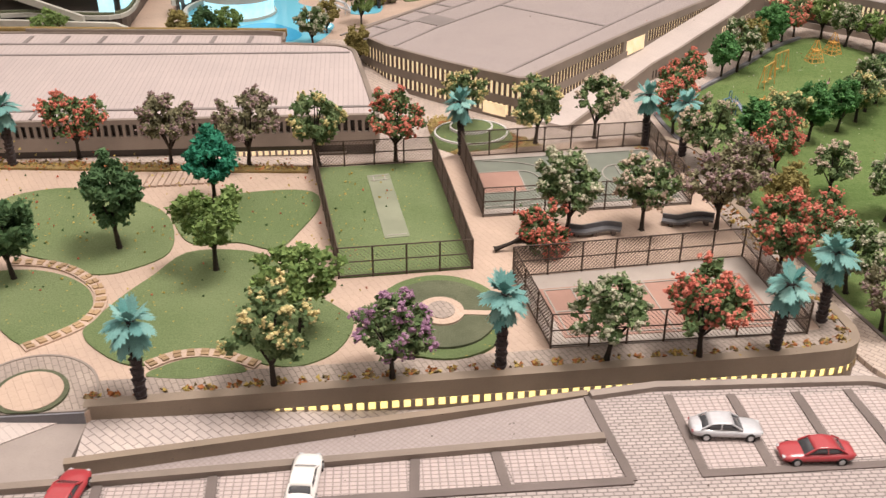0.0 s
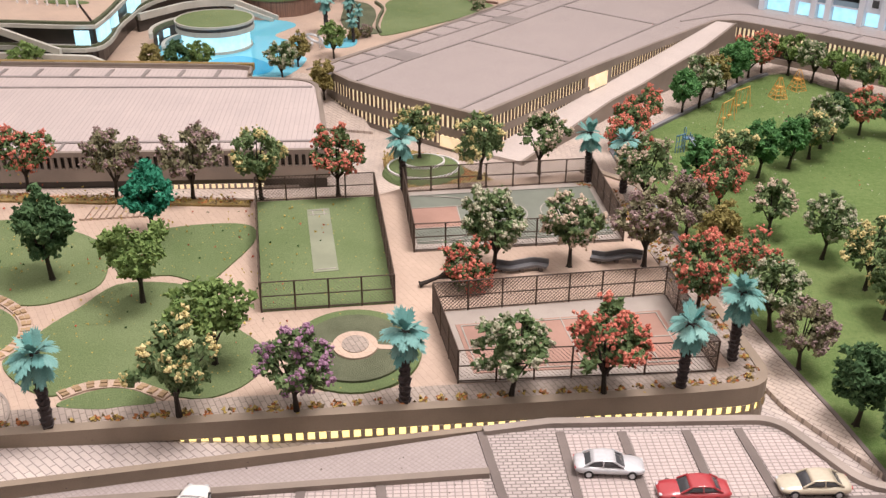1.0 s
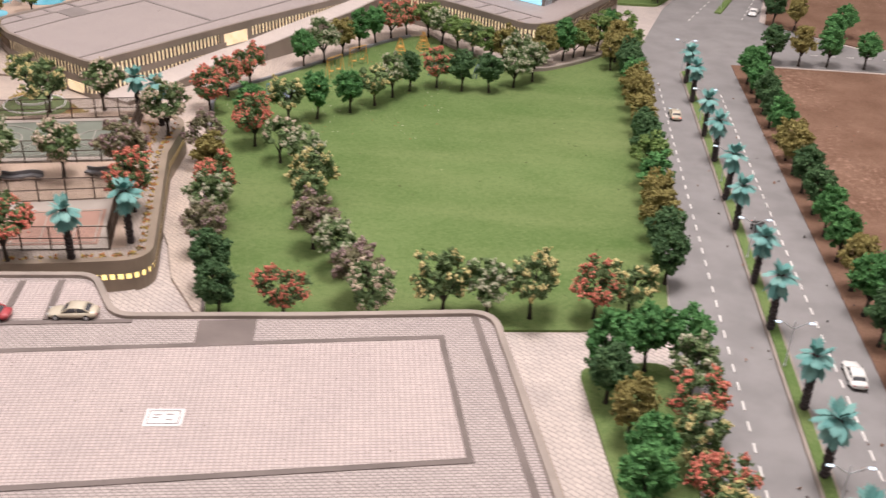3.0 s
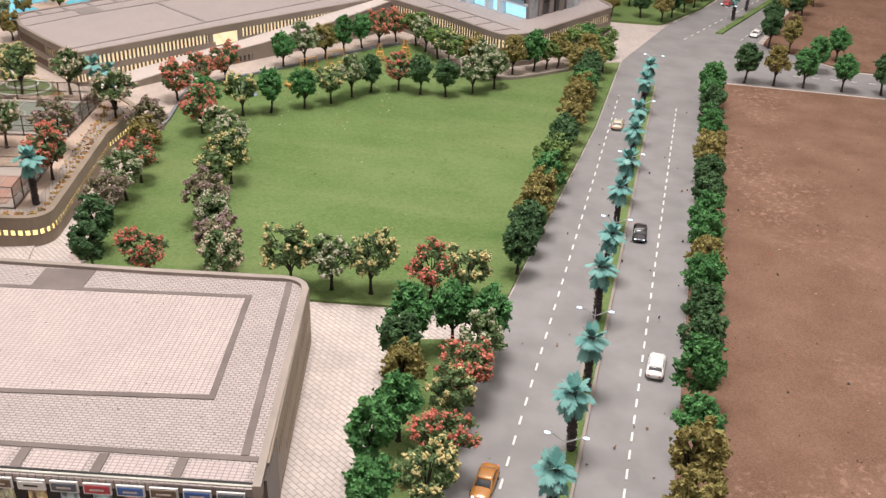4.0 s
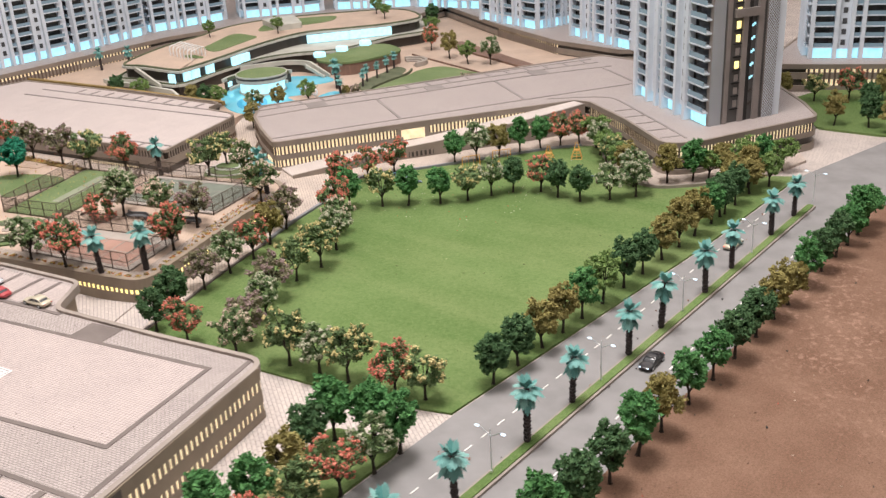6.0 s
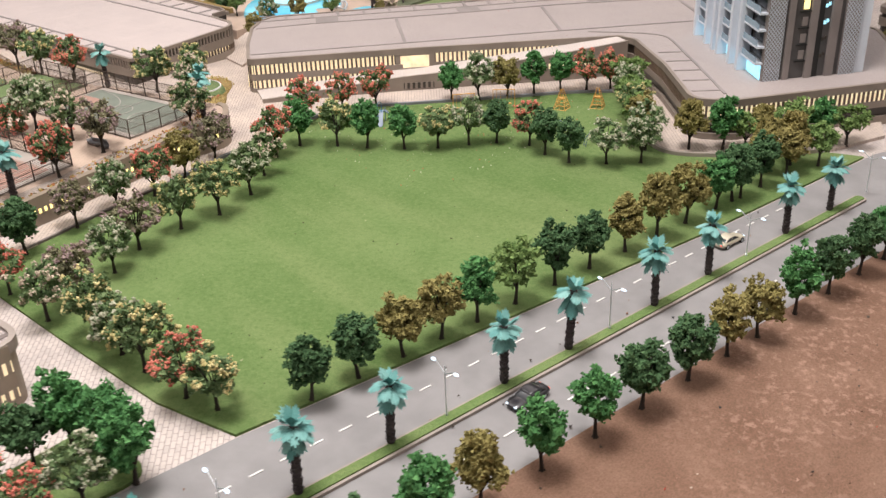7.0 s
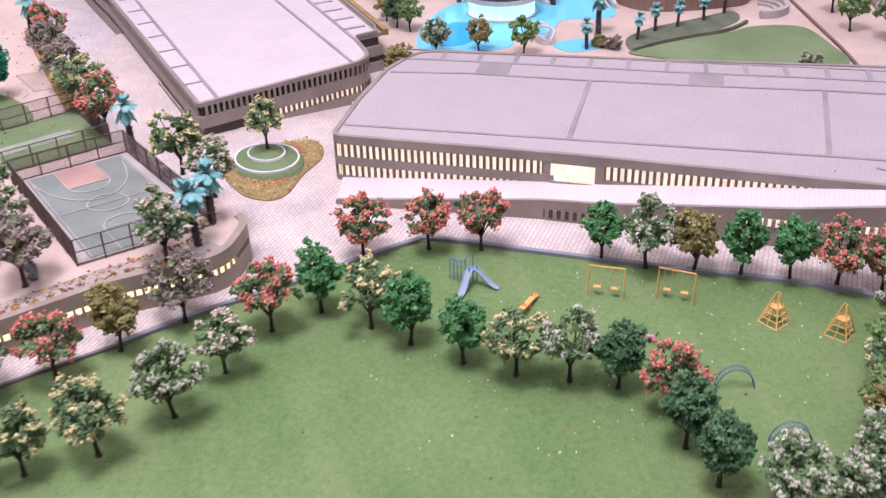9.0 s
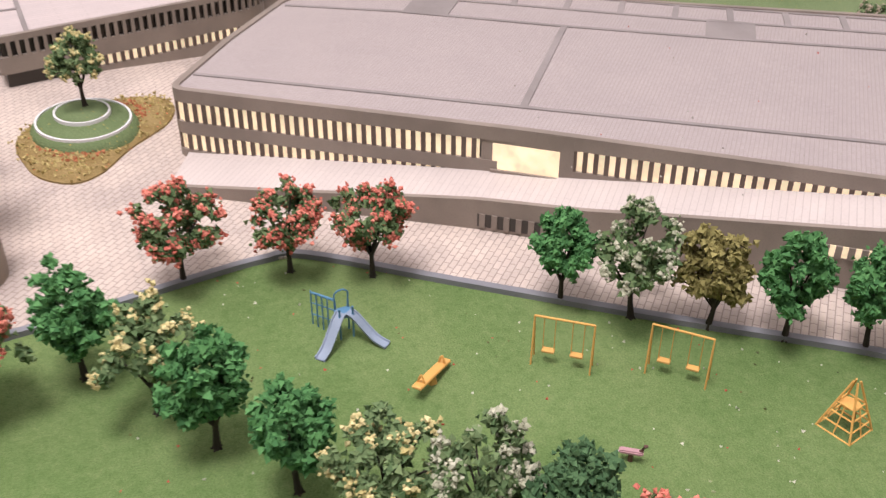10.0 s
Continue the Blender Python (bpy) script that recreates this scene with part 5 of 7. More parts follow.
def crown_shape(kind, rng):
    """Clump centres of the crown, and the tips that the limbs reach for."""
    dense = kind in "GDOE"
    n = 84 if dense else 56
    pts = []
    wob = rng.uniform(0, 6.28, 4)
    while len(pts) < n:
        u = rng.normal(size=3)
        u /= np.linalg.norm(u)
        r = rng.uniform(0.45, 1.0) ** 0.6
        a = math.atan2(u[1], u[0])
        k = 1 + 0.13 * math.sin(2 * a + wob[0]) + 0.10 * math.sin(3 * a + wob[1]) + 0.08 * math.sin(5 * u[2] + wob[2])
        rx = 0.0138 if dense else 0.0175
        rz = 0.0195 if dense else 0.0158
        p = np.array((u[0] * rx * r * k, u[1] * rx * r * k, 0.0325 + u[2] * rz * r * k * (1.0 if u[2] > 0 else 0.85)))
        if p[2] > 0.0155 + 0.25 * (0.017 - math.hypot(p[0], p[1])):
            pts.append(p)
    return np.array(pts)


def tree_meshes(kind, seed):
    rng = np.random.default_rng(seed * 17 + ord(kind))
    cl = crown_shape(kind, rng)
    per = 26
    cen = (cl[:, None, :] + rng.normal(size=(len(cl), per, 3)) * np.array((0.0016, 0.0016, 0.0013))).reshape(-1, 3)
    size = rng.uniform(0.0007, 0.0015, len(cen))
    cen[::per], size[::per] = cl, 0.0024
    leaf = crumbs(rng, cen, size)
    flower = None
    if kind in BLOSSOM:
        m = np.array((0, 0, 0.030))
        away = np.linalg.norm((cl - m) * np.array((1, 1, 1.1)), axis=1)
        pick = cl[np.argsort(-away)[: int(len(cl) * {"W": 0.84, "R": 1.0, "Y": 0.64, "M": 0.82, "C": 0.82, "V": 0.80}[kind])]]
        pick = m + (pick - m) * 1.12
        pick = pick[rng.permutation(len(pick))[: int(len(pick) * 0.85)]]
        fc = (pick[:, None, :] + rng.normal(size=(len(pick), 21 if kind == "R" else 18, 3)) * (0.0015 if kind == "R" else 0.0012)).reshape(-1, 3)
        flower = crumbs(rng, fc, rng.uniform(0.0006, 0.0016, len(fc)), PUFF, PUFFF)
    bm = bmesh.new()
    lean = rng.normal(size=2) * 0.0006
    fork = 0.015
    tube(bm, [(0, 0, 0), (lean[0], lean[1], fork * 0.55), (lean[0] * 1.6, lean[1] * 1.6, fork)], [0.0017, 0.0012, 0.0011], 7)
    tips = cl[rng.choice(len(cl), 9, replace=False)]
    for tip in tips:
        midp = (lean[0] * 1.6 + tip[0] * 0.42, lean[1] * 1.6 + tip[1] * 0.42, fork + (tip[2] - fork) * 0.5)
        tube(bm, [(lean[0] * 1.5, lean[1] * 1.5, fork - 0.003), midp, tuple(tip * np.array((0.95, 0.95, 1)))], [0.0008, 0.0005, 0.00025], 5)
    for k in range(5):
        a = k * 1.2566 + rng.uniform(0, 0.5)
        tube(bm, [(0, 0, 0.0025), (0.0022 * math.cos(a), 0.0022 * math.sin(a), 0.0001)], [0.0008, 0.0004], 5)
    return leaf, flower, bm


MASTERS = {}
TREE_COUNT = {}


def tree(kind, x, y, z, size=1.0, tilt=None, group="trees"):
    """One tree of the kind at a place; the first of each shape is built, the others are copies."""
    if kind == "P":
        return palm(x, y, z, size)
    c = TREE_COUNT[kind] = TREE_COUNT.get(kind, -1) + 1
    key = (kind, c % 4)
    s = size * random.uniform(0.93, 1.07)
    m = pose(x, y, z, 0, 0, random.uniform(0, 360)) @ Matrix.Diagonal((s, s, s * random.uniform(0.94, 1.06), 1))
    if tilt is not None:
        m = tilt @ Matrix.Diagonal((s, s, s, 1))
    if key not in MASTERS:
        ob = thing("tree", WORDS[kind], "tree", group)
        leaf, flower, bm = tree_meshes(kind, key[1] + 3)
        part("trunk", bm, M_BARK, ob, "dark branching trunk")
        part("crown", leaf, FOLIAGE[LEAFS[kind]], ob)
        if flower:
            part("blossom", flower, BLOSSOM[kind], ob, "clusters of blossom")
        MASTERS[key] = ob
        ob.matrix_basis = m
        return ob
    ob = copy_thing(MASTERS[key], Matrix.Identity(4))
    ob.matrix_basis = m
    return ob


def palm_meshes(seed):
    rng = np.random.default_rng(seed)
    bm = bmesh.new()
    h, k = 0.0430, 15
    for i in range(k):
        z = h * i / k
        r = 0.0023 - 0.0004 * i / k
        n = 9
        lo, hi = [], []
        for j in range(n):
            a = (j + 0.5 * (i % 2)) * 2 * math.pi / n
            lo.append(bm.verts.new((r * math.cos(a), r * math.sin(a), z)))
            f = r + (rng.uniform(0.0011, 0.0016) if j % 2 == 0 else 0.0003)
            hi.append(bm.verts.new((f * math.cos(a), f * math.sin(a), z + h / k * rng.uniform(0.9, 1.25))))
        for j in range(n):
            bm.faces.new((lo[j], lo[(j + 1) % n], hi[(j + 1) % n], hi[j]))
        bm.faces.new(hi)
    cr = bmesh.new()
    down = Vector((0, 0, -1))
    for i in range(36):
        tier = 0 if i < 8 else 1 if i < 21 else 2
        a = i * 2.399 + rng.uniform(-0.3, 0.3)
        up = (1.05, 0.38, -0.85)[tier] + rng.uniform(-0.22, 0.22)
        L = (0.0130, 0.0132, 0.0128)[tier] * rng.uniform(0.86, 1.1)
        sag = (0.2, 0.55, 0.35)[tier]
        d = Vector((math.cos(a) * math.cos(up), math.sin(a) * math.cos(up), math.sin(up)))
        side = Vector((-math.sin(a), math.cos(a), 0))
        spine = [Vector((0, 0, h - 0.0006)) + d * (L * u) + down * (L * sag * u * u) for u in (0, 0.25, 0.45, 0.62, 0.78, 0.9, 1.0)]
        width = (0.0003, 0.0009, 0.0030, 0.0038, 0.0034, 0.0022, 0.0004)
        sv = [cr.verts.new(p) for p in spine]
        for sg in (-1, 1):
            for q in range(6):
                t = (spine[q + 1] - spine[q]).normalized()
                lift = side.cross(t) * 0.0007
                root = cr.verts.new(spine[q] + side * (sg * width[q] * 0.55) + down * width[q] * 0.12)
                tip = cr.verts.new(spine[q] + side * (sg * width[q + 1] * rng.uniform(0.9, 1.15)) + t * L * 0.24 + down * width[q + 1] * 0.45 - lift * rng.uniform(0, 1))
                cr.faces.new((sv[q], root, tip))
                cr.faces.new((sv[q], tip, sv[q + 1]))
    return bm, cr


def palm(x, y, z, size=1.0):
    c = TREE_COUNT["P"] = TREE_COUNT.get("P", -1) + 1
    key = ("P", c % 3)
    s = size * random.uniform(0.96, 1.05)
    m = pose(x, y, z, random.uniform(-3, 3), random.uniform(-3, 3), random.uniform(0, 360)) @ Matrix.Diagonal((s, s, s, 1))
    if key not in MASTERS:
        ob = thing("palm_tree", "model fan palm with teal fronds and a shaggy dark trunk", "palm", "palms")
        tr, cr = palm_meshes(c + 5)
        part("trunk", tr, M_PALMBARK, ob, "shaggy dark brown trunk")
        part("crown", cr, M_FROND, ob, "teal fan fronds")
        MASTERS[key] = ob
        ob.matrix_basis = m
        return ob
    ob = copy_thing(MASTERS[key], Matrix.Identity(4))
    ob.matrix_basis = m
    return ob


def row(kinds, places, z, size=1.0):
    for k, (x, y) in zip(kinds, places):
        tree(k, x, y, z(x, y) if callable(z) else z, size)


LAWN = 0.0012
row("WMYYWCRGYGGYWDRDDWW", [(0.469, 0.581), (0.443, 0.614), (0.430, 0.659), (0.427, 0.699), (0.407, 0.743), (0.374, 0.777), (0.339, 0.812), (0.328, 0.848), (0.358, 0.876), (0.384, 0.896), (0.415, 0.922), (0.438, 0.949), (0.454, 0.978), (0.470, 1.003), (0.500, 1.022), (0.530, 1.015), (0.562, 1.017), (0.590, 1.041), (0.612, 1.067)], LAWN)
row("MWROMDDRMC", [(0.362, 0.591), (0.352, 0.634), (0.344, 0.674), (0.327, 0.714), (0.308, 0.757), (0.383, 0.538), (0.398, 0.503), (0.446, 0.504), (0.493, 0.541), (0.508, 0.512)], LAWN)
row("YWYRY", [(0.558, 0.530), (0.591, 0.535), (0.623, 0.538), (0.670, 0.545), (0.696, 0.554)], LAWN)
row("RRRGWOGGRR", [(0.268, 0.892), (0.272, 0.942), (0.287, 0.979), (0.332, 1.057), (0.352, 1.083), (0.369, 1.112), (0.386, 1.140), (0.403, 1.169), (0.419, 1.196), (0.437, 1.219)], LAWN)
row("LWLYLOWOGOLGLLODDOLO", [(0.467, 1.217), (0.488, 1.191), (0.512, 1.168), (0.533, 1.147), (0.556, 1.127), (0.575, 1.112), (0.592, 1.097), (0.624, 1.127), (0.648, 1.150), (0.676, 1.176), (0.694, 1.200), (0.708, 1.230), (0.727, 1.248), (0.662, 1.166), (0.709, 1.130), (0.727, 1.100), (0.729, 1.066), (0.726, 1.145), (0.736, 1.182), (0.716, 1.165)], LAWN)
row("DDOOGLDDOOOGD", [(0.728, 0.605), (0.728, 0.642), (0.728, 0.680), (0.728, 0.714), (0.728, 0.748), (0.728, 0.786), (0.728, 0.828), (0.728, 0.867), (0.728, 0.910), (0.728, 0.950), (0.728, 0.988), (0.728, 1.031), (0.728, 1.055)], LAWN)
row("GOOGGDDGOGGDDOOGDDGGG", [(0.876, 0.293), (0.876, 0.335), (0.876, 0.368), (0.876, 0.404), (0.876, 0.458), (0.876, 0.499), (0.876, 0.542), (0.876, 0.583), (0.876, 0.620), (0.876, 0.667), (0.876, 0.712), (0.876, 0.755), (0.876, 0.801), (0.876, 0.843), (0.876, 0.878), (0.876, 0.924), (0.876, 0.968), (0.876, 1.011), (0.876, 1.048), (0.876, 1.082), (0.876, 1.114)], 0.001)
row("GDGGWROGYRGYG", [(0.676, 0.468), (0.675, 0.444), (0.703, 0.484), (0.729, 0.484), (0.730, 0.454), (0.728, 0.421), (0.687, 0.409), (0.696, 0.370), (0.725, 0.386), (0.730, 0.348), (0.690, 0.337), (0.730, 0.312), (0.703, 0.293)], 0.0018)
row("DOGGDO", [(0.920, 1.203), (0.957, 1.203), (0.994, 1.206), (1.042, 1.208), (1.090, 1.209), (1.140, 1.210)], 0.0006)
for x, y in [(0.799, 1.097), (0.799, 1.030), (0.799, 0.925), (0.801, 0.858), (0.799, 0.769), (0.799, 0.709), (0.799, 0.616), (0.800, 0.550), (0.804, 0.456), (0.802, 0.391), (0.800, 0.319), (0.801, 0.255)]:
    palm(x, y, 0.003)
row("DLELYVWRWCMR", [(-0.0901, 0.5564), (-0.0279, 0.5433), (-0.0532, 0.6212), (0.0335, 0.4922), (0.0319, 0.4447), (0.0869, 0.4606), (0.1925, 0.4960), (0.2414, 0.5079), (0.1718, 0.6280), (0.2209, 0.6466), (0.2704, 0.6584), (0.2991, 0.6033)], on_garden(-0.0005), 1.10)
tree("C", 0.274, 0.752, garden_z(0.2637, 0.7433) - 0.0005)
tree("R", 0.135, 0.601, GARDEN, tilt=pose(0.1285, 0.5985, garden_z(0.1284, 0.5765) + 0.0015, 0, 72, 15))
row("RMMYRYC", [(-0.1651, 0.6702), (-0.1006, 0.6723), (-0.0493, 0.6850), (-0.0025, 0.6974), (0.0497, 0.7168), (0.1489, 0.7736), (0.1946, 0.7943)], on_garden(-0.0005), 1.06)
row("DDD", [(-0.1323, 0.5125), (-0.1836, 0.5157), (-0.2327, 0.5750)], on_garden(-0.0005), 1.10)
for x, y in [(-0.0262, 0.4251), (0.1390, 0.4795), (0.2827, 0.5228), (0.3145, 0.5563), (0.0956, 0.7380), (0.2330, 0.7880), (0.2600, 0.7750), (-0.2020, 0.6482), (-0.1594, 0.4446)]:
    palm(x, y, garden_z(x, y) - 0.0005)

# ---- round planter on the plaza ----
bed = thing("round_planter", "terraced round planter with white rings, grass and autumn flower bed", "planter", "", pose(0.092, 0.8480, plaza_z(0.092, 0.848) + 0.001))
bed_line = spline([(0.100, 0.806), (0.128, 0.812), (0.148, 0.822), (0.159, 0.840), (0.151, 0.856), (0.124, 0.873), (0.094, 0.897), (0.066, 0.902), (0.052, 0.886), (0.058, 0.850), (0.076, 0.818)], 6, True)
PLANTER = plaza_z(0.092, 0.848) + 0.001


def mound(rings):
    """Closed rings of equal count, joined bottom to top and capped."""
    n = len(rings[0])
    pts = [p for r in rings for p in r]
    faces = [(a * n + k, a * n + (k + 1) % n, (a + 1) * n + (k + 1) % n, (a + 1) * n + k) for a in range(len(rings) - 1) for k in range(n)]
    return pts, faces + [tuple(range((len(rings) - 1) * n, len(rings) * n))]


def bed_point(x, y, f, lift):
    """A place of the flower bed: f runs from its edge to its middle."""
    ground = plaza_z(x, y) - PLANTER
    return ((x - 0.092) * (1 - f) * 0.96, (y - 0.848) * (1 - f) * 0.96, ground * (1 - f) + 0.0035 * f + lift)


part("flower_bed", mound([[bed_point(x, y, f, lift) for x, y in bed_line] for f, lift in ((0, -0.002), (0, 0.0012), (0.08, 0.0024), (0.3, 0.0026), (0.6, 0.002))]), M_BED, bed, "rusty autumn-coloured flower bed")
smooth(part("grass_mound", mound([[(x + 0.002, y - 0.001, z) for x, y in ring_of(0, 0, r, r * 0.88, 48, 0.3)] for r, z in ((0.037, -0.004), (0.036, 0.001), (0.0335, 0.0050), (0.030, 0.0070), (0.024, 0.0088), (0.018, 0.0108), (0.0165, 0.0128), (0.010, 0.0140))]), M_GARDEN_GRASS, bed, "rounded grass mound"))
for r, z in ((0.0310, 0.0082), (0.0180, 0.0132)):
    part("white_ring", band(ring_of(0.002, -0.001, r + 0.0005, (r + 0.0005) * 0.88, 44, 0.3), z - 0.004, z - 0.0004, 0.0013, 0.0, True), M_WHITE, bed, "pale ring kerb")
rng_bed = np.random.default_rng(41)
for nm, tone, count, lo, hi in (("rust_bloom", ((0.42, 0.12, 0.06), (0.62, 0.24, 0.12)), 260, 0.30, 0.42), ("straw_bloom", ((0.36, 0.27, 0.10), (0.58, 0.46, 0.20)), 620, 0.02, 0.45)):
    spots = []
    for _ in range(count):
        x, y = bed_line[rng_bed.integers(len(bed_line))]
        f = rng_bed.uniform(lo, hi)
        p = bed_point(x, y, f, 0.0026)
        spots.append((p[0] + rng_bed.normal() * 0.002, p[1] + rng_bed.normal() * 0.002, p[2]))
    part("bloom", crumbs(rng_bed, np.array(spots), rng_bed.uniform(0.0006, 0.0013, count)), leafy(nm, *tone), bed, "dry blooms")
tree("Y", 0.090, 0.8490, plaza_z(0.092, 0.848) + 0.0146)


# ---- cars ----
def loft(bm, rings):
    rows = [[bm.verts.new(p) for p in r] for r in rings]
    n = len(rows[0])
    for a, b in zip(rows, rows[1:]):
        for k in range(n):
            bm.faces.new((a[k], a[(k + 1) % n], b[(k + 1) % n], b[k]))
    bm.faces.new(rows[0][::-1])
    bm.faces.new(rows[-1])


def section(x, w, lo, hi, p=2.6, n=16):
    out = []
    for k in range(n):
        a = 2 * math.pi * k / n
        c, s = math.cos(a), math.sin(a)
        out.append((x, w * math.copysign(abs(c) ** (2 / p), c), (lo + hi) / 2 + (hi - lo) / 2 * math.copysign(abs(s) ** (2 / p), s)))
    return out


def car_paint(name, color, metal=0.0):
    return gloss(name, color, 0.28, metal, 0.5)


PAINT = {"silver": car_paint("silver_paint", (0.62, 0.63, 0.66), 0.25), "red": car_paint("red_paint", (0.42, 0.05, 0.06)), "champagne": car_paint("champagne_paint", (0.60, 0.54, 0.42), 0.2), "white": car_paint("white_car_paint", (0.80, 0.79, 0.77)), "black": car_paint("black_paint", (0.022, 0.020, 0.024)), "orange": car_paint("orange_paint", (0.44, 0.19, 0.045), 0.1)}
M_TAIL = glow("tail_light", (1.0, 0.10, 0.05), 1.2, 0.1)
CARS = {}


def car(color, label, x, y, z, heading, lights=False):
    m = pose(x, y, z, 0, 0, heading)
    key = (color, lights)
    if key in CARS:
        return copy_thing(CARS[key], m)
    c = thing("car", label, "car", "model cars")
    P = PAINT[color]
    bm = bmesh.new()
    loft(bm, [section(xx, w, lo, hi) for xx, w, lo, hi in ((-0.0158, 0.0036, 0.0028, 0.0048), (-0.0155, 0.0047, 0.0023, 0.0054), (-0.0147, 0.0056, 0.0017, 0.0059), (-0.0130, 0.0061, 0.0014, 0.0062), (-0.0100, 0.0064, 0.0013, 0.0063), (-0.006, 0.0063, 0.0012, 0.0060), (0.0, 0.0062, 0.0012, 0.0058), (0.005, 0.0062, 0.0012, 0.0057), (0.0095, 0.0063, 0.0013, 0.0055), (0.0125, 0.0060, 0.0014, 0.0050), (0.0145, 0.0054, 0.0017, 0.0045), (0.0154, 0.0044, 0.0021, 0.0040), (0.0157, 0.0034, 0.0025, 0.0036))])
    smooth(part("body", bm, P, c))
    cab = bmesh.new()
    loft(cab, [section(xx, w, 0.0046, hi, 3.0) for xx, w, hi in ((-0.0120, 0.0044, 0.0058), (-0.0075, 0.0050, 0.0081), (-0.003, 0.0052, 0.0087), (0.001, 0.0051, 0.0085), (0.0066, 0.0047, 0.0056))])
    smooth(part("cabin_glass", cab, M_GLASS, c, "grey tinted windows"))
    rf = bmesh.new()
    loft(rf, [section(xx, w, hi - 0.0006, hi + 0.00025, 3.5) for xx, w, hi in ((-0.0086, 0.0043, 0.0077), (-0.0065, 0.0047, 0.0084), (-0.003, 0.0048, 0.0088), (0.0012, 0.0047, 0.0085), (0.0026, 0.0043, 0.0078))])
    smooth(part("roof_panel", rf, P, c))
    for s in (-1, 1):
        for xa, xb, za, zb in ((-0.0078, -0.0117, 0.0081, 0.0058), (0.0016, 0.0063, 0.0083, 0.0055), (-0.003, -0.0033, 0.0086, 0.0056)):
            pl = bmesh.new()
            tube(pl, [(xa, s * 0.0045, za), (xb, s * 0.0050, zb)], 0.00045, 6)
            part("window_pillar", pl, P, c)
        hl = bmesh.new()
        loft(hl, [section(xx, 0.0011, 0.0033, 0.0043, 2.2, 8) for xx in (0.0143, 0.0155)])
        bmesh.ops.translate(hl, vec=(0, s * 0.0036, 0), verts=hl.verts)
        part("headlight", hl, M_LAMP if lights else M_STEEL, c, "round clear headlight")
        tl = bmesh.new()
        loft(tl, [section(xx, 0.0011, 0.0040, 0.0050, 2.2, 8) for xx in (-0.0158, -0.0148)])
        bmesh.ops.translate(tl, vec=(0, s * 0.0038, 0), verts=tl.verts)
        part("tail_light", tl, M_TAIL if lights else PAINT["red"], c, "red tail light")
        for xx in (-0.0095, 0.0098):
            w = bmesh.new()
            tube(w, [(xx, s * 0.0048, 0.0022), (xx, s * 0.0064, 0.0022)], 0.0022, 14)
            wheel = part("wheel", w, M_TYRE, c, "black rubber tyre")
            r = bmesh.new()
            tube(r, [(xx, s * 0.0060, 0.0022), (xx, s * 0.00655, 0.0022)], 0.0013, 10)
            part("rim", r, M_STEEL, wheel, "pale metal rim")
    CARS[key] = c
    c.matrix_basis = m
    return c


car("silver", "silver model coupe parked in a tiled bay", 0.241, 0.428, DECK, 5)
car("red", "red model car parked in a tiled bay", 0.277, 0.416, DECK, 188)
car("champagne", "champagne model coupe parked near the deck edge", 0.330, 0.427, DECK, 188)
car("white", "white model car parked along the bay", 0.064, 0.3735, DECK, 94)
car("red", "red model car parked in a tiled bay", -0.029, 0.353, DECK, 92)
car("black", "black model car with lit headlights on the road", 0.821, 0.709, 0.0, -88, True)
car("orange", "orange model car with lit lamps on the road", 0.757, 0.346, 0.0, -92, True)
car("white", "white model car on the road", 0.848, 0.500, 0.0, 88)
car("champagne", "champagne model car with lit tail lights on the road", 0.775, 0.985, 0.0, 90, True)
car("white", "white model car with lit headlights on the far road", 0.941, 1.451, 0.0, -108, True)
car("red", "red model car with lit tail lights on the far road", 0.900, 1.640, 0.0, 70, True)
car("white", "white model car on the cross road", 1.01, 1.80, 0.0, 70)


# ---- street lamps ----
def street_lamp(x, y, z, turn=0.0):
    if "lamp" in MASTERS:
        return copy_thing(MASTERS["lamp"], pose(x, y, z, 0, 0, turn))
    s = thing("street_lamp", "pale metal street lamp with two curved arms", "street lamp", "street lamps")
    bm = bmesh.new()
    tube(bm, [(0, 0, 0), (0, 0, 0.002), (0, 0, 0.0022), (0, 0, 0.030), (0, 0, 0.0375)], [0.0009, 0.0009, 0.00055, 0.00045, 0.0003], 8)
    part("pole", bm, M_STEEL, s)
    for sg in (-1, 1):
        arm = bmesh.new()
        tube(arm, spline([(0, 0, 0.0315), (sg * 0.004, 0, 0.0335), (sg * 0.0080, 0, 0.0362), (sg * 0.0098, 0, 0.0366)], 4), 0.0004, 6)
        part("arm", arm, M_STEEL, s)
        hd = bmesh.new()
        loft(hd, [section(sg * xx, w, 0.0362 - h, 0.0366 + h, 2.2, 10) for xx, w, h in ((0.0092, 0.0004, 0.0001), (0.0100, 0.0010, 0.0003), (0.0118, 0.0012, 0.0004), (0.0132, 0.0007, 0.0002))])
        part("lamp_head", hd, M_LAMP, s, "glowing white lamp head")
    MASTERS["lamp"] = s
    s.matrix_basis = pose(x, y, z, 0, 0, turn)
    return s


for y in (1.155, 0.972, 0.809, 0.658, 0.503, 0.358):
    street_lamp(0.801, y, 0.003, random.uniform(-4, 4))
street_lamp(0.576, 0.203, 0.007, 70)
palm(0.615, 0.207, 0.007)
palm(0.540, 0.186, 0.007)
street_lamp(0.895, 1.472, 0.002, -20)
street_lamp(0.942, 1.65, 0.002, -20)


# ---- playground ----
def bar(parent, name, pts, r, material, label=""):
    bm = bmesh.new()
    tube(bm, pts, r, 6)
    return part(name, bm, material, parent, label)


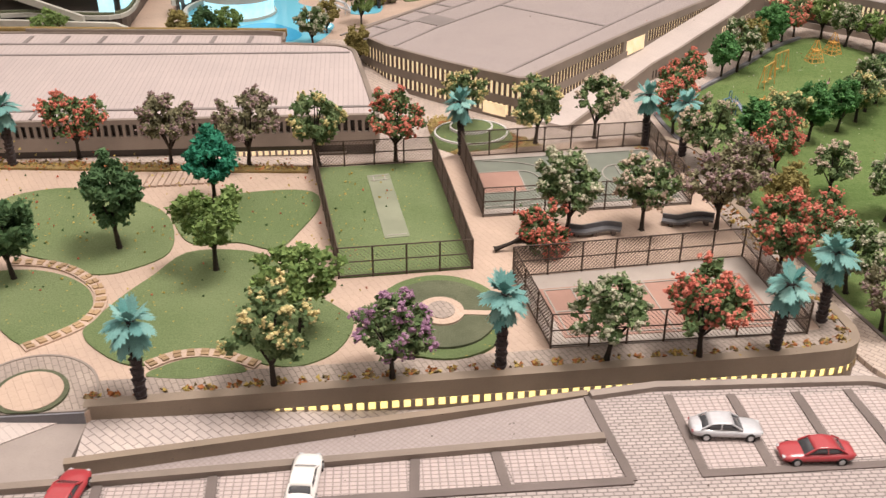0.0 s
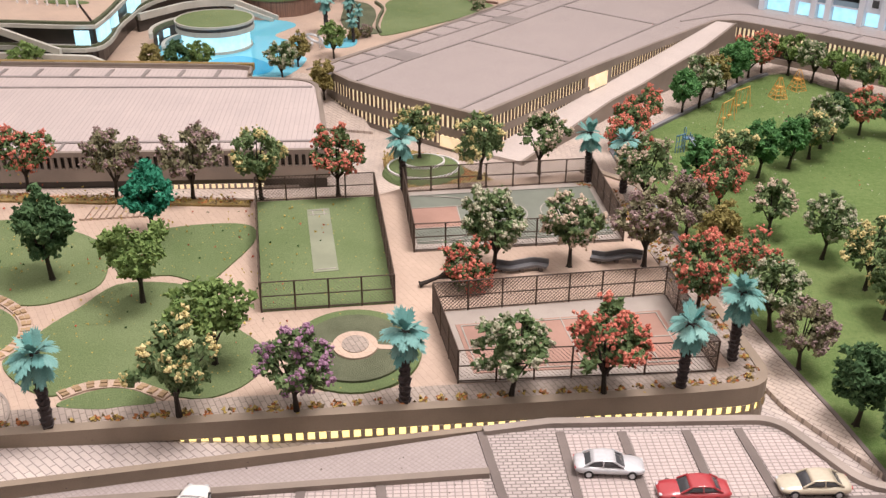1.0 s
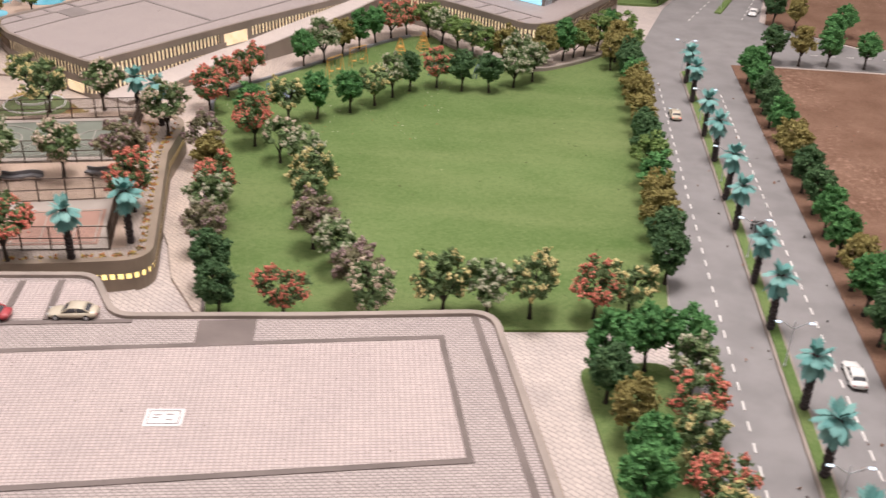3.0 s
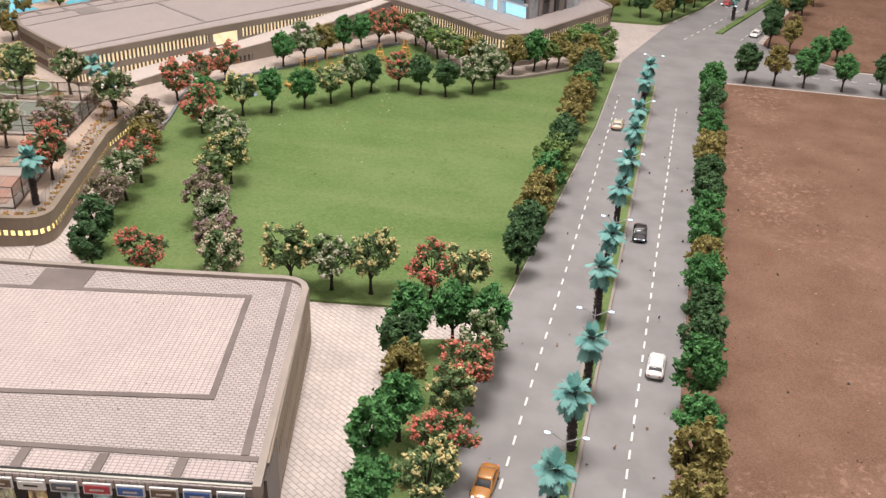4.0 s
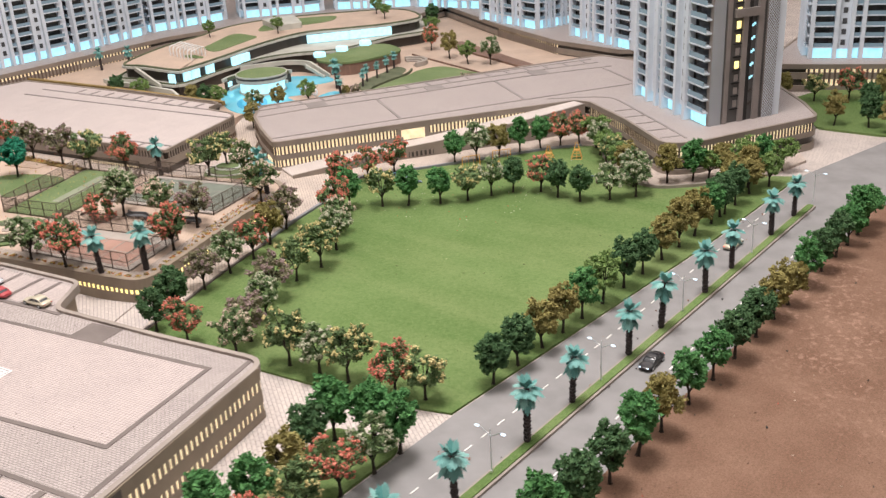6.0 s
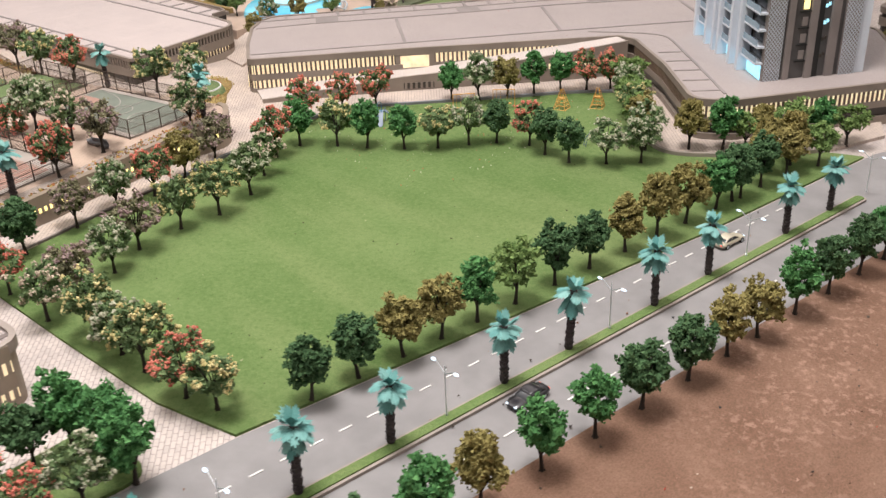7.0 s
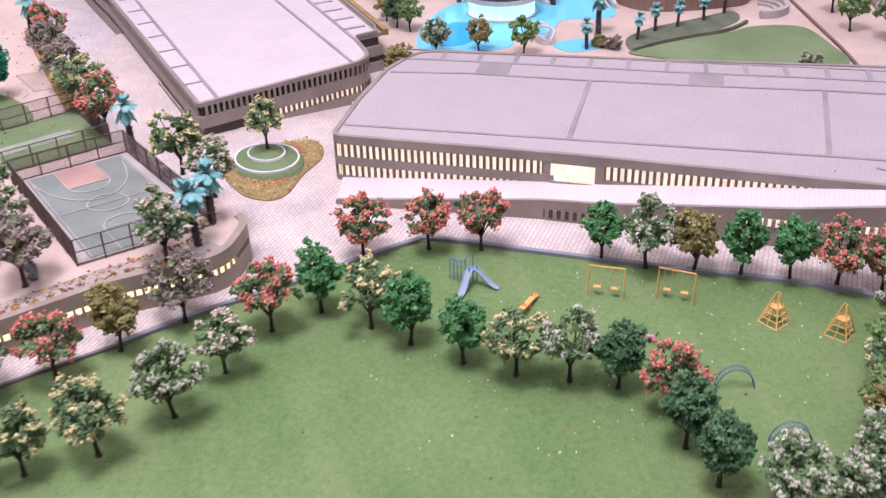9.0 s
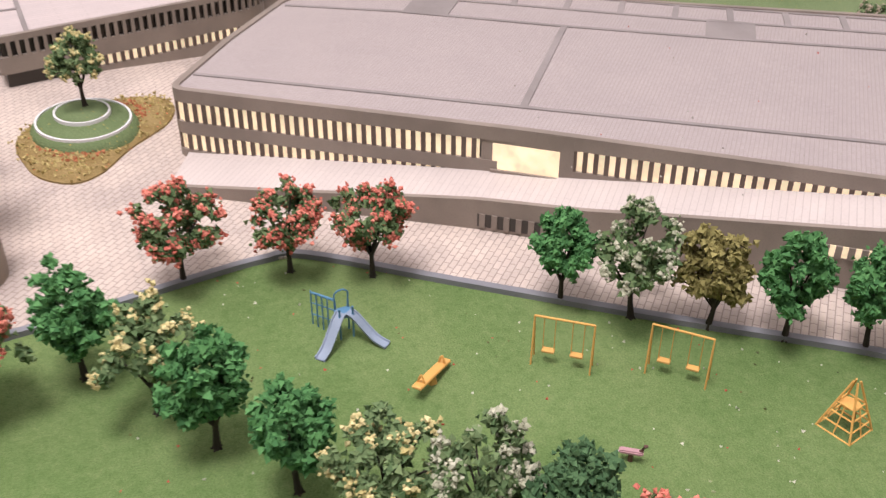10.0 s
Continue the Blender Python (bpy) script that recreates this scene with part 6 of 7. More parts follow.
sl = thing("slide", "blue plastic playground slide with two chutes and rails", "slide", "", pose(0.328, 0.957, LAWN, 0, 0, 8))
for sx in (-0.003, 0.003):
    for sy in (-0.003, 0.003):
        bar(sl, "post", [(sx, sy, 0), (sx, sy, 0.0165)], 0.0005, M_BLUE)
bm = bmesh.new()
box(bm, -0.0036, 0.0036, -0.0036, 0.0036, 0.0115, 0.0125)
part("platform", bm, M_BLUE, sl)
bar(sl, "hoop", spline([(-0.003, -0.003, 0.0165), (-0.003, -0.003, 0.0205), (-0.0025, 0.0, 0.0225), (-0.003, 0.003, 0.0205), (-0.003, 0.003, 0.0165)], 4), 0.0004, M_BLUE)
for ang2, L2 in ((-50, 0.021), (40, 0.021)):
    ch = bmesh.new()
    d = Vector((math.cos(radians(ang2)), math.sin(radians(ang2)), 0))
    n = Vector((-d.y, d.x, 0))
    prof = spline([(0.002, 0, 0.0128), (0.006, 0, 0.0110), (0.015, 0, 0.0030), (L2, 0, 0.0008)], 5)
    rows = []
    for px, _, pz in prof:
        rows.append([ch.verts.new(d * px + n * o + Vector((0, 0, pz + h))) for o, h in ((-0.0026, 0.0012), (-0.0024, 0.0), (0.0024, 0.0), (0.0026, 0.0012), (0.0021, 0.0012), (0.0019, 0.0005), (-0.0019, 0.0005), (-0.0021, 0.0012))])
    for a, b in zip(rows, rows[1:]):
        for k in range(8):
            ch.faces.new((a[k], a[(k + 1) % 8], b[(k + 1) % 8], b[k]))
    part("chute", ch, M_CHUTE, sl, "worn grey-blue chute")
for k in range(4):
    bar(sl, "rail_post", [(-0.004 - 0.003 * k, -0.006 - 0.0015 * k, 0), (-0.004 - 0.003 * k, -0.006 - 0.0015 * k, 0.0185)], 0.00035, M_BLUE)
for z in (0.006, 0.012, 0.0175):
    bar(sl, "rail", [(-0.003, -0.003, z), (-0.013, -0.0105, z)], 0.0006 if z > 0.016 else 0.0003, M_BLUE)


def swing(x, y, turn):
    if "swing" in MASTERS:
        return copy_thing(MASTERS["swing"], pose(x, y, LAWN, 0, 0, turn))
    s = thing("swing_set", "orange playground swing set with two seats", "swing", "swings", pose(x, y, LAWN, 0, 0, turn))
    bar(s, "top_bar", [(-0.0125, 0, 0.0235), (0.0125, 0, 0.0235)], 0.0005, M_ORANGE)
    for sx in (-0.0125, 0.0125):
        for sy in (-0.0035, 0.0035):
            bar(s, "leg", [(sx, 0, 0.0235), (sx, sy, 0)], 0.0004, M_ORANGE)
    for cx in (-0.006, 0.006):
        bm2 = bmesh.new()
        box(bm2, cx - 0.0027, cx + 0.0027, -0.0016, 0.0016, 0.0062, 0.0074)
        bmesh.ops.bevel(bm2, geom=bm2.edges[:], offset=0.0003, segments=1, affect="EDGES")
        part("seat", bm2, M_ORANGE, s)
        for o in (-0.0024, 0.0024):
            bar(s, "chain", [(cx + o, 0, 0.0074), (cx + o, 0, 0.0235)], 0.0002, M_ORANGE)
    MASTERS["swing"] = s
    return s


swing(0.3745, 1.040, 57)
swing(0.395, 1.083, 49)
ss = thing("seesaw", "orange plastic seesaw on a round stand", "seesaw", "", pose(0.370, 0.9845, LAWN, 0, 0, 136))
bm = bmesh.new()
box(bm, -0.0135, 0.0135, -0.0022, 0.0022, 0.0, 0.0014, pose(0, 0, 0.0042, 0, 9, 0))
bmesh.ops.bevel(bm, geom=bm.edges[:], offset=0.0004, segments=1, affect="EDGES")
part("plank", bm, M_ORANGE, ss)
bar(ss, "stand", [(0, 0, 0), (0, 0, 0.0045)], [0.0026, 0.0016], M_ORANGE)
for sx in (-0.009, 0.009):
    zz = 0.0050 - sx * math.tan(radians(9))
    bar(ss, "seat_back", spline([(sx, -0.0016, zz), (sx, 0.0, zz + 0.0042), (sx, 0.0016, zz)], 4), 0.0005, M_ORANGE)


def climber(x, y, turn):
    if "climber" in MASTERS:
        return copy_thing(MASTERS["climber"], pose(x, y, LAWN, 0, 0, turn))
    s = thing("climbing_pyramid", "orange pyramid climbing frame with a round platform", "climbing frame", "climbing frames", pose(x, y, LAWN, 0, 0, turn))
    base, h = 0.0075, 0.0235
    cs = [(-base, -base), (base, -base), (base, base), (-base, base)]
    for i, (a, b) in enumerate(cs):
        bar(s, "edge_pole", [(a, b, 0), (a * 0.12, b * 0.12, h)], 0.00045, M_ORANGE)
        c2, d2 = cs[(i + 1) % 4]
        for f in (0.02, 0.20, 0.38, 0.56):
            k = 1 - 0.88 * f
            bar(s, "rung", [(a * k, b * k, h * f), (c2 * k, d2 * k, h * f)], 0.00035, M_ORANGE)
        bar(s, "net_bar", [((a + c2) / 2, (b + d2) / 2, 0), ((a + c2) / 2 * 0.5, (b + d2) / 2 * 0.5, h * 0.56)], 0.0003, M_ORANGE)
    bar(s, "platform", [(0, 0, 0.0118), (0, 0, 0.0126)], 0.0042, M_ORANGE)
    MASTERS["climber"] = s
    return s


climber(0.441, 1.131, 20)
climber(0.467, 1.163, 30)


def arch(x, y, turn):
    if "arch" in MASTERS:
        return copy_thing(MASTERS["arch"], pose(x, y, LAWN, 0, 0, turn))
    s = thing("climbing_arch", "dark blue-grey curved ladder arch on the lawn", "climbing frame", "climbing arches", pose(x, y, LAWN, 0, 0, turn))
    curve = lambda t, o: (0.0115 * math.cos(t), o, 0.0145 * math.sin(t))
    for o in (-0.0022, 0.0022):
        bar(s, "side_rail", [curve(math.pi * k / 16, o) for k in range(17)], 0.0004, M_ARCH)
    for k in range(1, 16):
        bar(s, "rung", [curve(math.pi * k / 16, -0.0022), curve(math.pi * k / 16, 0.0022)], 0.0003, M_ARCH)
    MASTERS["arch"] = s
    return s


arch(0.4915, 1.070, 71)
arch(0.546, 1.072, 70)
M_RIDER = plain("brown_rider", (0.10, 0.045, 0.035), 0.5)
M_PINKPLANK = plain("pink_plank", (0.42, 0.24, 0.26), 0.5)
rd = thing("spring_rider", "brown and pink spring rider on the lawn", "play equipment", "", pose(0.434, 1.043, LAWN, 0, 0, 60))
bar(rd, "spring", [(0, 0, 0), (0, 0, 0.004)], 0.0011, M_RIDER)
bm = bmesh.new()
box(bm, -0.0045, 0.0045, -0.0014, 0.0014, 0.004, 0.0058)
bmesh.ops.bevel(bm, geom=bm.edges[:], offset=0.0005, segments=2, affect="EDGES")
part("seat", bm, M_PINKPLANK, rd)
bar(rd, "head", [(0.0035, 0, 0.0055), (0.0048, 0, 0.0085), (0.0058, 0, 0.0088)], [0.0009, 0.0008, 0.0004], M_RIDER)

# ---- grey benches between the courts ----
for x, y, turn in ((0.1901, 0.6335, 12), (0.2519, 0.6607, 10)):
    b = thing("bench", "curved dark grey bench on the court terrace", "bench", "benches", pose(x, y, garden_z(x, y) - 0.0006, 0, 0, turn))
    pts = spline([(-0.017, 0.001), (-0.008, -0.002), (0.0, 0.0), (0.009, 0.002), (0.017, -0.001)], 5)
    part("seat", band(pts, 0.0030, 0.0046, 0.0028, 0.0028), M_SLATE, b)
    for k in (3, 10, 17):
        p = pts[k]
        piece("foot", M_STRIP, b, p[0], p[1], 0.0, 0.0025, 0.0045, 0.0032)
    part("backrest", band(pts, 0.0046, 0.0078, 0.0028, -0.0018), M_SLATE, b)


# ---- crumbs and petals lying about ----
def litter(name, label, colors, n, area, z, seed, lo=0.0004, hi=0.0011):
    rng = np.random.default_rng(seed)
    x0, x1, y0, y1 = area
    for nm, (a, b), share in colors:
        k = int(n * share)
        c = np.stack([rng.uniform(x0, x1, k), rng.uniform(y0, y1, k), np.zeros(k)], 1)
        c[:, 2] = [z(*p) for p in c[:, :2]] if callable(z) else z
        ob = part(name, crumbs(rng, c, rng.uniform(lo, hi, k)), leafy(nm, a, b))
        tagged(ob, label, "litter", "", "stuff")


litter("fallen_petals", "stray petals and leaf crumbs on the grass", [("petal_red", ((0.45, 0.05, 0.04), (0.6, 0.12, 0.08)), 0.22), ("petal_pale", ((0.5, 0.5, 0.4), (0.65, 0.62, 0.5)), 0.55), ("leaf_crumb", ((0.06, 0.08, 0.03), (0.16, 0.14, 0.05)), 0.23)], 300, (0.27, 0.52, 0.86, 1.16), LAWN + 0.0006, 5, 0.0003, 0.0008)
litter("fallen_petals", "stray leaf crumbs on the lawn", [("crumb_pale", ((0.34, 0.38, 0.2), (0.48, 0.48, 0.3)), 0.3), ("crumb_dark", ((0.05, 0.06, 0.03), (0.10, 0.09, 0.04)), 0.7)], 90, (0.42, 0.72, 0.56, 1.08), LAWN + 0.0004, 6, 0.0003, 0.0010)
litter("fallen_petals", "yellow and red petals strewn over the garden lawns", [("petal_yellow", ((0.5, 0.36, 0.08), (0.62, 0.48, 0.16)), 0.6), ("petal_coral", ((0.5, 0.10, 0.06), (0.62, 0.2, 0.12)), 0.2), ("petal_green", ((0.03, 0.08, 0.02), (0.06, 0.12, 0.04)), 0.2)], 420, (-0.24, 0.06, 0.50, 0.70), on_garden(0.0012), 7, 0.0004, 0.0009)
litter("road_crumbs", "small stray crumbs on the road and field", [("road_crumb", ((0.05, 0.05, 0.05), (0.14, 0.10, 0.08)), 0.5), ("soil_crumb", ((0.3, 0.16, 0.11), (0.42, 0.26, 0.2)), 0.5)], 460, (0.745, 1.5, 0.1, 1.12), 0.0012, 8, 0.0003, 0.0012)
litter("soil_clods", "small clods and pale grit on the bare earth", [("clod", ((0.17, 0.095, 0.07), (0.30, 0.18, 0.135)), 0.85), ("grit", ((0.42, 0.30, 0.24), (0.55, 0.42, 0.35)), 0.12), ("red_petal", ((0.45, 0.08, 0.06), (0.6, 0.16, 0.1)), 0.03)], 1500, (0.90, 1.45, 0.12, 1.10), 0.0008, 12, 0.0004, 0.0011)
litter("deck_crumbs", "dark specks of dust on the parking deck", [("deck_speck", ((0.10, 0.08, 0.07), (0.25, 0.2, 0.17)), 1.0)], 420, (0.0, 0.62, 0.27, 0.43), DECK + 0.0004, 9, 0.0002, 0.0005)
litter("roof_crumbs", "small specks of dust on the block roof", [("roof_speck", ((0.3, 0.25, 0.22), (0.6, 0.55, 0.5)), 0.8), ("roof_petal", ((0.5, 0.08, 0.06), (0.6, 0.15, 0.1)), 0.2)], 40, (0.1, 0.35, 1.05, 1.3), RB - 0.0008, 10, 0.0003, 0.0007)


def scatter(name, label, path, width, n, z, seed):
    """Dry leaves and petals heaped along a line."""
    rng = np.random.default_rng(seed)
    pts = even(path, 60)
    for nm, (a, b), share in (("dry_rust", ((0.38, 0.12, 0.05), (0.58, 0.25, 0.10)), 0.3), ("dry_gold", ((0.45, 0.30, 0.08), (0.62, 0.46, 0.16)), 0.35), ("dry_brown", ((0.16, 0.11, 0.06), (0.30, 0.22, 0.12)), 0.35)):
        k = int(n * share)
        i = rng.integers(0, 60, k)
        clump = 0.5 + 0.5 * np.sin(i * 0.9 + seed)
        keep = rng.uniform(size=k) < 0.25 + 0.75 * clump
        P = np.array([pts[j] for j in i]) + rng.normal(size=(k, 2)) * width
        c = np.concatenate([P, np.array([[z(*p)] for p in P])], 1)[keep]
        tagged(part(name, crumbs(rng, c, rng.uniform(0.0005, 0.0013, len(c))), leafy(nm, a, b)), label, "litter", "", "stuff")


scatter("dry_leaves", "dry autumn leaves heaped along the garden wall", shifted(border_line, 0.0052, False), 0.0017, 1700, on_garden(0.0009), 21)
scatter("dry_leaves", "dry autumn leaves heaped along the rear garden edge", [(-0.2328, 0.6443), (-0.0963, 0.6708), (-0.0084, 0.6892)], 0.0030, 700, on_garden(0.0014), 22)
scatter("dry_leaves", "dry autumn leaves beside the corner palms", [(0.2161, 0.7860), (0.2512, 0.7735), (0.2720, 0.7051), (0.2970, 0.6284)], 0.0022, 420, on_garden(0.0006), 23)

# ---- upper terrace with pool and clubhouse ----
club_poly = [(-1.5, 1.0), (-0.60, 0.94), (-0.36, 0.975), (-0.10, 1.010), (-0.12, 1.085), (-0.065, 1.075), (-0.035, 1.13), (0.016, 1.25), (0.126, 1.417), (0.25, 1.60), (0.20, 1.75), (-0.2, 2.6), (-1.5, 2.6)]
structure("club_terrace", prism(club_poly, -0.002, CLUB), M_SAND, "beige paved upper terrace behind the low blocks")
structure("terrace_ramp", ribbon(even([(-0.040, 0.950), (-0.125, 1.085)], 8), even([(0.030, 0.945), (-0.045, 1.085)], 8), -0.002, lambda x, y: lerp_table(y, [(0.95, 0.008), (1.01, CLUB), (1.09, CLUB + 0.0004)])), M_PATH, "paved ramp up between the two blocks")
structure("pool", prism(spline([(-0.250, 1.120), (-0.165, 1.060), (-0.098, 1.056), (-0.085, 1.140), (-0.125, 1.165), (-0.110, 1.200), (-0.150, 1.235), (-0.138, 1.290), (-0.180, 1.310), (-0.250, 1.270), (-0.275, 1.190)], 6, True), CLUB - 0.002, CLUB + 0.0006), M_WATER, "shallow pale blue pool water")
structure("deep_pool", prism(spline([(-0.190, 1.112), (-0.158, 1.078), (-0.120, 1.072), (-0.112, 1.098), (-0.135, 1.125), (-0.165, 1.138)], 6, True), CLUB - 0.002, CLUB + 0.0010), M_DEEPWATER, "deep bright blue pool water")
structure("small_pool", prism(spline([(-0.075, 1.190), (-0.045, 1.200), (-0.048, 1.235), (-0.080, 1.230)], 6, True), CLUB - 0.002, CLUB + 0.0008), M_WATER, "small pale blue pool")
lawn_n = spline([(-0.015, 1.255), (0.050, 1.335), (0.105, 1.420), (0.085, 1.455), (0.045, 1.465), (-0.015, 1.475), (-0.038, 1.455), (-0.045, 1.420), (-0.038, 1.390), (-0.034, 1.340), (-0.028, 1.295)], 6, True)
structure("terrace_lawn", prism(lawn_n, CLUB - 0.002, CLUB + 0.0012), M_GARDEN_GRASS, "curved lawn on the upper terrace")
structure("terrace_hedge", band(spline([(-0.022, 1.262), (-0.033, 1.295), (-0.039, 1.340), (-0.043, 1.390), (-0.060, 1.425)], 6), CLUB, CLUB + 0.0042, 0.0016, 0.0016), M_HEDGE, "low clipped hedge along the terrace lawn")
structure("palm_bed", prism(spline([(-0.026, 1.262), (-0.040, 1.300), (-0.044, 1.345), (-0.055, 1.390), (-0.075, 1.425), (-0.105, 1.432), (-0.096, 1.380), (-0.086, 1.320), (-0.064, 1.275)], 6, True), CLUB - 0.002, CLUB + 0.0008), M_HEDGE, "green planting bed under the terrace palms")
structure("terrace_kerb", band([(-0.150, 1.532), (-0.040, 1.497), (0.055, 1.468), (0.110, 1.448)], CLUB, CLUB + 0.0030, 0.0014, 0.0014), M_BRICKWALL, "dark low kerb across the terrace")
structure("terrace_bank", prism([(-0.150, 1.640), (-0.050, 1.592), (0.060, 1.552), (0.138, 1.522), (0.152, 1.545), (0.050, 1.590), (-0.130, 1.672)], CLUB - 0.002, CLUB + 0.0040), M_BRICKWALL, "brown brick bank behind the terrace trees")
for k, r in enumerate((0.020, 0.026, 0.032)):
    structure("terrace_seating" + ("", "_2", "_3")[k], band([(-0.098 + r * math.cos(a), 1.465 + r * math.sin(a)) for a in (radians(150 - 12 * j) for j in range(16))], CLUB, CLUB + 0.003 + 0.003 * k, 0.0025, 0.0025), M_APRON, "curved pale seating step of a small amphitheatre")

cl = thing("clubhouse", "white terraced clubhouse with green roofs and cyan lit glass", "building", "", pose(-0.205, 1.178, CLUB))


def loc(points):
    return [(p[0] + 0.205, p[1] - 1.178) for p in points]


def ccw(poly):
    return poly if area2(poly) > 0 else poly[::-1]


# round pavilion in the pool
part("drum_glass", prism(ring_of(0, 0, 0.040, 0.040, 40), 0.0, 0.0245), M_LIT, cl, "bright lit glass drum")
part("drum_foot", band(ring_of(0, 0, 0.0425, 0.0425, 40), 0.0, 0.0035, 0.002, 0.0, True), M_LIP, cl)
part("drum_lip", prism(ring_of(0, 0, 0.046, 0.046, 40), 0.0215, 0.0270, 0.0008), M_LIP, cl, "pale round roof lip")
part("drum_band", band(ring_of(0, 0, 0.0452, 0.0452, 40), 0.0270, 0.0310, 0.003, 0.0, True), M_TOWERGREY, cl, "dark hedge band")
part("drum_rim", band(ring_of(0, 0, 0.0465, 0.0465, 40), 0.0310, 0.0338, 0.0018, 0.0, True), M_LIP, cl)
part("drum_lawn", prism(ring_of(0, 0, 0.0448, 0.0448, 40), 0.028, 0.0332), M_GARDEN_GRASS, cl, "round green roof")

# main roof terrace, two storeys of dark glazing below it
roof_line = ccw(spline([(-0.302, 1.090), (-0.312, 1.070), (-0.40, 1.064), (-0.460, 1.062), (-0.525, 1.200), (-0.545, 1.300), (-0.575, 1.420), (-0.545, 1.530), (-0.460, 1.640), (-0.350, 1.730), (-0.235, 1.670), (-0.247, 1.578), (-0.300, 1.500), (-0.352, 1.425), (-0.345, 1.300), (-0.320, 1.190)], 6, True))
core = loc(roof_line)
part("upper_roof", prism(core, 0.0435, 0.0475, 0.0006), M_LIP, cl, "pale curved roof terrace with lip")
part("roof_hedge", band(shifted(core, 0.003, True), 0.046, 0.0505, 0.004, 0.0, True), M_HEDGE, cl, "low hedge along the roof edge")
part("upper_deck", prism(shifted(core, 0.007, True), 0.046, 0.0486), M_SAND, cl, "sandy paved roof terrace")
part("upper_glazing", prism(shifted(core, 0.007, True), 0.0, 0.0440), M_DARKGLASS, cl, "dark recessed glazing")
lip = ccw(spline([(-0.300, 1.066), (-0.40, 1.057), (-0.470, 1.055), (-0.535, 1.200), (-0.585, 1.420), (-0.550, 1.540), (-0.350, 1.750), (-0.205, 1.660), (-0.228, 1.555), (-0.240, 1.42), (-0.300, 1.350), (-0.326, 1.280), (-0.318, 1.180)], 6, True))
part("lower_roof", prism(loc(lip), 0.0205, 0.0250, 0.0005), M_LIP, cl, "pale curved lower terrace lip")
part("lower_hedge", band(shifted(loc(lip), 0.002, True), 0.0245, 0.0275, 0.003, 0.0, True), M_HEDGE, cl, "low hedge along the lower terrace")
part("lower_glazing", prism(shifted(loc(lip), 0.010, True), 0.0, 0.0215), M_DARKGLASS, cl, "dark recessed glazing")
for a, b in (((-0.3025, 1.083), (-0.3045, 1.098)), ((-0.3060, 1.104), (-0.3090, 1.122)), ((-0.3130, 1.142), (-0.3175, 1.162)), ((-0.3240, 1.212), (-0.3330, 1.262)), ((-0.3475, 1.430), (-0.2960, 1.502)), ((-0.2955, 1.503), (-0.2440, 1.578))):
    A, B = loc([a, b])
    part("lit_window", band([A, B], 0.0265, 0.0428, 0.0040, 0.0010), M_LIT, cl, "cyan lit window")
for x, y in ((-0.232, 1.352), (-0.230, 1.412), (-0.226, 1.476)):
    part("lit_dome", prism(loc(ring_of(x, y, 0.013, 0.011, 20)), 0.0250, 0.0345, 0.004), M_LIT, cl, "cyan lit canopy")
green = ccw(spline([(-0.225, 1.335), (-0.180, 1.322), (-0.138, 1.347), (-0.120, 1.420), (-0.125, 1.470), (-0.185, 1.500), (-0.218, 1.480), (-0.232, 1.390)], 6, True))
part("green_terrace", prism(loc(green), 0.0215, 0.0255, 0.0006), M_GARDEN_GRASS, cl, "green roof terrace")
part("brick_wall", prism(shifted(loc(green), 0.0015, True), 0.0, 0.0235), M_BRICKWALL, cl, "brown brick curved wall")

# gallery that bends round the pavilion, with stairs at its ends
gallery = spline([(-0.320, 1.225), (-0.302, 1.262), (-0.284, 1.295), (-0.252, 1.316), (-0.220, 1.316)], 6)
part("gallery_band", band(loc(gallery), 0.0150, 0.0235, 0.0025, 0.0025), M_LIP, cl, "pale curved gallery parapet")
part("gallery_hedge", band(shifted(loc(gallery), 0.006, False), 0.0150, 0.0215, 0.002, 0.002), M_HEDGE, cl)
part("gallery_wall", band(shifted(loc(gallery), 0.004, False), 0.0, 0.0155, 0.002, 0.002), M_DARKGLASS, cl, "dark recessed glazing")
stair = loc([(-0.220, 1.316), (-0.168, 1.312)])
part("stair_parapet", band(even(stair, 6), lambda x, y: lerp_table(x, [(-0.015, 0.0150), (0.037, 0.0)]), lambda x, y: lerp_table(x, [(-0.015, 0.0230), (0.037, 0.0060)]), 0.0022, 0.0022), M_LIP, cl, "pale sloping stair parapet")
stair = [(x - 0.004, y - 0.010) for x, y in stair]
part("stair_parapet", band(even(stair, 6), lambda x, y: lerp_table(x, [(-0.019, 0.0130), (0.033, 0.0)]), lambda x, y: lerp_table(x, [(-0.019, 0.0200), (0.033, 0.0045)]), 0.0018, 0.0018), M_LIP, cl, "pale sloping stair parapet")
for r, z0, z1, m in ((0.0745, 0.0160, 0.0225, M_LIP), (0.0700, 0.0, 0.0165, M_DARKGLASS), (0.0620, 0.0, 0.0060, M_LIP)):
    arc_pts = [(r * math.cos(radians(92 + 7 * k)), r * math.sin(radians(92 + 7 * k))) for k in range(18)]
    part("ring_gallery", band(arc_pts, z0, z1, 0.0022, 0.0022), m, cl, "curved gallery beside the pavilion")
part("ring_hedge", band([(0.0715 * math.cos(radians(95 + 7 * k)), 0.0715 * math.sin(radians(95 + 7 * k))) for k in range(16)], 0.0155, 0.0215, 0.0015, 0.0015), M_HEDGE, cl)
for a0 in (120, 165, 195):
    A, B = [(0.0675 * math.cos(radians(a)), 0.0675 * math.sin(radians(a))) for a in (a0, a0 + 11)]
    part("lit_window", band([A, B], 0.0065, 0.0150, 0.001, 0.001), M_LIT, cl, "cyan lit window")
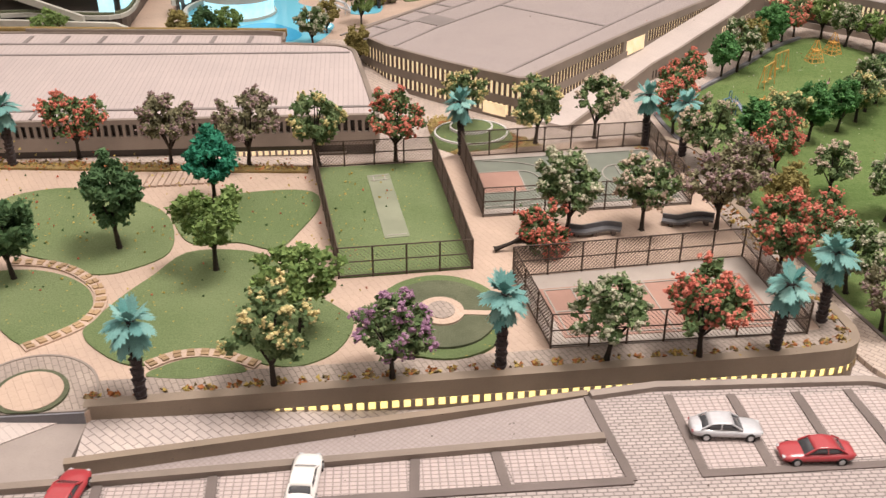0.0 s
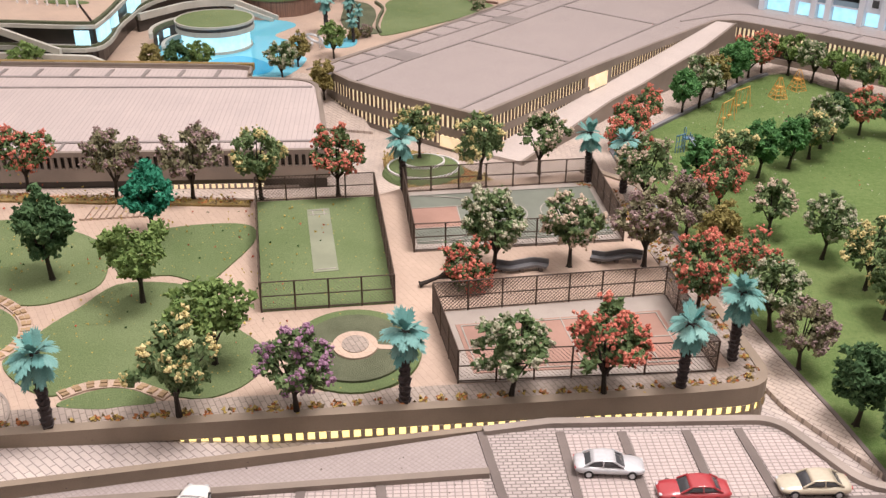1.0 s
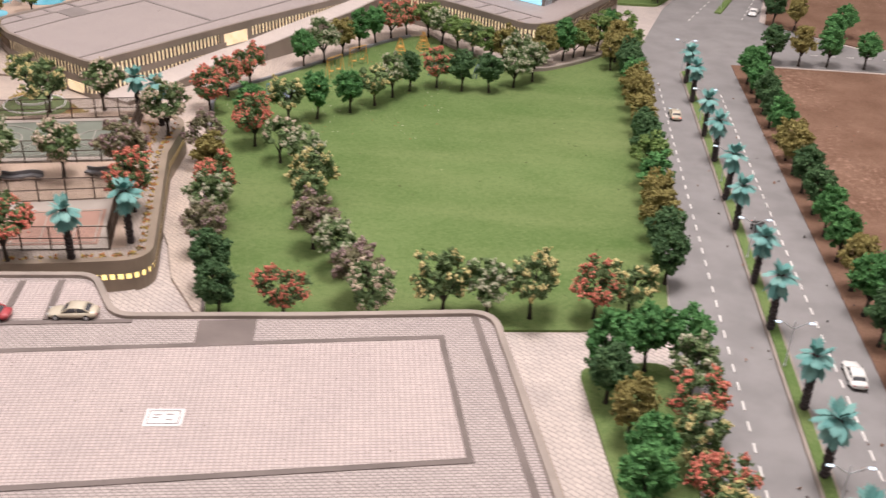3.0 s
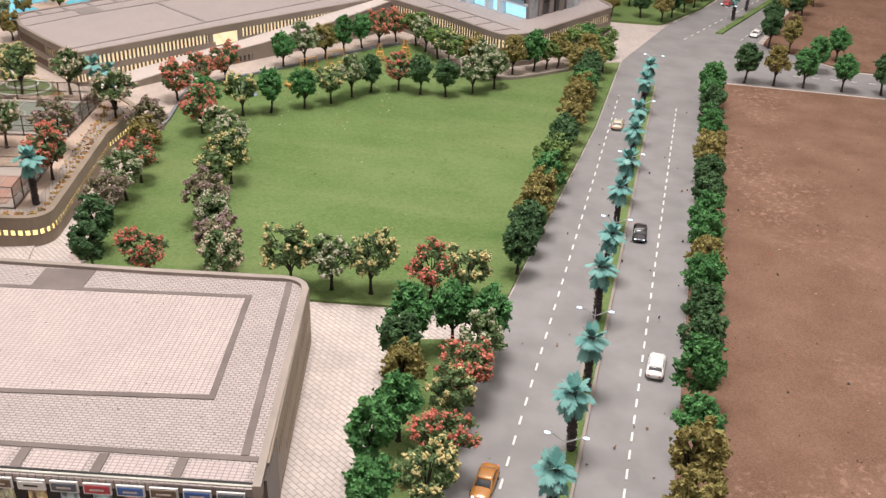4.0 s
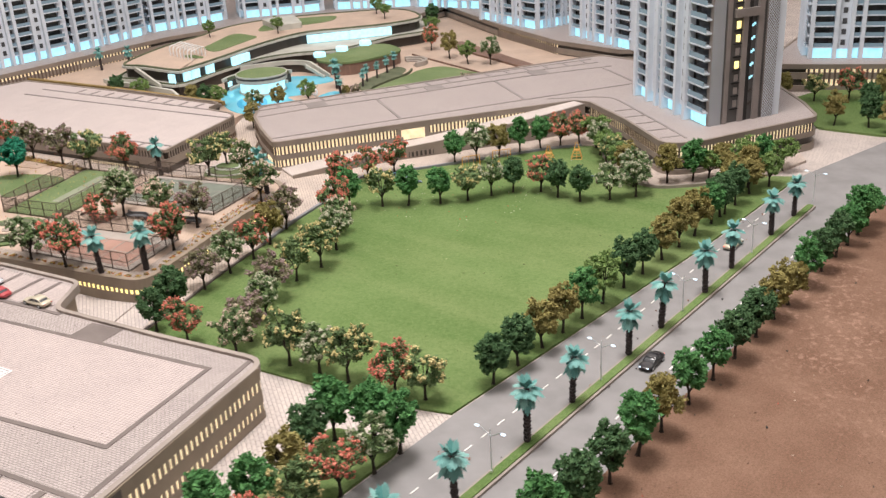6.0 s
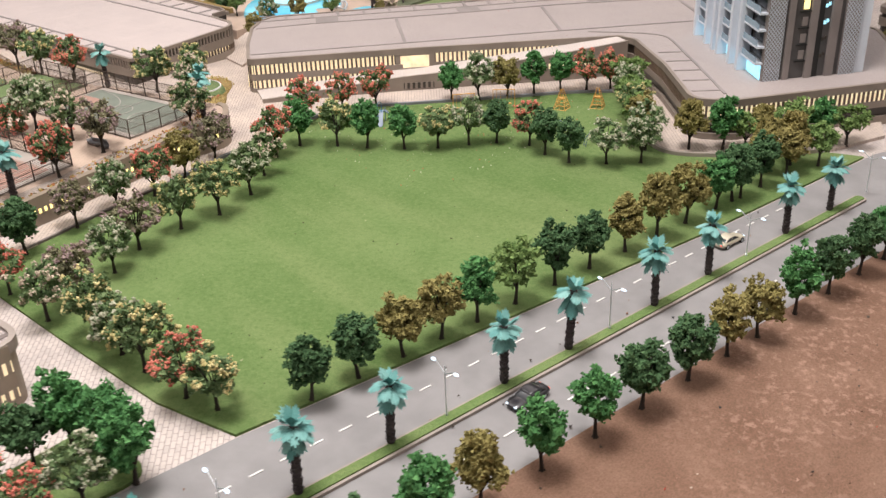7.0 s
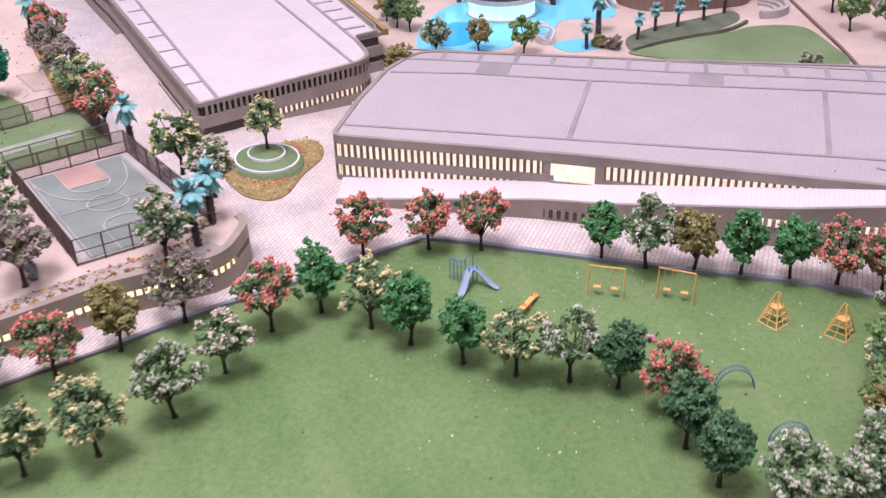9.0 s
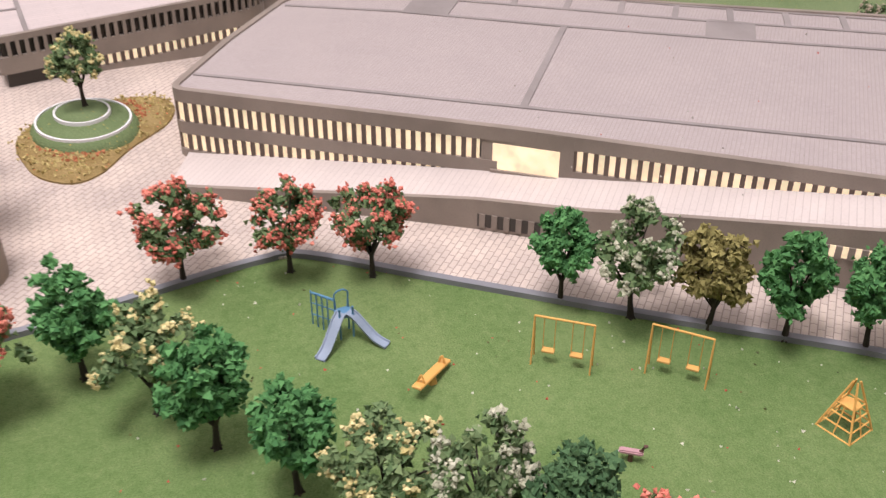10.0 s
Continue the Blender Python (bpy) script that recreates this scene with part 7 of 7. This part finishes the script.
south_ledge = loc([(-0.50, 1.044), (-0.42, 1.046), (-0.30, 1.050)])
part("south_ledge", band(south_ledge, 0.0120, 0.0200, 0.0030, 0.0030), M_LIP, cl, "pale ledge over dark glazing")
part("south_glazing", band(shifted(south_ledge, 0.005, False), 0.0, 0.0125, 0.002, 0.002), M_DARKGLASS, cl)
stair = loc([(-0.300, 1.050), (-0.245, 1.040)])
part("stair_parapet", band(even(stair, 6), lambda x, y: lerp_table(x, [(-0.095, 0.0110), (-0.04, 0.0)]), lambda x, y: lerp_table(x, [(-0.095, 0.0200), (-0.04, 0.0050)]), 0.0025, 0.0025), M_LIP, cl, "pale sloping stair parapet")
stair = loc([(-0.420, 1.062), (-0.335, 1.052)])
part("stair_parapet", band(even(stair, 6), lambda x, y: lerp_table(x, [(-0.215, 0.0400), (-0.13, 0.0180)]), lambda x, y: lerp_table(x, [(-0.215, 0.0475), (-0.13, 0.0255)]), 0.0022, 0.0022), M_LIP, cl, "pale sloping stair parapet")
A, B = loc([(-0.306, 1.0650), (-0.322, 1.0630)])
part("lit_window", band([B, A], 0.026, 0.043, 0.001, 0.001), M_LIT, cl, "cyan lit window")

# roof garden
part("roof_lawn", prism(loc(fillet([(-0.368, 1.205, 0.02), (-0.430, 1.228, 0.02), (-0.498, 1.365, 0.02), (-0.412, 1.357, 0.02)])), 0.047, 0.0496), M_GARDEN_GRASS, cl, "roof garden lawn")
part("roof_lawn", prism(loc(spline([(-0.46, 1.40), (-0.43, 1.47), (-0.40, 1.55), (-0.44, 1.60), (-0.52, 1.50)], 5, True)), 0.047, 0.0492), M_GARDEN_GRASS, cl, "roof garden lawn")
part("roof_lawn", prism(loc(ring_of(-0.38, 1.165, 0.028, 0.010, 24)), 0.047, 0.0494), M_GARDEN_GRASS, cl, "roof garden lawn")
for k in range(7):
    bm = bmesh.new()
    tube(bm, spline([(0, -0.013, 0.048), (0, -0.012, 0.0635), (0, 0.0, 0.066), (0, 0.026, 0.066), (0, 0.028, 0.048)], 4), 0.0013, 5)
    part("pergola_rib", bm, M_WHITE, cl, "white curved pergola rib").matrix_local = pose(-0.358 - 0.0135 * k + 0.205, 1.155 - 1.178 + 0.002 * k, 0, 0, 0, 14)
part("roof_pavilion", prism(loc(fillet([(-0.42, 1.42, 0.01), (-0.40, 1.47, 0.01), (-0.49, 1.53, 0.01), (-0.52, 1.46, 0.01)])), 0.047, 0.060, 0.001), M_LIP, cl, "pale roof pavilion")

# slide tower at the pool
ws = thing("water_slide", "pale looping water slide by the pool", "water slide", "", pose(-0.100, 1.185, CLUB))
for o in (0.0, 0.014):
    bm = bmesh.new()
    tube(bm, [(0.010 * math.cos(a) + o, 0.010 * math.sin(a), 0.004 + 0.012 * abs(math.sin(a / 2))) for a in (2 * math.pi * k / 16 for k in range(17))], 0.0016, 6)
    part("tube", bm, M_STEEL, ws)
for o in ((-0.004, 0.0), (0.018, 0.004)):
    bar(ws, "support", [(*o, 0), (*o, 0.014)], 0.0008, M_STEEL)

tree("O", -0.031, 1.003, CLUB - 0.004, 0.9)
row("WOLLDOLD", [(-0.090, 1.060), (-0.086, 1.108), (-0.055, 1.147), (-0.180, 1.056), (-0.200, 1.045), (-0.228, 1.040), (-0.360, 1.028), (-0.430, 1.024)], CLUB - 0.003, 0.88)
tree("C", 0.087, 1.405, CLUB - 0.012, 0.6)
tree("M", -0.038, 1.246, CLUB - 0.009, 0.5)
tree("O", -0.050, 1.234, CLUB - 0.009, 0.5)
row("DLROLW", [(-0.308, 1.79), (-0.235, 1.70), (-0.143, 1.585), (-0.057, 1.538), (0.007, 1.514), (0.049, 1.530)], CLUB)
for x, y, s in ((-0.055, 1.283, 0.62), (-0.074, 1.315, 0.62), (-0.077, 1.345, 0.62), (-0.087, 1.385, 0.62), (-0.101, 1.420, 0.62), (-0.088, 1.251, 1.0), (-0.047, 1.218, 0.70), (-0.56, 1.22, 0.8), (-0.50, 1.25, 0.7), (-0.62, 1.18, 0.9), (-0.66, 1.14, 0.9)):
    palm(x, y, CLUB, s)
for x, y in ((-0.40, 1.40), (-0.36, 1.66), (-0.30, 1.62), (-0.51, 1.31)):
    tree("L", x, y, CLUB + 0.0486, 0.75)


# ---- far towers and their podiums ----
def far_tower(label, m):
    if "far" in MASTERS:
        ob = copy_thing(MASTERS["far"], m)
        ob["label"] = label
        return ob
    ob = tower(label, [(0.0, 0.0), (0.19, 0.0), (0.19, 0.10), (0.0, 0.10)], 0.0, 12, stairs=3, sides=(0, 1, 2))
    ob.matrix_world = m
    MASTERS["far"] = ob
    return ob


POD = 0.046


def far_podium(name, outline, lit):
    b = block(name, "far low podium block with lit finned facade", fillet(outline), 0.0, POD, [(POD - 0.008, POD), (0.021, 0.032), (0.0, 0.010)], M_ROOF)
    for a, c in lit:
        pa = [a, c]
        part("lit_panel", band(shifted(pa, 0.0022, False), 0.010, POD - 0.008, 0.001, 0.0), M_WARM, b)
        fins(b, shifted(pa, 0.0009, False), 0.010, POD - 0.008, 0.008, 0.0034, 0.0022, M_FIN)
    return b


far_podium("far_block", [(0.115, 1.66), (0.27, 1.635, 0.02), (0.42, 1.72), (0.42, 2.0), (-0.45, 2.15), (-0.45, 1.96), (-0.10, 1.76)], [((-0.10, 1.76), (0.115, 1.66))])
far_podium("far_block", [(0.540, 1.628, 0.02), (0.605, 1.658), (0.766, 1.736, 0.02), (0.80, 1.98), (0.50, 1.98)], [((0.607, 1.659), (0.756, 1.731))])
far_podium("far_block", [(-1.20, 0.80), (-0.70, 0.86, 0.04), (-0.71, 1.35, 0.04), (-0.66, 1.55), (-0.50, 1.72), (-0.35, 1.80), (-0.38, 2.0), (-1.20, 1.9)], [((-0.70, 0.90), (-0.71, 1.30))])
for x, y, turn in ((0.113, 1.722, -24), (-0.17, 1.800, -17), (0.590, 1.708, 25), (-0.77, 0.945, 90), (-0.77, 1.155, 97), (-0.80, 1.37, 80), (-0.735, 1.59, 55), (-0.60, 1.77, 35), (-0.43, 1.88, 10)):
    far_tower("far grey and white residential tower with cyan lit base", pose(x, y, POD - 0.001, 0, 0, turn))

# far planting beside the road
row("ODODODGGDODO", [(0.717, 1.476), (0.763, 1.488), (0.797, 1.472), (0.812, 1.503), (0.830, 1.546), (0.844, 1.586), (0.856, 1.634), (0.873, 1.666), (0.891, 1.738), (0.909, 1.810), (0.740, 1.558), (0.790, 1.594)], 0.002)
row("OYRODLO", [(0.600, 1.576), (0.645, 1.596), (0.690, 1.624), (0.735, 1.646), (0.780, 1.672), (0.834, 1.726), (0.874, 1.810)], 0.002)
row("DODODGGOLDOLDO", [(0.957, 1.385), (0.984, 1.366), (1.002, 1.563), (1.018, 1.605), (1.041, 1.678), (1.016, 1.279), (1.047, 1.344), (0.974, 1.532), (0.992, 1.671), (0.962, 1.456), (1.006, 1.756), (1.024, 1.834), (1.064, 1.762), (1.089, 1.858)], 0.001)
row("ROD", [(0.994, 2.110), (0.944, 2.002), (0.914, 1.906)], 0.002)
for x, y in ((0.907, 1.530), (0.929, 1.605), (0.958, 1.700)):
    palm(x, y, 0.002)
